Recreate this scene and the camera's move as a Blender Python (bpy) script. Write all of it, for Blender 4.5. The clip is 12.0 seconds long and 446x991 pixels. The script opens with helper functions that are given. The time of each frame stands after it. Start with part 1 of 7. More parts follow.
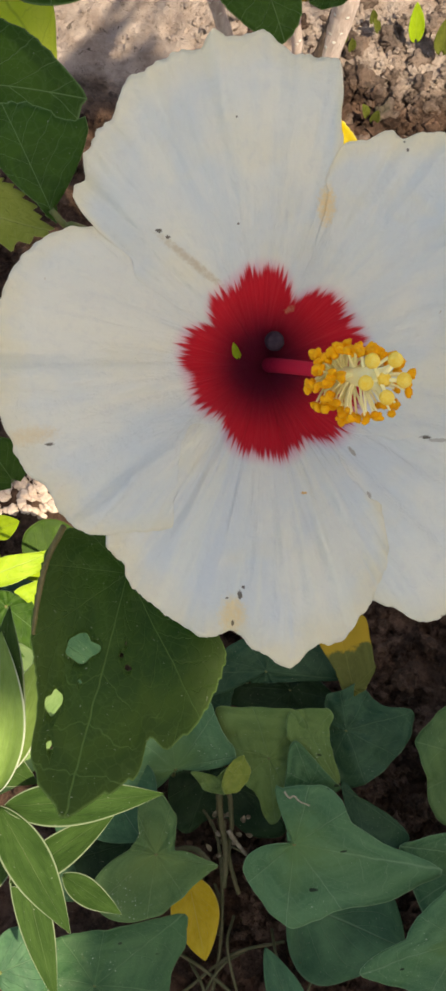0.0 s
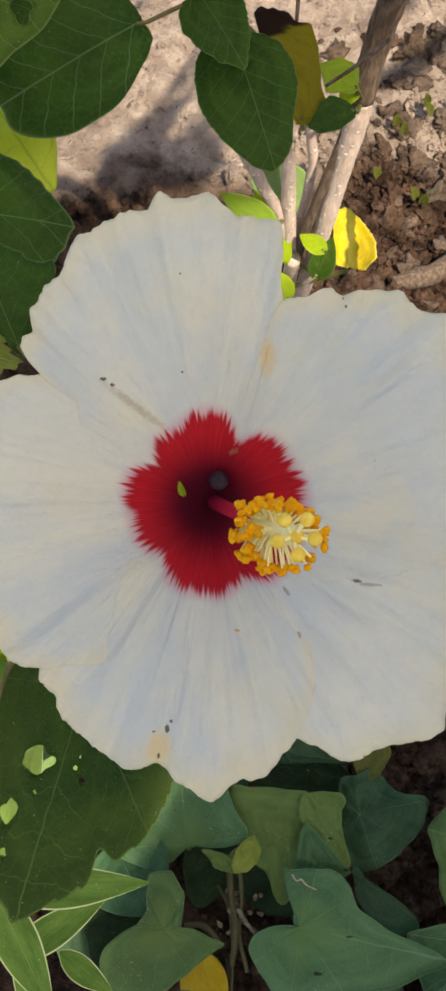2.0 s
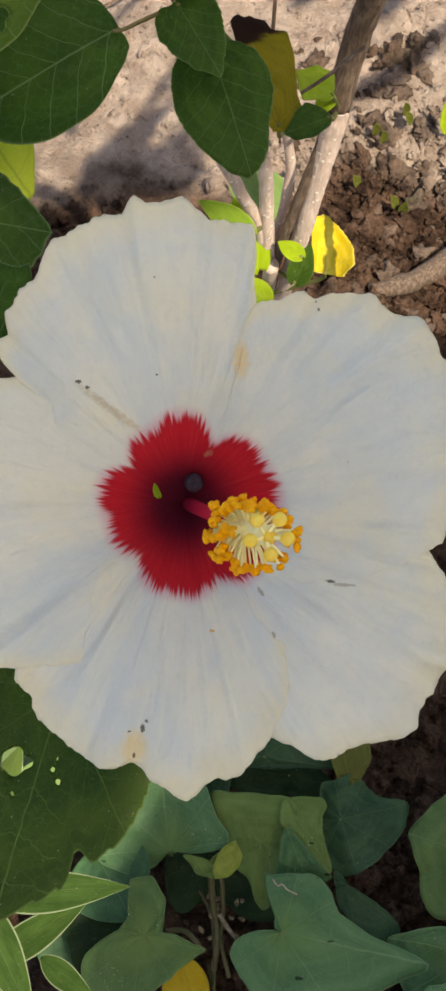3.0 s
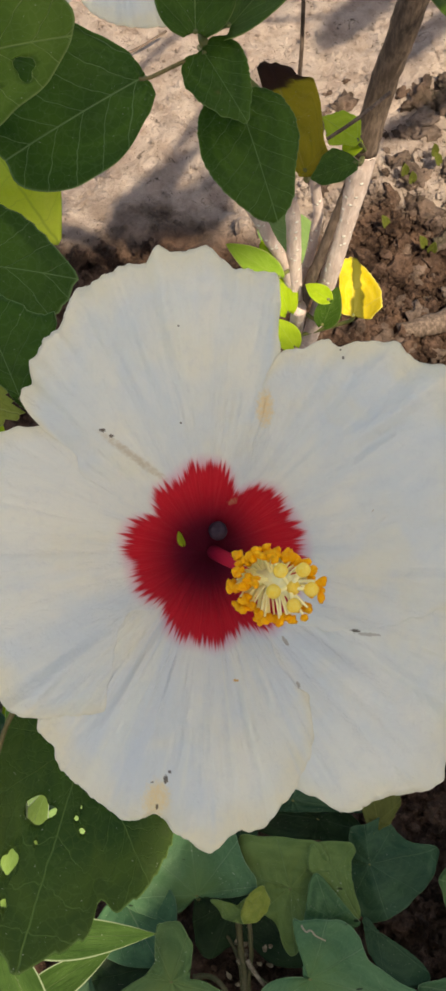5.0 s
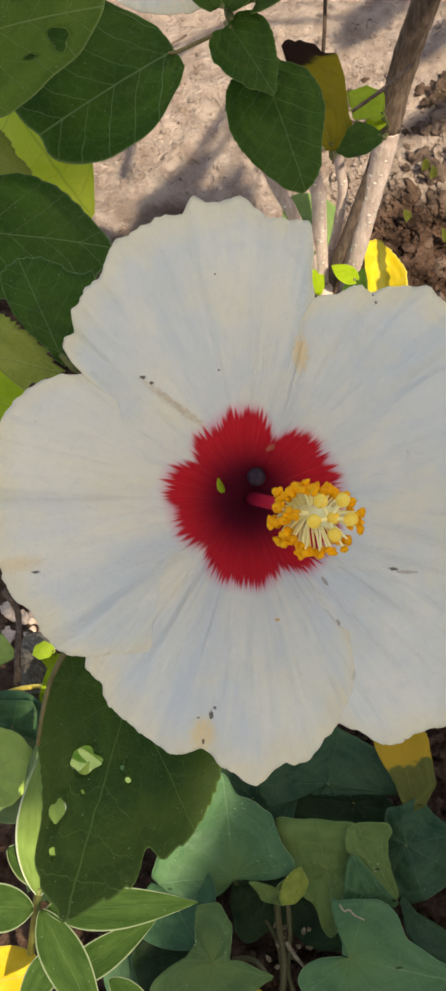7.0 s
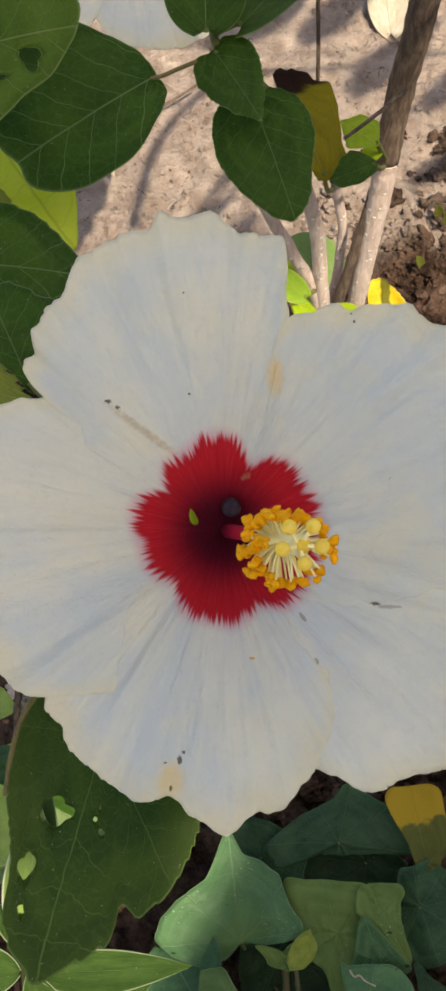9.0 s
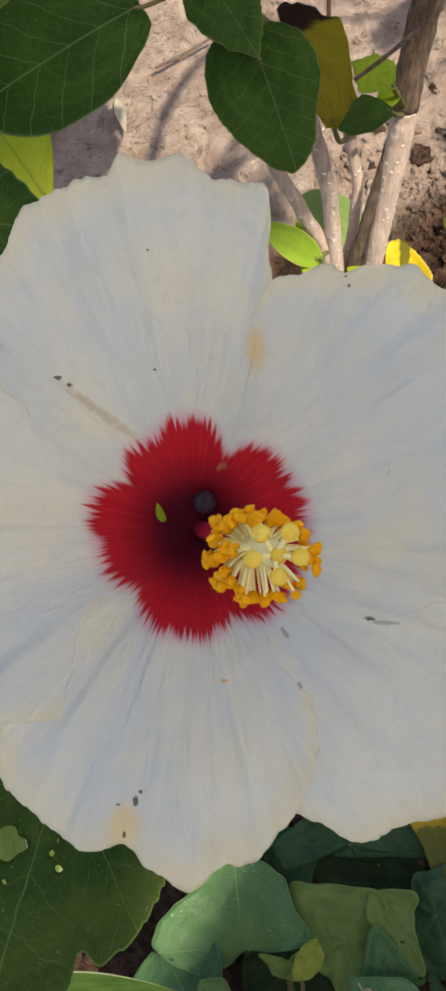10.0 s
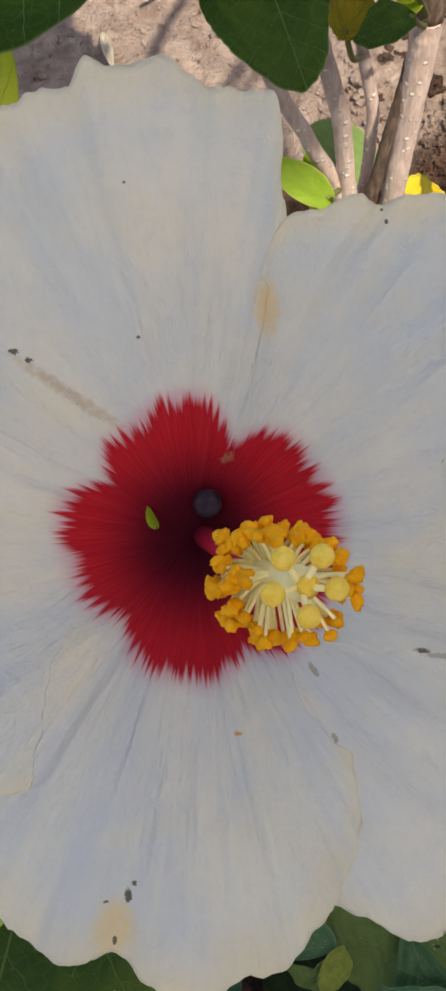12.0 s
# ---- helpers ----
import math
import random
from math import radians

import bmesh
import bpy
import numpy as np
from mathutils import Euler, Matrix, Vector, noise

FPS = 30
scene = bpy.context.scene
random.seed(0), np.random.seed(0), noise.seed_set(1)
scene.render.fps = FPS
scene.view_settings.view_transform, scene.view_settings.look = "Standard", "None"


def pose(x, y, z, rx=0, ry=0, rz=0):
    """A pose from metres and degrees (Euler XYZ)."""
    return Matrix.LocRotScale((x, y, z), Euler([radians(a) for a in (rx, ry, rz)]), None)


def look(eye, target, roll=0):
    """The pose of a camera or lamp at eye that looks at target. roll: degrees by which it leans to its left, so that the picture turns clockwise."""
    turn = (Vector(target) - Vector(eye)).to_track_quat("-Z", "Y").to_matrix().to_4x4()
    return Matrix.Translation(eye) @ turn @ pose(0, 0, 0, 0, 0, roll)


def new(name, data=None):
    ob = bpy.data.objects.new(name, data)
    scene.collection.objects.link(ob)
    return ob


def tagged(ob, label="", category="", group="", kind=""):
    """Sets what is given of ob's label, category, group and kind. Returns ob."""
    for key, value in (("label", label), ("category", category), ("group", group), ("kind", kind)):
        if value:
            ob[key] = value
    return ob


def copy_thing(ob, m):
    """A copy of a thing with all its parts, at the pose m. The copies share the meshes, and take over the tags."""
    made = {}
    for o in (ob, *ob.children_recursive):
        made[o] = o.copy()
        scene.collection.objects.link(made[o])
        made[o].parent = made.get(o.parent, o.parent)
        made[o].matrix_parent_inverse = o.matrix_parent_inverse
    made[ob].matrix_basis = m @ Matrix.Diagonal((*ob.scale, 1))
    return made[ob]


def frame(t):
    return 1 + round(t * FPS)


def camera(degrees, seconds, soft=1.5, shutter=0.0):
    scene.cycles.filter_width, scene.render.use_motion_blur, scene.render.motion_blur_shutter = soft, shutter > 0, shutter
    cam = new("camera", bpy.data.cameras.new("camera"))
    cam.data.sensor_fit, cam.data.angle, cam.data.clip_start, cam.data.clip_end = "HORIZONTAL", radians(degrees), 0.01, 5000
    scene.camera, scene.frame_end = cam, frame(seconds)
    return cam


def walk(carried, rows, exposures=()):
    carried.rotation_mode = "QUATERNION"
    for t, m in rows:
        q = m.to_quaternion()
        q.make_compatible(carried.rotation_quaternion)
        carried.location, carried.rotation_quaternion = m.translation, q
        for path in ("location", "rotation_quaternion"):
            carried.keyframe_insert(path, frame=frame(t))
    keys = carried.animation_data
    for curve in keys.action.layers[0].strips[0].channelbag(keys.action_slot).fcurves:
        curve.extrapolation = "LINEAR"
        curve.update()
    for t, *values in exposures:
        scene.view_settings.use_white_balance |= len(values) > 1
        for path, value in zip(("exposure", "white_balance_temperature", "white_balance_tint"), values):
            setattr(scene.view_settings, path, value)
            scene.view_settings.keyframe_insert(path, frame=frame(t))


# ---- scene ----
cam = camera(18.00, 12.0, soft=3.2)
PATH = [
    (0, (-0.0595, -0.1932, 1.05), (-0.0009, 0.0129, 0.4896), 13.43),
    (0.5, (-0.0413, -0.1904, 1.0668), (0.0197, 0.0136, 0.5058), 14.36),
    (1, (-0.0329, -0.178, 1.0779), (0.0289, 0.0315, 0.5191), 14.72),
    (1.5, (-0.0242, -0.1753, 1.0859), (0.0251, 0.0435, 0.5294), 12.03),
    (2, (-0.0128, -0.1723, 1.0818), (0.0062, 0.0496, 0.5246), 5.21),
    (2.5, (-0.008, -0.1743, 1.085), (0.0064, 0.0486, 0.5281), 4.13),
    (3, (-0.0096, -0.1762, 1.0844), (0.0157, 0.0496, 0.5291), 6.44),
    (5, (-0.0073, -0.1717, 1.0843), (0.0045, 0.0681, 0.5344), 3.18),
    (5.5, (-0.0071, -0.1777, 1.0833), (-0.0018, 0.0629, 0.5337), 1.72),
    (6, (-0.0107, -0.1835, 1.0834), (-0.0084, 0.0591, 0.5346), 0.93),
    (6.5, (-0.012, -0.1921, 1.084), (-0.012, 0.0519, 0.5359), 0),
    (7, (-0.0125, -0.1991, 1.0845), (-0.0106, 0.0494, 0.5384), -0.1),
    (7.5, (-0.0144, -0.208, 1.0861), (-0.0062, 0.0567, 0.5477), 0.53),
    (7.7, (-0.0117, -0.2086, 1.0864), (0.0012, 0.0659, 0.553), 1.22),
    (9.5, (0.0129, -0.1831, 1.0321), (-0.0087, 0.0854, 0.4959), -4.55),
    (10, (0.0211, -0.1619, 1.0033), (-0.0042, 0.0974, 0.4628), -5.19),
    (10.5, (0.025, -0.1393, 0.9746), (-0.0006, 0.1188, 0.4336), -5.61),
    (11, (0.0211, -0.1275, 0.9458), (-0.007, 0.1147, 0.3976), -6.73),
    (11.5, (0.0201, -0.1181, 0.9406), (-0.0085, 0.1213, 0.3912), -7.44),
    (12, (0.0176, -0.1179, 0.9354), (-0.0105, 0.1222, 0.3862), -7.71),
]
walk(cam, [(t, look(e, g, r)) for t, e, g, r in PATH], [(0, 0.69, 8600, 5), (1, 0.77, 8600, 5), (2.5, 0.66, 8800, 5), (7.5, 0.66, 8800, 5), (9.5, 0.57, 8600, 6), (12, 0.46, 8300, 10)])
# ---- end of path ----
# ---------------- world, sun, exposure ----------------
SUN_TRAVEL = Vector((-0.30, 0.45, -1.0)).normalized()
world = bpy.data.worlds.new("sky_world")
scene.world = world
world.use_nodes = True
wn = world.node_tree
wn.nodes.clear()
sky = wn.nodes.new("ShaderNodeTexSky")
sky.sky_type = "NISHITA"
sky.sun_disc = False
sky.sun_elevation = math.asin(-SUN_TRAVEL.z)
sky.sun_rotation = math.atan2(-SUN_TRAVEL.x, -SUN_TRAVEL.y)
sky.air_density = 1.0
sky.dust_density = 2.0
bgn = wn.nodes.new("ShaderNodeBackground")
bgn.inputs["Strength"].default_value = 0.15
won = wn.nodes.new("ShaderNodeOutputWorld")
wn.links.new(sky.outputs["Color"], bgn.inputs["Color"])
wn.links.new(bgn.outputs["Background"], won.inputs["Surface"])
sun_data = bpy.data.lights.new("sun", "SUN")
sun_data.energy = 4.2
sun_data.angle = radians(0.55)
sun_data.color = (1.0, 0.95, 0.86)
sun = new("sun", sun_data)
sun.matrix_world = look((0.0, 0.0, 4.0), Vector((0, 0, 4.0)) + SUN_TRAVEL)


# ---------------- materials ----------------
class Nodes:
    """A short way to write a node material."""

    def __init__(self, name):
        self.mat = bpy.data.materials.new(name)
        self.mat.use_nodes = True
        self.t = self.mat.node_tree
        self.t.nodes.clear()
        self.out = self.t.nodes.new("ShaderNodeOutputMaterial")

    def n(self, kind, **ins):
        node = self.t.nodes.new(kind)
        for k, v in ins.items():
            self.put(node.inputs[k.replace("_", " ")], v)
        return node

    def put(self, sock, v):
        if isinstance(v, bpy.types.NodeSocket):
            self.t.links.new(v, sock)
        else:
            sock.default_value = v

    def math(self, op, a, b=0.0, c=0.0, clamp=False):
        node = self.t.nodes.new("ShaderNodeMath")
        node.operation = op
        node.use_clamp = clamp
        for i, v in enumerate((a, b, c)):
            self.put(node.inputs[i], v)
        return node.outputs[0]

    def step(self, v, lo, hi, a=0.0, b=1.0):
        node = self.t.nodes.new("ShaderNodeMapRange")
        node.interpolation_type = "SMOOTHSTEP"
        for i, x in enumerate((v, lo, hi, a, b)):
            self.put(node.inputs[i], x)
        return node.outputs[0]

    def mix(self, f, a, b, mode="MIX"):
        node = self.t.nodes.new("ShaderNodeMix")
        node.data_type = "RGBA"
        node.blend_type = mode
        self.put(node.inputs[0], f)
        self.put(node.inputs[6], a)
        self.put(node.inputs[7], b)
        return node.outputs[2]

    def noise(self, vec, scale, detail=4.0, rough=0.55, distort=0.0):
        node = self.n("ShaderNodeTexNoise", Vector=vec, Scale=scale, Detail=detail, Roughness=rough, Distortion=distort)
        return node.outputs["Fac"]

    def cells(self, vec):
        node = self.n("ShaderNodeTexVoronoi", Vector=vec, Scale=1.0)
        node.feature = "DISTANCE_TO_EDGE"
        return node.outputs["Distance"]

    def vec(self, x, y, z=0.0):
        node = self.t.nodes.new("ShaderNodeCombineXYZ")
        for i, v in enumerate((x, y, z)):
            self.put(node.inputs[i], v)
        return node.outputs[0]

    def uv(self):
        u = self.t.nodes.new("ShaderNodeUVMap")
        s = self.t.nodes.new("ShaderNodeSeparateXYZ")
        self.t.links.new(u.outputs[0], s.inputs[0])
        return u.outputs[0], s.outputs[0], s.outputs[1]

    def obj(self):
        return self.t.nodes.new("ShaderNodeTexCoord").outputs["Object"]

    def pos(self):
        return self.t.nodes.new("ShaderNodeNewGeometry").outputs["Position"]

    def rnd(self):
        return self.t.nodes.new("ShaderNodeObjectInfo").outputs["Random"]

    def bump(self, h, dist, strength=1.0):
        return self.n("ShaderNodeBump", Height=h, Distance=dist, Strength=strength).outputs[0]

    def finish(self, colour, rough=0.6, normal=None, spec=0.4, translucent=0.0, tcol=None, sheen=0.0):
        b = self.n("ShaderNodeBsdfPrincipled")
        self.put(b.inputs["Base Color"], colour)
        self.put(b.inputs["Roughness"], rough)
        self.put(b.inputs["Specular IOR Level"], spec)
        if sheen:
            b.inputs["Sheen Weight"].default_value = sheen
        if normal is not None:
            self.put(b.inputs["Normal"], normal)
        last = b.outputs[0]
        if translucent:
            tr = self.n("ShaderNodeBsdfTranslucent")
            self.put(tr.inputs["Color"], tcol if tcol is not None else colour)
            mx = self.t.nodes.new("ShaderNodeMixShader")
            mx.inputs[0].default_value = translucent
            self.t.links.new(last, mx.inputs[1])
            self.t.links.new(tr.outputs[0], mx.inputs[2])
            last = mx.outputs[0]
        self.t.links.new(last, self.out.inputs["Surface"])
        return self.mat


def rgb(r, g, b):
    return (r, g, b, 1.0)


def petal_material():
    """White petal with a feathered crimson eye; UV: metres from the centre times ten; Eye: reach of the eye, and the angle; Rim: share of the way to the rim."""
    m = Nodes("petal_white_crimson")
    uv, u, v = m.uv()
    rnd = m.rnd()
    off = m.math("MULTIPLY", rnd, 37.0)

    def layer(name):
        node = m.t.nodes.new("ShaderNodeUVMap")
        node.uv_map = name
        sep = m.n("ShaderNodeSeparateXYZ", Vector=node.outputs[0])
        return sep.outputs[0], sep.outputs[1]

    reach, turn = layer("Eye")
    share, across = layer("Rim")

    def rays(by_turn, by_reach, detail=2.0, rough=0.5, distort=0.0):
        return m.noise(m.vec(m.math("ADD", m.math("MULTIPLY", turn, by_turn), off), m.math("MULTIPLY", v, by_reach), off), 1.0, detail, rough, distort)

    spike = rays(42.0, 1.5, 2.0, 0.5)
    hair = rays(130.0, 4.0, 2.0, 0.6)
    coarse = rays(5.0, 2.4, 3.0, 0.5)
    # crimson eye with feathered tips
    edge = m.math("ADD", reach, m.math("MULTIPLY", m.math("SUBTRACT", m.step(spike, 0.30, 0.70), 0.5), 0.030))
    edge = m.math("ADD", edge, m.math("MULTIPLY", m.math("SUBTRACT", m.step(hair, 0.30, 0.70), 0.5), 0.016))
    edge = m.math("ADD", edge, m.math("MULTIPLY", m.math("SUBTRACT", coarse, 0.5), 0.01))
    d = m.math("SUBTRACT", v, edge)
    red = m.step(d, -0.016, 0.014, 1.0, 0.0)
    blush = m.step(m.math("SUBTRACT", v, reach), -0.015, 0.042, 1.0, 0.0)
    deep = m.step(v, 0.06, 0.235, 0.0, 1.0)
    crimson = m.mix(deep, rgb(0.10, 0.002, 0.016), rgb(0.60, 0.011, 0.026))
    crimson = m.mix(m.math("MULTIPLY", m.step(hair, 0.42, 0.72), 0.40), crimson, m.mix(deep, rgb(0.16, 0.004, 0.026), rgb(0.76, 0.045, 0.062)))
    # white, now bluish, now cream, in soft streaks and blotches
    patchy = m.noise(m.obj(), 30.0, 5.0, 0.6, 0.5)
    tint = m.math("ADD", m.math("MULTIPLY", coarse, 0.55), m.math("MULTIPLY", patchy, 0.45))
    white = m.mix(m.step(tint, 0.36, 0.62), rgb(0.725, 0.772, 0.79), rgb(0.856, 0.848, 0.775))
    cream = rays(3.0, 4.0, 3.0, 0.6)
    white = m.mix(m.math("MULTIPLY", m.step(cream, 0.50, 0.72), 0.55), white, rgb(0.865, 0.825, 0.67))
    rim = m.step(m.math("ADD", share, m.math("MULTIPLY", m.math("SUBTRACT", cream, 0.5), 0.16)), 0.86, 1.0, 0.0, 0.62)
    white = m.mix(rim, white, rgb(0.87, 0.80, 0.59))
    mott = m.noise(m.obj(), 230.0, 5.0, 0.7)
    white = m.mix(m.step(mott, 0.50, 0.72, 0.0, 0.22), white, rgb(0.66, 0.68, 0.69))
    vein = rays(13.0, 5.0, 4.0, 0.62, 0.8)
    white = m.mix(m.step(vein, 0.54, 0.70, 0.0, 0.24), white, rgb(0.90, 0.885, 0.83))
    white = m.mix(m.step(vein, 0.28, 0.44, 0.12, 0.0), white, rgb(0.63, 0.66, 0.69))
    # pleats and the fine net of veins; fold light and shade put into the colour
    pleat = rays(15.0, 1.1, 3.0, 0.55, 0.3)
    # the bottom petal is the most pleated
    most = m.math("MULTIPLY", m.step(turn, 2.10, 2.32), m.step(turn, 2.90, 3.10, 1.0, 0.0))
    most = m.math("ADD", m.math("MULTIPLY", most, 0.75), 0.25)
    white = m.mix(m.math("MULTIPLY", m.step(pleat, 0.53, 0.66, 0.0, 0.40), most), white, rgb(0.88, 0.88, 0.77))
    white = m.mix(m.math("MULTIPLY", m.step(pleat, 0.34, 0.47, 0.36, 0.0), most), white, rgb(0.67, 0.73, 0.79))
    wrinkle = m.noise(m.vec(m.math("MULTIPLY", turn, 34.0), m.math("MULTIPLY", v, 24.0), off), 1.0, 4.0, 0.65, 1.0)
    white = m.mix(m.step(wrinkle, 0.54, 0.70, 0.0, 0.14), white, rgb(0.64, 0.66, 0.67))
    pleat = m.math("MULTIPLY", m.math("SUBTRACT", pleat, 0.5), most)
    # a few brown bruises
    spots = m.noise(m.vec(m.math("ADD", m.math("MULTIPLY", u, 9.0), off), m.math("MULTIPLY", v, 9.0), off), 1.7, 3.0, 0.6)
    white = m.mix(m.step(spots, 0.735, 0.77, 0.0, 0.55), white, rgb(0.40, 0.27, 0.13))
    # bruises and a yellow patch at their places on the blossom
    ob = m.n("ShaderNodeSeparateXYZ", Vector=m.obj())
    warp = m.math("MULTIPLY", m.math("SUBTRACT", m.noise(m.obj(), 900.0, 4.0, 0.75), 0.5), 5.0)

    def mark(x, y, rx, ry, turn=0.0, lo=0.3, hi=1.3):
        c, s = math.cos(turn), math.sin(turn)
        dx, dy = m.math("SUBTRACT", ob.outputs[0], x), m.math("SUBTRACT", ob.outputs[1], y)
        a = m.math("DIVIDE", m.math("ADD", m.math("MULTIPLY", dx, c), m.math("MULTIPLY", dy, s)), rx)
        b = m.math("DIVIDE", m.math("SUBTRACT", m.math("MULTIPLY", dy, c), m.math("MULTIPLY", dx, s)), ry)
        q = m.math("ADD", m.math("ADD", m.math("MULTIPLY", a, a), m.math("MULTIPLY", b, b)), warp)
        return m.step(q, lo, hi, 1.0, 0.0)

    white = m.mix(m.math("MULTIPLY", mark(0.0172, 0.0462, 0.0022, 0.0046, 0.0, -0.6, 2.4), 0.75), white, rgb(0.90, 0.66, 0.28))
    white = m.mix(m.math("MULTIPLY", mark(-0.0150, -0.0728, 0.0034, 0.0044, 0.0, -0.6, 2.4), 0.8), white, rgb(0.88, 0.70, 0.36))
    white = m.mix(m.math("MULTIPLY", mark(-0.071, -0.020, 0.0060, 0.0022, 0.1, -0.6, 2.4), 0.6), white, rgb(0.80, 0.66, 0.42))
    white = m.mix(m.math("MULTIPLY", mark(-0.023, 0.030, 0.0110, 0.0011, -0.62, -0.4, 2.2), 0.55), white, rgb(0.54, 0.42, 0.26))
    white = m.mix(m.math("MULTIPLY", mark(0.0500, -0.0242, 0.0036, 0.0006), 0.6), white, rgb(0.40, 0.36, 0.32))
    white = m.mix(m.math("MULTIPLY", mark(0.0089, -0.0392, 0.0010, 0.0004), 0.8), white, rgb(0.80, 0.42, 0.05))
    for x, y, rx, ry in ((0.0462, -0.0232, 0.0015, 0.0006), (-0.033, 0.0384, 0.0011, 0.0006), (-0.0305, 0.0368, 0.0008, 0.0006), (-0.0124, -0.0676, 0.0006, 0.0013), (-0.0112, -0.0655, 0.0006, 0.0005), (-0.0164, -0.0680, 0.0006, 0.0003), (-0.0149, -0.0752, 0.0004, 0.0009), (-0.066, -0.0225, 0.0012, 0.0005), (-0.0100, 0.0707, 0.0003, 0.0003), (-0.0091, 0.0413, 0.0004, 0.0003), (0.0412, 0.0620, 0.0004, 0.0006), (0.0405, 0.0645, 0.0003, 0.0003)):
        white = m.mix(m.math("MULTIPLY", mark(x, y, rx, ry), 0.85), white, rgb(0.07, 0.045, 0.025))
    white = m.mix(m.math("MULTIPLY", mark(0.0246, -0.0272, 0.0006, 0.0018, 0.6), 0.6), white, rgb(0.30, 0.24, 0.16))
    white = m.mix(m.math("MULTIPLY", mark(0.0284, -0.0400, 0.0006, 0.0010, 0.3), 0.6), white, rgb(0.32, 0.26, 0.18))
    white = m.mix(m.math("MULTIPLY", blush, 0.60), white, rgb(0.74, 0.27, 0.42))
    col = m.mix(red, white, crimson)
    col = m.mix(m.math("MULTIPLY", mark(0.0078, 0.0166, 0.0016, 0.0010, 0.5, 0.0, 1.6), 0.8), col, rgb(0.50, 0.20, 0.12))
    relief = m.math("ADD", m.math("ADD", m.math("MULTIPLY", coarse, 0.6), m.math("MULTIPLY", pleat, 1.2)), m.math("ADD", m.math("MULTIPLY", vein, 0.6), m.math("MULTIPLY", wrinkle, -0.30)))
    relief = m.math("ADD", relief, m.math("ADD", m.math("MULTIPLY", mott, 0.30), m.math("MULTIPLY", patchy, 0.8)))
    nrm = m.bump(relief, 0.0026, 0.8)
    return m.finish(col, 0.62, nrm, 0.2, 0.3)


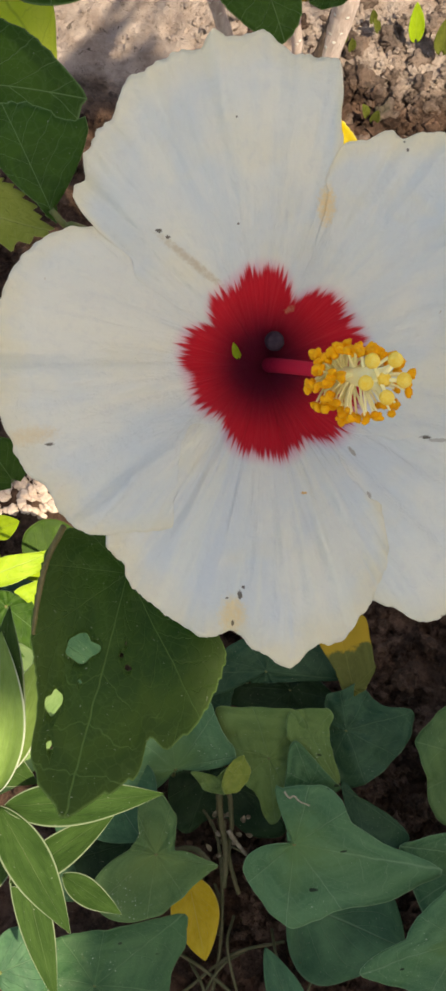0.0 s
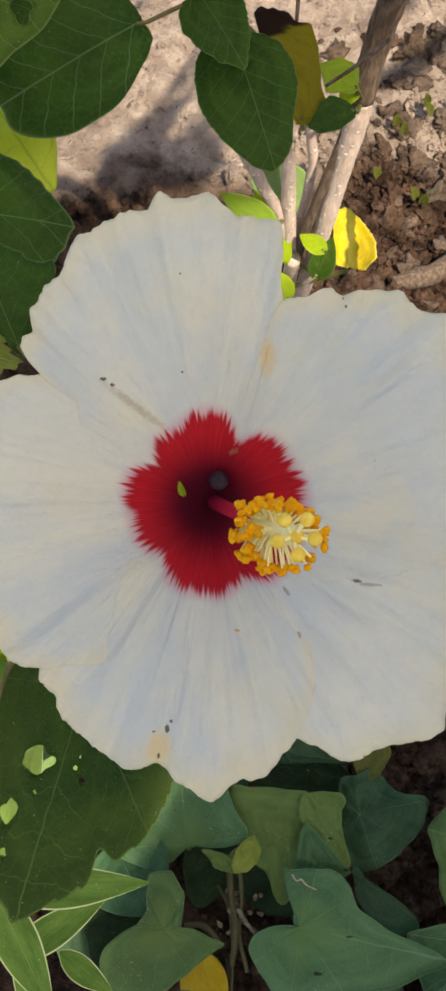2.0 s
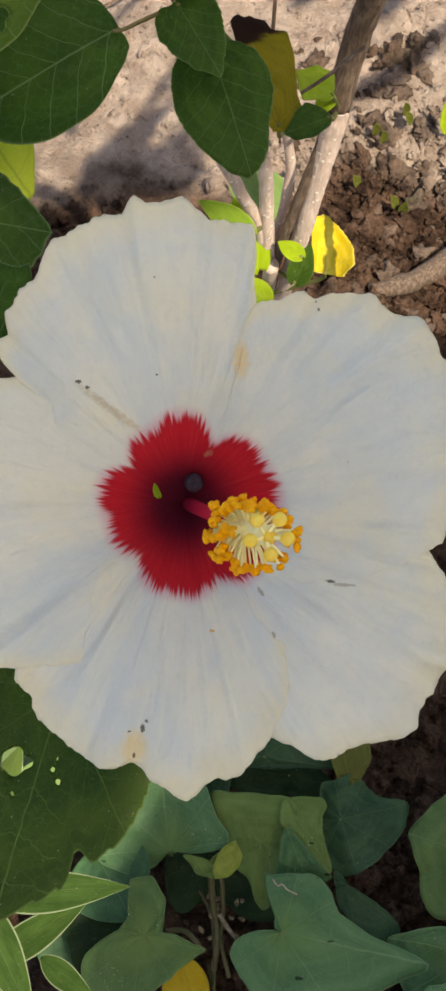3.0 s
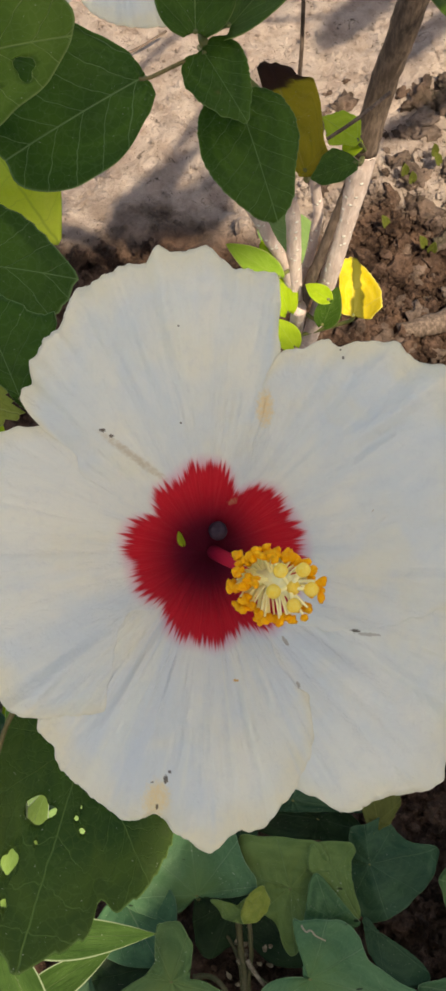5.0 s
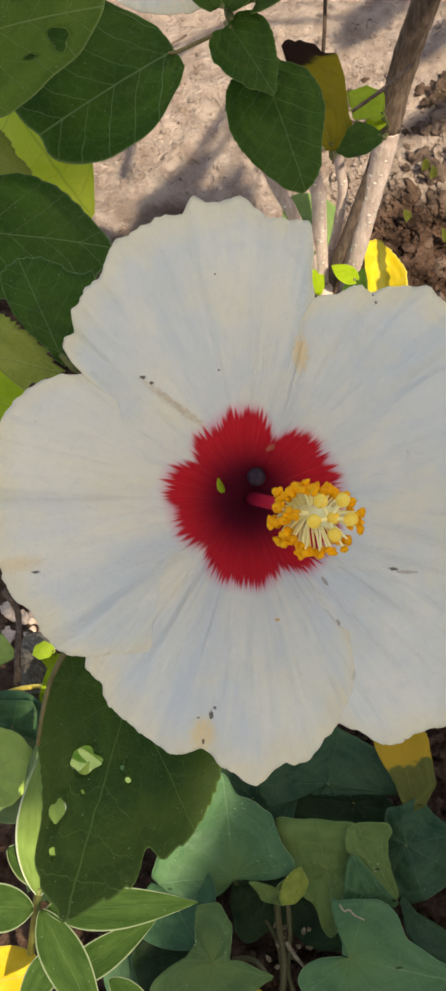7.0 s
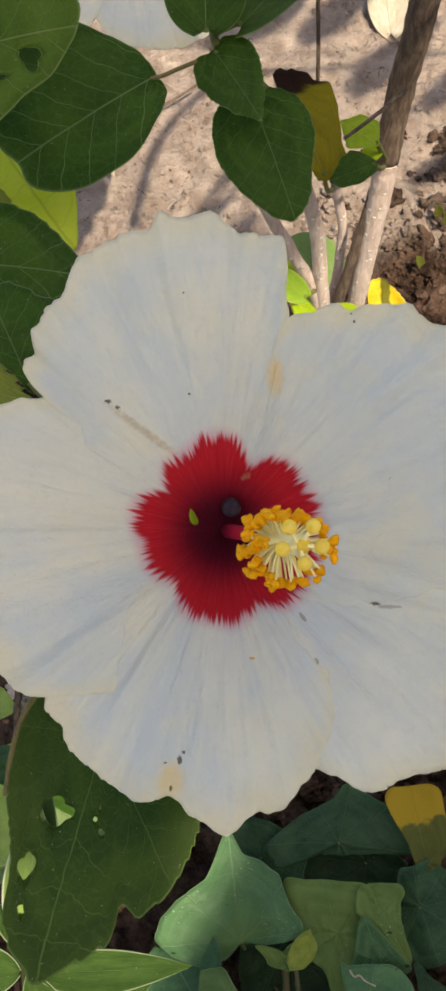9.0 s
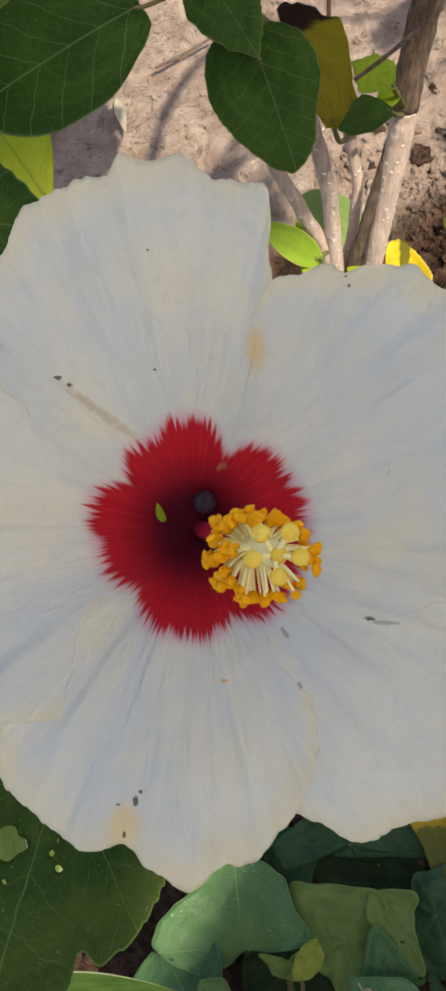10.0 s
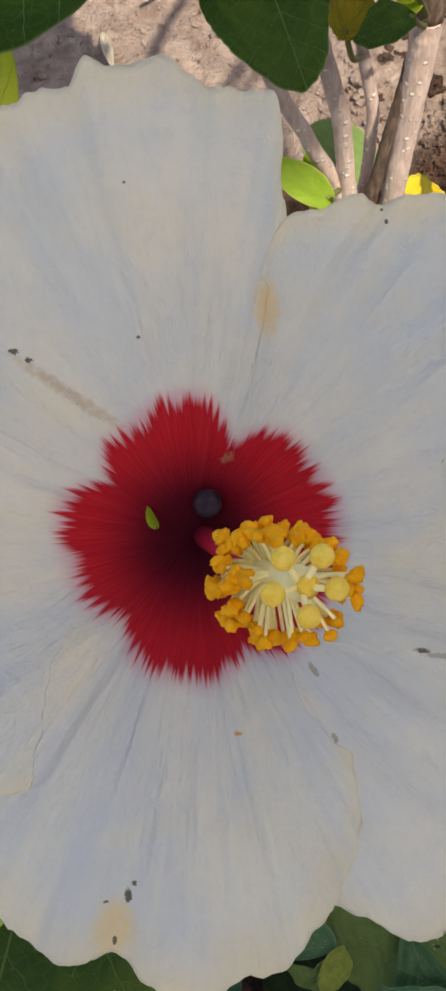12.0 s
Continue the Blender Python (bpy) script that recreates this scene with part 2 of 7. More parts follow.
def leaf_material(name, dark, light, vein, rough=0.5, trans=0.2, veins=7.0, slope=0.42, margin=None, brown=None, lit=None, patch=0.5, palm=False, fans=4.2, core=None, vw=0.022, rimmed=None, pinnate=0.0, dusty=False, heart=None):
    """A leaf; UV: -1..1 across, 0..1 from stalk to tip."""
    m = Nodes(name)
    uv, u, v = m.uv()
    rnd = m.rnd()
    off = m.math("MULTIPLY", rnd, 23.0)
    au = m.math("ABSOLUTE", u)
    p = m.obj()
    blotch = m.noise(m.vec(m.math("ADD", u, off), m.math("MULTIPLY", v, 2.0), off), 2.2, 4.0, 0.6)
    grain = m.noise(p, 420.0, 3.0, 0.6)
    col = m.mix(m.step(blotch, 0.3, 0.72), dark, light)
    col = m.mix(m.math("MULTIPLY", m.step(grain, 0.35, 0.75), 0.25), col, light)
    side = m.math("SUBTRACT", v, m.math("MULTIPLY", m.math("POWER", au, 0.85), slope))
    side = m.math("ADD", side, m.math("MULTIPLY", m.math("SUBTRACT", m.noise(uv, 3.0, 2.0), 0.5), 0.06))
    rim = au
    if palm:
        # veins fan out from the stalk; UV: angle from the tip, and share of the way to the rim
        rim = v
        fan = m.math("ADD", m.math("MULTIPLY", u, fans), m.math("MULTIPLY", m.math("SUBTRACT", m.noise(uv, 4.0, 2.0), 0.5), 0.10))
        tri = m.math("ABSOLUTE", m.math("SUBTRACT", m.math("FRACT", m.math("ADD", fan, 0.5)), 0.5))
        thin = m.math("DIVIDE", vw, m.math("ADD", v, 0.12))
        lateral = m.step(tri, 0.0, thin, 1.0, 0.0)
        chev = m.math("FRACT", m.math("ADD", m.math("SUBTRACT", m.math("MULTIPLY", v, 5.0), m.math("MULTIPLY", tri, 3.2)), m.math("MULTIPLY", m.math("SUBTRACT", m.noise(uv, 7.0, 2.0), 0.5), 0.5)))
        chev = m.step(m.math("ABSOLUTE", m.math("SUBTRACT", chev, 0.5)), 0.46, 0.5, 0.0, 0.6)
        lateral = m.math("MAXIMUM", lateral, m.math("MULTIPLY", chev, m.step(tri, 0.36, 0.5, 1.0, 0.0)))
        mid = m.step(v, 0.0, 0.03, 1.0, 0.0)
    else:
        fr = m.math("FRACT", m.math("MULTIPLY", side, veins))
        tri = m.math("ABSOLUTE", m.math("SUBTRACT", fr, 0.5))
        lateral = m.step(tri, 0.462, 0.5, 0.0, 1.0)
        lateral = m.math("MULTIPLY", m.math("MULTIPLY", lateral, m.step(au, 0.55, 1.0, 1.0, 0.15)), m.step(v, 0.62, 0.9, 1.0, 0.0))
        mid = m.step(au, 0.006, 0.026, 1.0, 0.0)
    if pinnate:
        # one midrib, with side veins that leave it at a slant
        blade = m.t.nodes.new("ShaderNodeUVMap")
        blade.uv_map = "Along"
        gx, gy = m.n("ShaderNodeSeparateXYZ", Vector=blade.outputs[0]).outputs[0:2]
        half = m.math("MULTIPLY", m.math("ABSOLUTE", gx), 2.0)
        bow = m.math("MULTIPLY", m.math("SUBTRACT", m.noise(blade.outputs[0], 5.0, 2.0), 0.5), 0.10)
        side = m.math("ADD", m.math("SUBTRACT", gy, m.math("MULTIPLY", m.math("POWER", half, 0.8), 0.42)), bow)
        tri = m.math("ABSOLUTE", m.math("SUBTRACT", m.math("FRACT", m.math("MULTIPLY", side, pinnate)), 0.5))
        lateral = m.math("MULTIPLY", m.step(tri, 0.470, 0.5), m.step(half, 0.5, 1.0, 1.2, 0.3))
        mid = m.math("MULTIPLY", m.step(half, 0.003, 0.016, 1.0, 0.0), 0.85)
    net = m.cells(m.vec(m.math("MULTIPLY", u, 9.0), m.math("MULTIPLY", v, 16.0), off))
    if palm:
        net = m.cells(m.n("ShaderNodeMapping", Vector=m.mix(0.004, p, m.n("ShaderNodeTexNoise", Vector=p, Scale=200.0).outputs["Color"]), Scale=(230.0, 230.0, 230.0)).outputs[0])
    netl = m.step(net, 0.0, 0.09, 1.0, 0.0)
    allv = m.math("MAXIMUM", m.math("MAXIMUM", mid, m.math("MULTIPLY", lateral, 0.75)), m.math("MULTIPLY", netl, 0.13))
    if rimmed is not None:
        col = m.mix(m.step(m.math("ADD", rim, m.math("MULTIPLY", m.math("SUBTRACT", blotch, 0.5), 0.9)), 0.5, 1.05, 0.0, 0.6), col, rimmed)
    col = m.mix(m.math("MULTIPLY", allv, 0.72), col, vein)
    if patch:
        spot = m.noise(p, 95.0, 3.0, 0.65)
        col = m.mix(m.step(spot, 0.70, 0.78, 0.0, patch), col, rgb(0.16, 0.13, 0.05))
        dust = m.noise(p, 900.0, 1.0, 0.5)
        col = m.mix(m.step(dust, 0.74, 0.8, 0.0, 0.5), col, rgb(0.45, 0.45, 0.38))
    if heart is not None:
        # yellower round the stalk end, where the veins meet
        mid_way = m.math("ADD", v, m.math("MULTIPLY", m.math("SUBTRACT", blotch, 0.5), 0.8))
        col = m.mix(m.step(mid_way, 0.05, 0.70, 0.75, 0.0), col, heart)
    if dusty:
        # splashes of pale dust, and small dark bites
        drift = m.step(m.noise(p, 30.0, 2.0, 0.5), 0.54, 0.66)
        speck = m.noise(p, 620.0, 1.0, 0.4)
        col = m.mix(m.math("MULTIPLY", m.step(speck, 0.70, 0.75, 0.0, 0.85), drift), col, rgb(0.50, 0.56, 0.46))
        bite = m.noise(m.n("ShaderNodeMapping", Vector=p, Scale=(1.0, 2.2, 1.5)).outputs[0], 72.0, 1.0, 0.4)
        col = m.mix(m.step(bite, 0.765, 0.785, 0.0, 0.9), col, rgb(0.010, 0.013, 0.008))
    if margin is not None:
        col = m.mix(m.step(rim, 0.92, 0.985, 0.0, 0.85), col, margin)
    else:
        col = m.mix(m.step(rim, 0.982 if palm else 0.965, 1.0, 0.0, 0.72 if palm else 0.55), col, vein)
    if brown is not None:
        along = v
        if palm:
            second = m.t.nodes.new("ShaderNodeUVMap")
            second.uv_map = "Along"
            along = m.n("ShaderNodeSeparateXYZ", Vector=second.outputs[0]).outputs[1]
        ragged = m.math("ADD", along, m.math("MULTIPLY", m.math("SUBTRACT", m.noise(uv, 5.0, 3.0), 0.5), 0.25))
        col = m.mix(m.step(ragged, 0.74, 0.80), col, brown)
    if core is not None:
        # another colour on the older half of the blade
        third = m.t.nodes.new("ShaderNodeUVMap")
        third.uv_map = "Along"
        half = m.n("ShaderNodeSeparateXYZ", Vector=third.outputs[0]).outputs[core[1]]
        half = m.math("ADD", half, m.math("MULTIPLY", m.math("SUBTRACT", m.noise(p, 75.0, 3.0, 0.6), 0.5), 0.45))
        col = m.mix(m.math("MULTIPLY", m.step(half, core[2], core[2] + 0.08), m.step(half, core[3], core[3] + 0.04, 1.0, 0.0)), col, core[0])
    h = m.math("ADD", m.math("MULTIPLY", allv, -1.0), m.math("MULTIPLY", blotch, 1.2))
    nrm = m.bump(h, 0.0009, 0.7)
    tcol = m.mix(0.5, col, lit if lit is not None else light)
    return m.finish(col, rough, nrm, 0.13, trans, tcol)


def bark_material(name, a, b, dots=None):
    m = Nodes(name)
    p = m.obj()
    stretch = m.n("ShaderNodeMapping", Vector=p, Scale=(1.0, 1.0, 0.22)).outputs[0]
    f = m.noise(stretch, 420.0, 5.0, 0.65)
    g = m.noise(p, 60.0, 3.0, 0.6)
    col = m.mix(m.step(f, 0.35, 0.68), a, b)
    col = m.mix(m.math("MULTIPLY", m.step(g, 0.45, 0.7), 0.5), col, a)
    h = f
    if dots is not None:
        vor = m.n("ShaderNodeTexVoronoi", Vector=p, Scale=190.0).outputs["Distance"]
        dm = m.step(vor, 0.16, 0.24, 1.0, 0.0)
        col = m.mix(m.math("MULTIPLY", dm, 0.85), col, dots)
        h = m.math("ADD", f, dm)
    return m.finish(col, 0.85, m.bump(h, 0.0012, 0.8), 0.2)


def soil_material(name, dried=False):
    m = Nodes(name)
    p = m.pos()
    sep = m.n("ShaderNodeSeparateXYZ", Vector=p)
    big = m.noise(p, 5.0, 3.0, 0.55)
    mid = m.noise(p, 45.0, 5.0, 0.65)
    fine = m.noise(p, 420.0, 5.0, 0.7)
    # dry crust over damp, freshly dug earth
    dry = m.math("ADD", sep.outputs[1], m.math("MULTIPLY", m.math("SUBTRACT", big, 0.5), 0.30))
    dry = m.math("ADD", dry, m.math("MULTIPLY", sep.outputs[0], -0.10))
    reach = m.t.nodes.new("ShaderNodeVectorMath")
    reach.operation = "LENGTH"
    m.put(reach.inputs[0], p)
    away = m.step(reach.outputs["Value"], 0.9, 2.4)
    dry = m.math("ADD", dry, m.math("MULTIPLY", away, m.math("MULTIPLY", m.math("SUBTRACT", m.noise(p, 1.1, 4.0, 0.6), 0.5), 9.0)))
    dry = m.step(dry, 0.535, 0.595)
    damp = m.mix(m.step(mid, 0.35, 0.70), rgb(0.040, 0.022, 0.017), rgb(0.215, 0.128, 0.096))
    crust = m.mix(m.step(mid, 0.3, 0.7), rgb(0.40, 0.30, 0.265), rgb(0.62, 0.50, 0.455))
    if dried:
        dry = m.step(big, 0.36, 0.64, 0.02, 0.42)
        green = m.step(m.noise(p, 26.0, 3.0), 0.58, 0.68, 0.0, 0.45)
        crust = m.mix(green, crust, rgb(0.30, 0.33, 0.20))
    col = m.mix(dry, damp, crust)
    col = m.mix(m.math("MULTIPLY", m.step(fine, 0.5, 0.75), 0.4), col, m.mix(dry, rgb(0.24, 0.16, 0.12), rgb(0.55, 0.46, 0.38)))
    col = m.mix(m.step(fine, 0.26, 0.40, 0.65, 0.0), col, rgb(0.035, 0.022, 0.016))
    pit = m.noise(p, 130.0, 4.0, 0.7, 0.6)
    col = m.mix(m.step(pit, 0.30, 0.385, 0.75, 0.0), col, rgb(0.075, 0.05, 0.04))
    col = m.mix(m.step(pit, 0.66, 0.76, 0.0, 0.35), col, rgb(0.56, 0.47, 0.41))
    gap = m.noise(p, 62.0, 6.0, 0.78, 1.6)
    col = m.mix(m.math("MULTIPLY", m.step(gap, 0.33, 0.41, 0.8, 0.0), m.math("ADD", m.math("MULTIPLY", dry, 0.8), 0.2)), col, rgb(0.06, 0.042, 0.034))
    # short shrinkage cracks in the dry crust
    split = m.cells(m.n("ShaderNodeMapping", Vector=m.mix(0.012, p, m.n("ShaderNodeTexNoise", Vector=p, Scale=40.0).outputs["Color"]), Scale=(38.0, 38.0, 38.0)).outputs[0])
    split = m.math("MULTIPLY", m.step(split, 0.0, 0.03, 1.0, 0.0), m.math("MULTIPLY", dry, m.step(m.noise(p, 16.0, 2.0), 0.54, 0.66)))
    col = m.mix(m.math("MULTIPLY", split, 0.25), col, rgb(0.09, 0.06, 0.045))
    h = m.math("ADD", m.math("ADD", m.math("MULTIPLY", mid, 1.0), m.math("ADD", m.math("MULTIPLY", pit, 0.8), m.math("MULTIPLY", gap, 0.9))), m.math("MULTIPLY", fine, 0.35))
    return m.finish(col, 0.95, m.bump(h, 0.010, 1.0), 0.12)


def plain_material(name, a, b, scale=300.0, rough=0.6, bumpd=0.0004, trans=0.0, spec=0.35):
    m = Nodes(name)
    p = m.obj()
    f = m.noise(p, scale, 4.0, 0.6)
    g = m.noise(p, scale * 0.2, 3.0, 0.6)
    col = m.mix(m.step(m.math("ADD", m.math("MULTIPLY", f, 0.5), m.math("MULTIPLY", g, 0.5)), 0.35, 0.65), a, b)
    return m.finish(col, rough, m.bump(f, bumpd, 0.6), spec, trans)


def style_material():
    """Crimson column, deepest at its foot."""
    m = Nodes("style_crimson")
    p = m.obj()
    up = m.step(m.n("ShaderNodeSeparateXYZ", Vector=p).outputs[2], -0.030, 0.006)
    col = m.mix(up, rgb(0.19, 0.004, 0.028), rgb(0.60, 0.018, 0.05))
    col = m.mix(m.step(m.noise(p, 700.0, 3.0), 0.4, 0.7, 0.0, 0.3), col, rgb(0.45, 0.03, 0.06))
    return m.finish(col, 0.75, None, 0.1)


PETAL = petal_material()
LEAF = leaf_material("hibiscus_leaf_green", rgb(0.027, 0.068, 0.007), rgb(0.052, 0.112, 0.014), rgb(0.22, 0.31, 0.10), 0.5, 0.22, 5.0, 0.55, lit=rgb(0.20, 0.36, 0.03))
LEAF_FAN = leaf_material("hibiscus_leaf_fan_veined", rgb(0.020, 0.062, 0.008), rgb(0.052, 0.120, 0.014), rgb(0.22, 0.33, 0.14), 0.5, 0.22, lit=rgb(0.20, 0.36, 0.03), palm=True, fans=3.7, vw=0.014, pinnate=5.0)
LEAF_FAN_LIGHT = leaf_material("hibiscus_leaf_lighter", rgb(0.048, 0.100, 0.010), rgb(0.088, 0.155, 0.020), rgb(0.24, 0.32, 0.11), 0.5, 0.2, lit=rgb(0.20, 0.36, 0.03), palm=True, fans=3.7, vw=0.014, pinnate=5.0)
LEAF_EATEN = leaf_material("hibiscus_leaf_eaten", rgb(0.013, 0.046, 0.006), rgb(0.034, 0.084, 0.010), rgb(0.17, 0.27, 0.08), 0.45, 0.10, lit=rgb(0.10, 0.18, 0.02), palm=True, fans=4.4, vw=0.012, rimmed=rgb(0.055, 0.092, 0.012))
# lime leaf that gets no sun; sunlight is put into its bright colour
LIME_FAN = leaf_material("lime_leaf_painted_sunlit", rgb(0.74, 0.86, 0.08), rgb(0.82, 0.92, 0.14), rgb(0.45, 0.58, 0.08), 0.5, 0.3, patch=0.0, palm=True, fans=3.2, lit=rgb(0.7, 0.85, 0.1))
YOUNG_FAN = leaf_material("young_leaf_fan", rgb(0.32, 0.48, 0.03), rgb(0.44, 0.60, 0.06), rgb(0.52, 0.66, 0.20), 0.45, 0.3, patch=0.0, palm=True, fans=3.2)
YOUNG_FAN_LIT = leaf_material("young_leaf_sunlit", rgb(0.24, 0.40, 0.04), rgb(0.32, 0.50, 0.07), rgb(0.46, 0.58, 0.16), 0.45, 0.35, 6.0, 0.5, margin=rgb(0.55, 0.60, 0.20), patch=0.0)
OLIVE_FAN = leaf_material("olive_leaf_fan", rgb(0.24, 0.30, 0.05), rgb(0.36, 0.41, 0.09), rgb(0.46, 0.50, 0.18), 0.5, 0.3, palm=True, fans=3.2)
DYING_FAN = leaf_material("yellow_olive_leaf_brown_tip", rgb(0.20, 0.18, 0.012), rgb(0.34, 0.28, 0.02), rgb(0.38, 0.34, 0.08), 0.55, 0.3, brown=rgb(0.030, 0.012, 0.009), palm=True, fans=3.2, patch=0.3)
CURL_FAN = leaf_material("yellow_leaf_olive_half", rgb(0.62, 0.46, 0.02), rgb(0.78, 0.62, 0.06), rgb(0.74, 0.64, 0.24), 0.55, 0.3, palm=True, fans=3.2, patch=0.5, core=(rgb(0.16, 0.15, 0.02), 0, -0.10, 0.20))
HALF_FAN = leaf_material("half_yellow_olive_leaf", rgb(0.085, 0.095, 0.022), rgb(0.13, 0.14, 0.035), rgb(0.20, 0.21, 0.06), 0.5, 0.25, palm=True, fans=3.2, patch=0.4, core=(rgb(0.46, 0.30, 0.03), 1, 0.55, 9.0))
VINE_FLAT = leaf_material("vine_leaf_pale_flat", rgb(0.100, 0.172, 0.050), rgb(0.155, 0.238, 0.074), rgb(0.18, 0.27, 0.11), 0.6, 0.2, palm=True, fans=3.2, patch=0.4, dusty=True)
LEAF_YOUNG = leaf_material("young_leaf_lime", rgb(0.30, 0.44, 0.02), rgb(0.42, 0.56, 0.04), rgb(0.48, 0.60, 0.14), 0.45, 0.35, 6.0, 0.5, lit=rgb(0.40, 0.65, 0.04), patch=0.2)
LEAF_OLIVE = leaf_material("olive_leaf", rgb(0.10, 0.12, 0.02), rgb(0.17, 0.19, 0.04), rgb(0.26, 0.27, 0.10), 0.5, 0.3, 6.0, 0.5)
LEAF_YELLOW = leaf_material("yellowed_leaf", rgb(0.62, 0.42, 0.02), rgb(0.75, 0.56, 0.06), rgb(0.72, 0.60, 0.20), 0.55, 0.3, 6.0, 0.5, patch=0.7)
LEAF_VINE = leaf_material("vine_leaf_blue_green", rgb(0.034, 0.098, 0.052), rgb(0.070, 0.165, 0.082), rgb(0.13, 0.22, 0.13), 0.45, 0.15, 4.0, 0.85, patch=0.4)
VINE_HEART = leaf_material("vine_heart_leaf_blue_green", rgb(0.032, 0.096, 0.040), rgb(0.072, 0.160, 0.066), rgb(0.16, 0.27, 0.14), 0.42, 0.15, patch=0.4, palm=True, dusty=True)
VINE_LIGHT = leaf_material("vine_leaf_light_blue_green", rgb(0.044, 0.120, 0.056), rgb(0.096, 0.205, 0.094), rgb(0.21, 0.33, 0.19), 0.42, 0.15, patch=0.4, palm=True, dusty=True, heart=rgb(0.110, 0.205, 0.070))
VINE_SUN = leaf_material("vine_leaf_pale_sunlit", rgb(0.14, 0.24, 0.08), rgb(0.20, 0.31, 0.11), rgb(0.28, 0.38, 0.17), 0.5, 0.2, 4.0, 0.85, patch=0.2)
VINE_MINT = leaf_material("vine_leaf_mint", rgb(0.28, 0.41, 0.10), rgb(0.38, 0.52, 0.14), rgb(0.44, 0.55, 0.20), 0.5, 0.25, patch=0.3, palm=True)
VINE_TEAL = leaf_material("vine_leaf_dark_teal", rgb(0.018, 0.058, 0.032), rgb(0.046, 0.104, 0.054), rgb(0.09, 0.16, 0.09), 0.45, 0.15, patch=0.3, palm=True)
# darker copy of the teal leaf, with deep shade put into its colour
VINE_SHADE_TONE = leaf_material("vine_leaf_painted_shade", rgb(0.010, 0.026, 0.011), rgb(0.022, 0.050, 0.020), rgb(0.045, 0.080, 0.040), 0.5, 0.1, patch=0.3, palm=True)
VINE_YELLOWING = leaf_material("vine_leaf_yellowing", rgb(0.19, 0.25, 0.045), rgb(0.30, 0.34, 0.07), rgb(0.34, 0.38, 0.14), 0.55, 0.25, patch=0.5, palm=True, fans=3.2)
VINE_HEART_PALE = leaf_material("vine_heart_leaf_pale", rgb(0.066, 0.130, 0.048), rgb(0.118, 0.205, 0.074), rgb(0.20, 0.29, 0.13), 0.55, 0.2, patch=0.4, palm=True, dusty=True, heart=rgb(0.150, 0.225, 0.070))
LEAF_VINE_PALE = leaf_material("vine_leaf_pale_green", rgb(0.10, 0.17, 0.07), rgb(0.17, 0.25, 0.10), rgb(0.24, 0.32, 0.16), 0.55, 0.2, 4.0, 0.85, patch=0.4)
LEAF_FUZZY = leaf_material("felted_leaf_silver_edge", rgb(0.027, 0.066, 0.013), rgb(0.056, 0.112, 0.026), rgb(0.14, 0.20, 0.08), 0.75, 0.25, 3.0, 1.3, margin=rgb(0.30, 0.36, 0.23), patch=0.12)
# lit copy of the felted leaf, with sunshine put into the colour
FELT_LIT = leaf_material("felted_leaf_painted_lit", rgb(0.16, 0.26, 0.06), rgb(0.24, 0.36, 0.10), rgb(0.34, 0.44, 0.22), 0.75, 0.3, 3.0, 1.3, margin=rgb(0.62, 0.66, 0.54), patch=0.0)
LEAF_DRY = leaf_material("dried_pale_leaf", rgb(0.42, 0.36, 0.28), rgb(0.60, 0.54, 0.46), rgb(0.36, 0.30, 0.22), 0.8, 0.15, 6.0, 0.5)
SCRAP = plain_material("dry_brown_scrap", rgb(0.10, 0.075, 0.045), rgb(0.34, 0.29, 0.22), 260.0, 0.8)
BARK = bark_material("bark_brown", rgb(0.085, 0.060, 0.050), rgb(0.20, 0.145, 0.12))
PETIOLE = plain_material("petiole_tan", rgb(0.12, 0.105, 0.035), rgb(0.20, 0.155, 0.07), 500.0, 0.6)
BARK_GREY = bark_material("bark_grey_weathered", rgb(0.085, 0.075, 0.068), rgb(0.24, 0.215, 0.195))
BARK_PALE = bark_material("bark_pale_dotted", rgb(0.52, 0.40, 0.375), rgb(0.70, 0.58, 0.555), rgb(0.88, 0.85, 0.82))
VINE_STEM = plain_material("vine_stem_brownish", rgb(0.055, 0.060, 0.022), rgb(0.10, 0.085, 0.045), 500.0, 0.6)
GREEN_STEM = plain_material("green_stem", rgb(0.10, 0.14, 0.04), rgb(0.17, 0.17, 0.06), 500.0, 0.5)
SOIL = soil_material("garden_soil")
CLOD = soil_material("soil_clods")
CLOD_DRY = soil_material("dried_clods", True)
YELLOW_STEM = plain_material("yellow_stem", rgb(0.62, 0.46, 0.08), rgb(0.78, 0.62, 0.16), 500.0, 0.6)
STYLE_RED = style_material()
STYLE_PALE = plain_material("filament_cream", rgb(0.99, 0.87, 0.42), rgb(0.99, 0.92, 0.56), 600.0, 0.7, spec=0.2)
ANTHER = plain_material("anther_orange", rgb(0.97, 0.37, 0.003), rgb(0.99, 0.50, 0.016), 1500.0, 0.8, 0.0006)
STIGMA = plain_material("stigma_yellow", rgb(0.97, 0.62, 0.06), rgb(0.98, 0.74, 0.17), 2500.0, 0.85, 0.0006)
BERRY = plain_material("berry_grey_purple", rgb(0.026, 0.015, 0.025), rgb(0.055, 0.036, 0.05), 500.0, 0.65, spec=0.15)
PLASTER = plain_material("wall_plaster", rgb(0.60, 0.56, 0.50), rgb(0.70, 0.66, 0.60), 20.0, 0.9, 0.002)
CONCRETE = plain_material("shade_slab_concrete", rgb(0.36, 0.35, 0.33), rgb(0.46, 0.45, 0.42), 20.0, 0.9, 0.002)


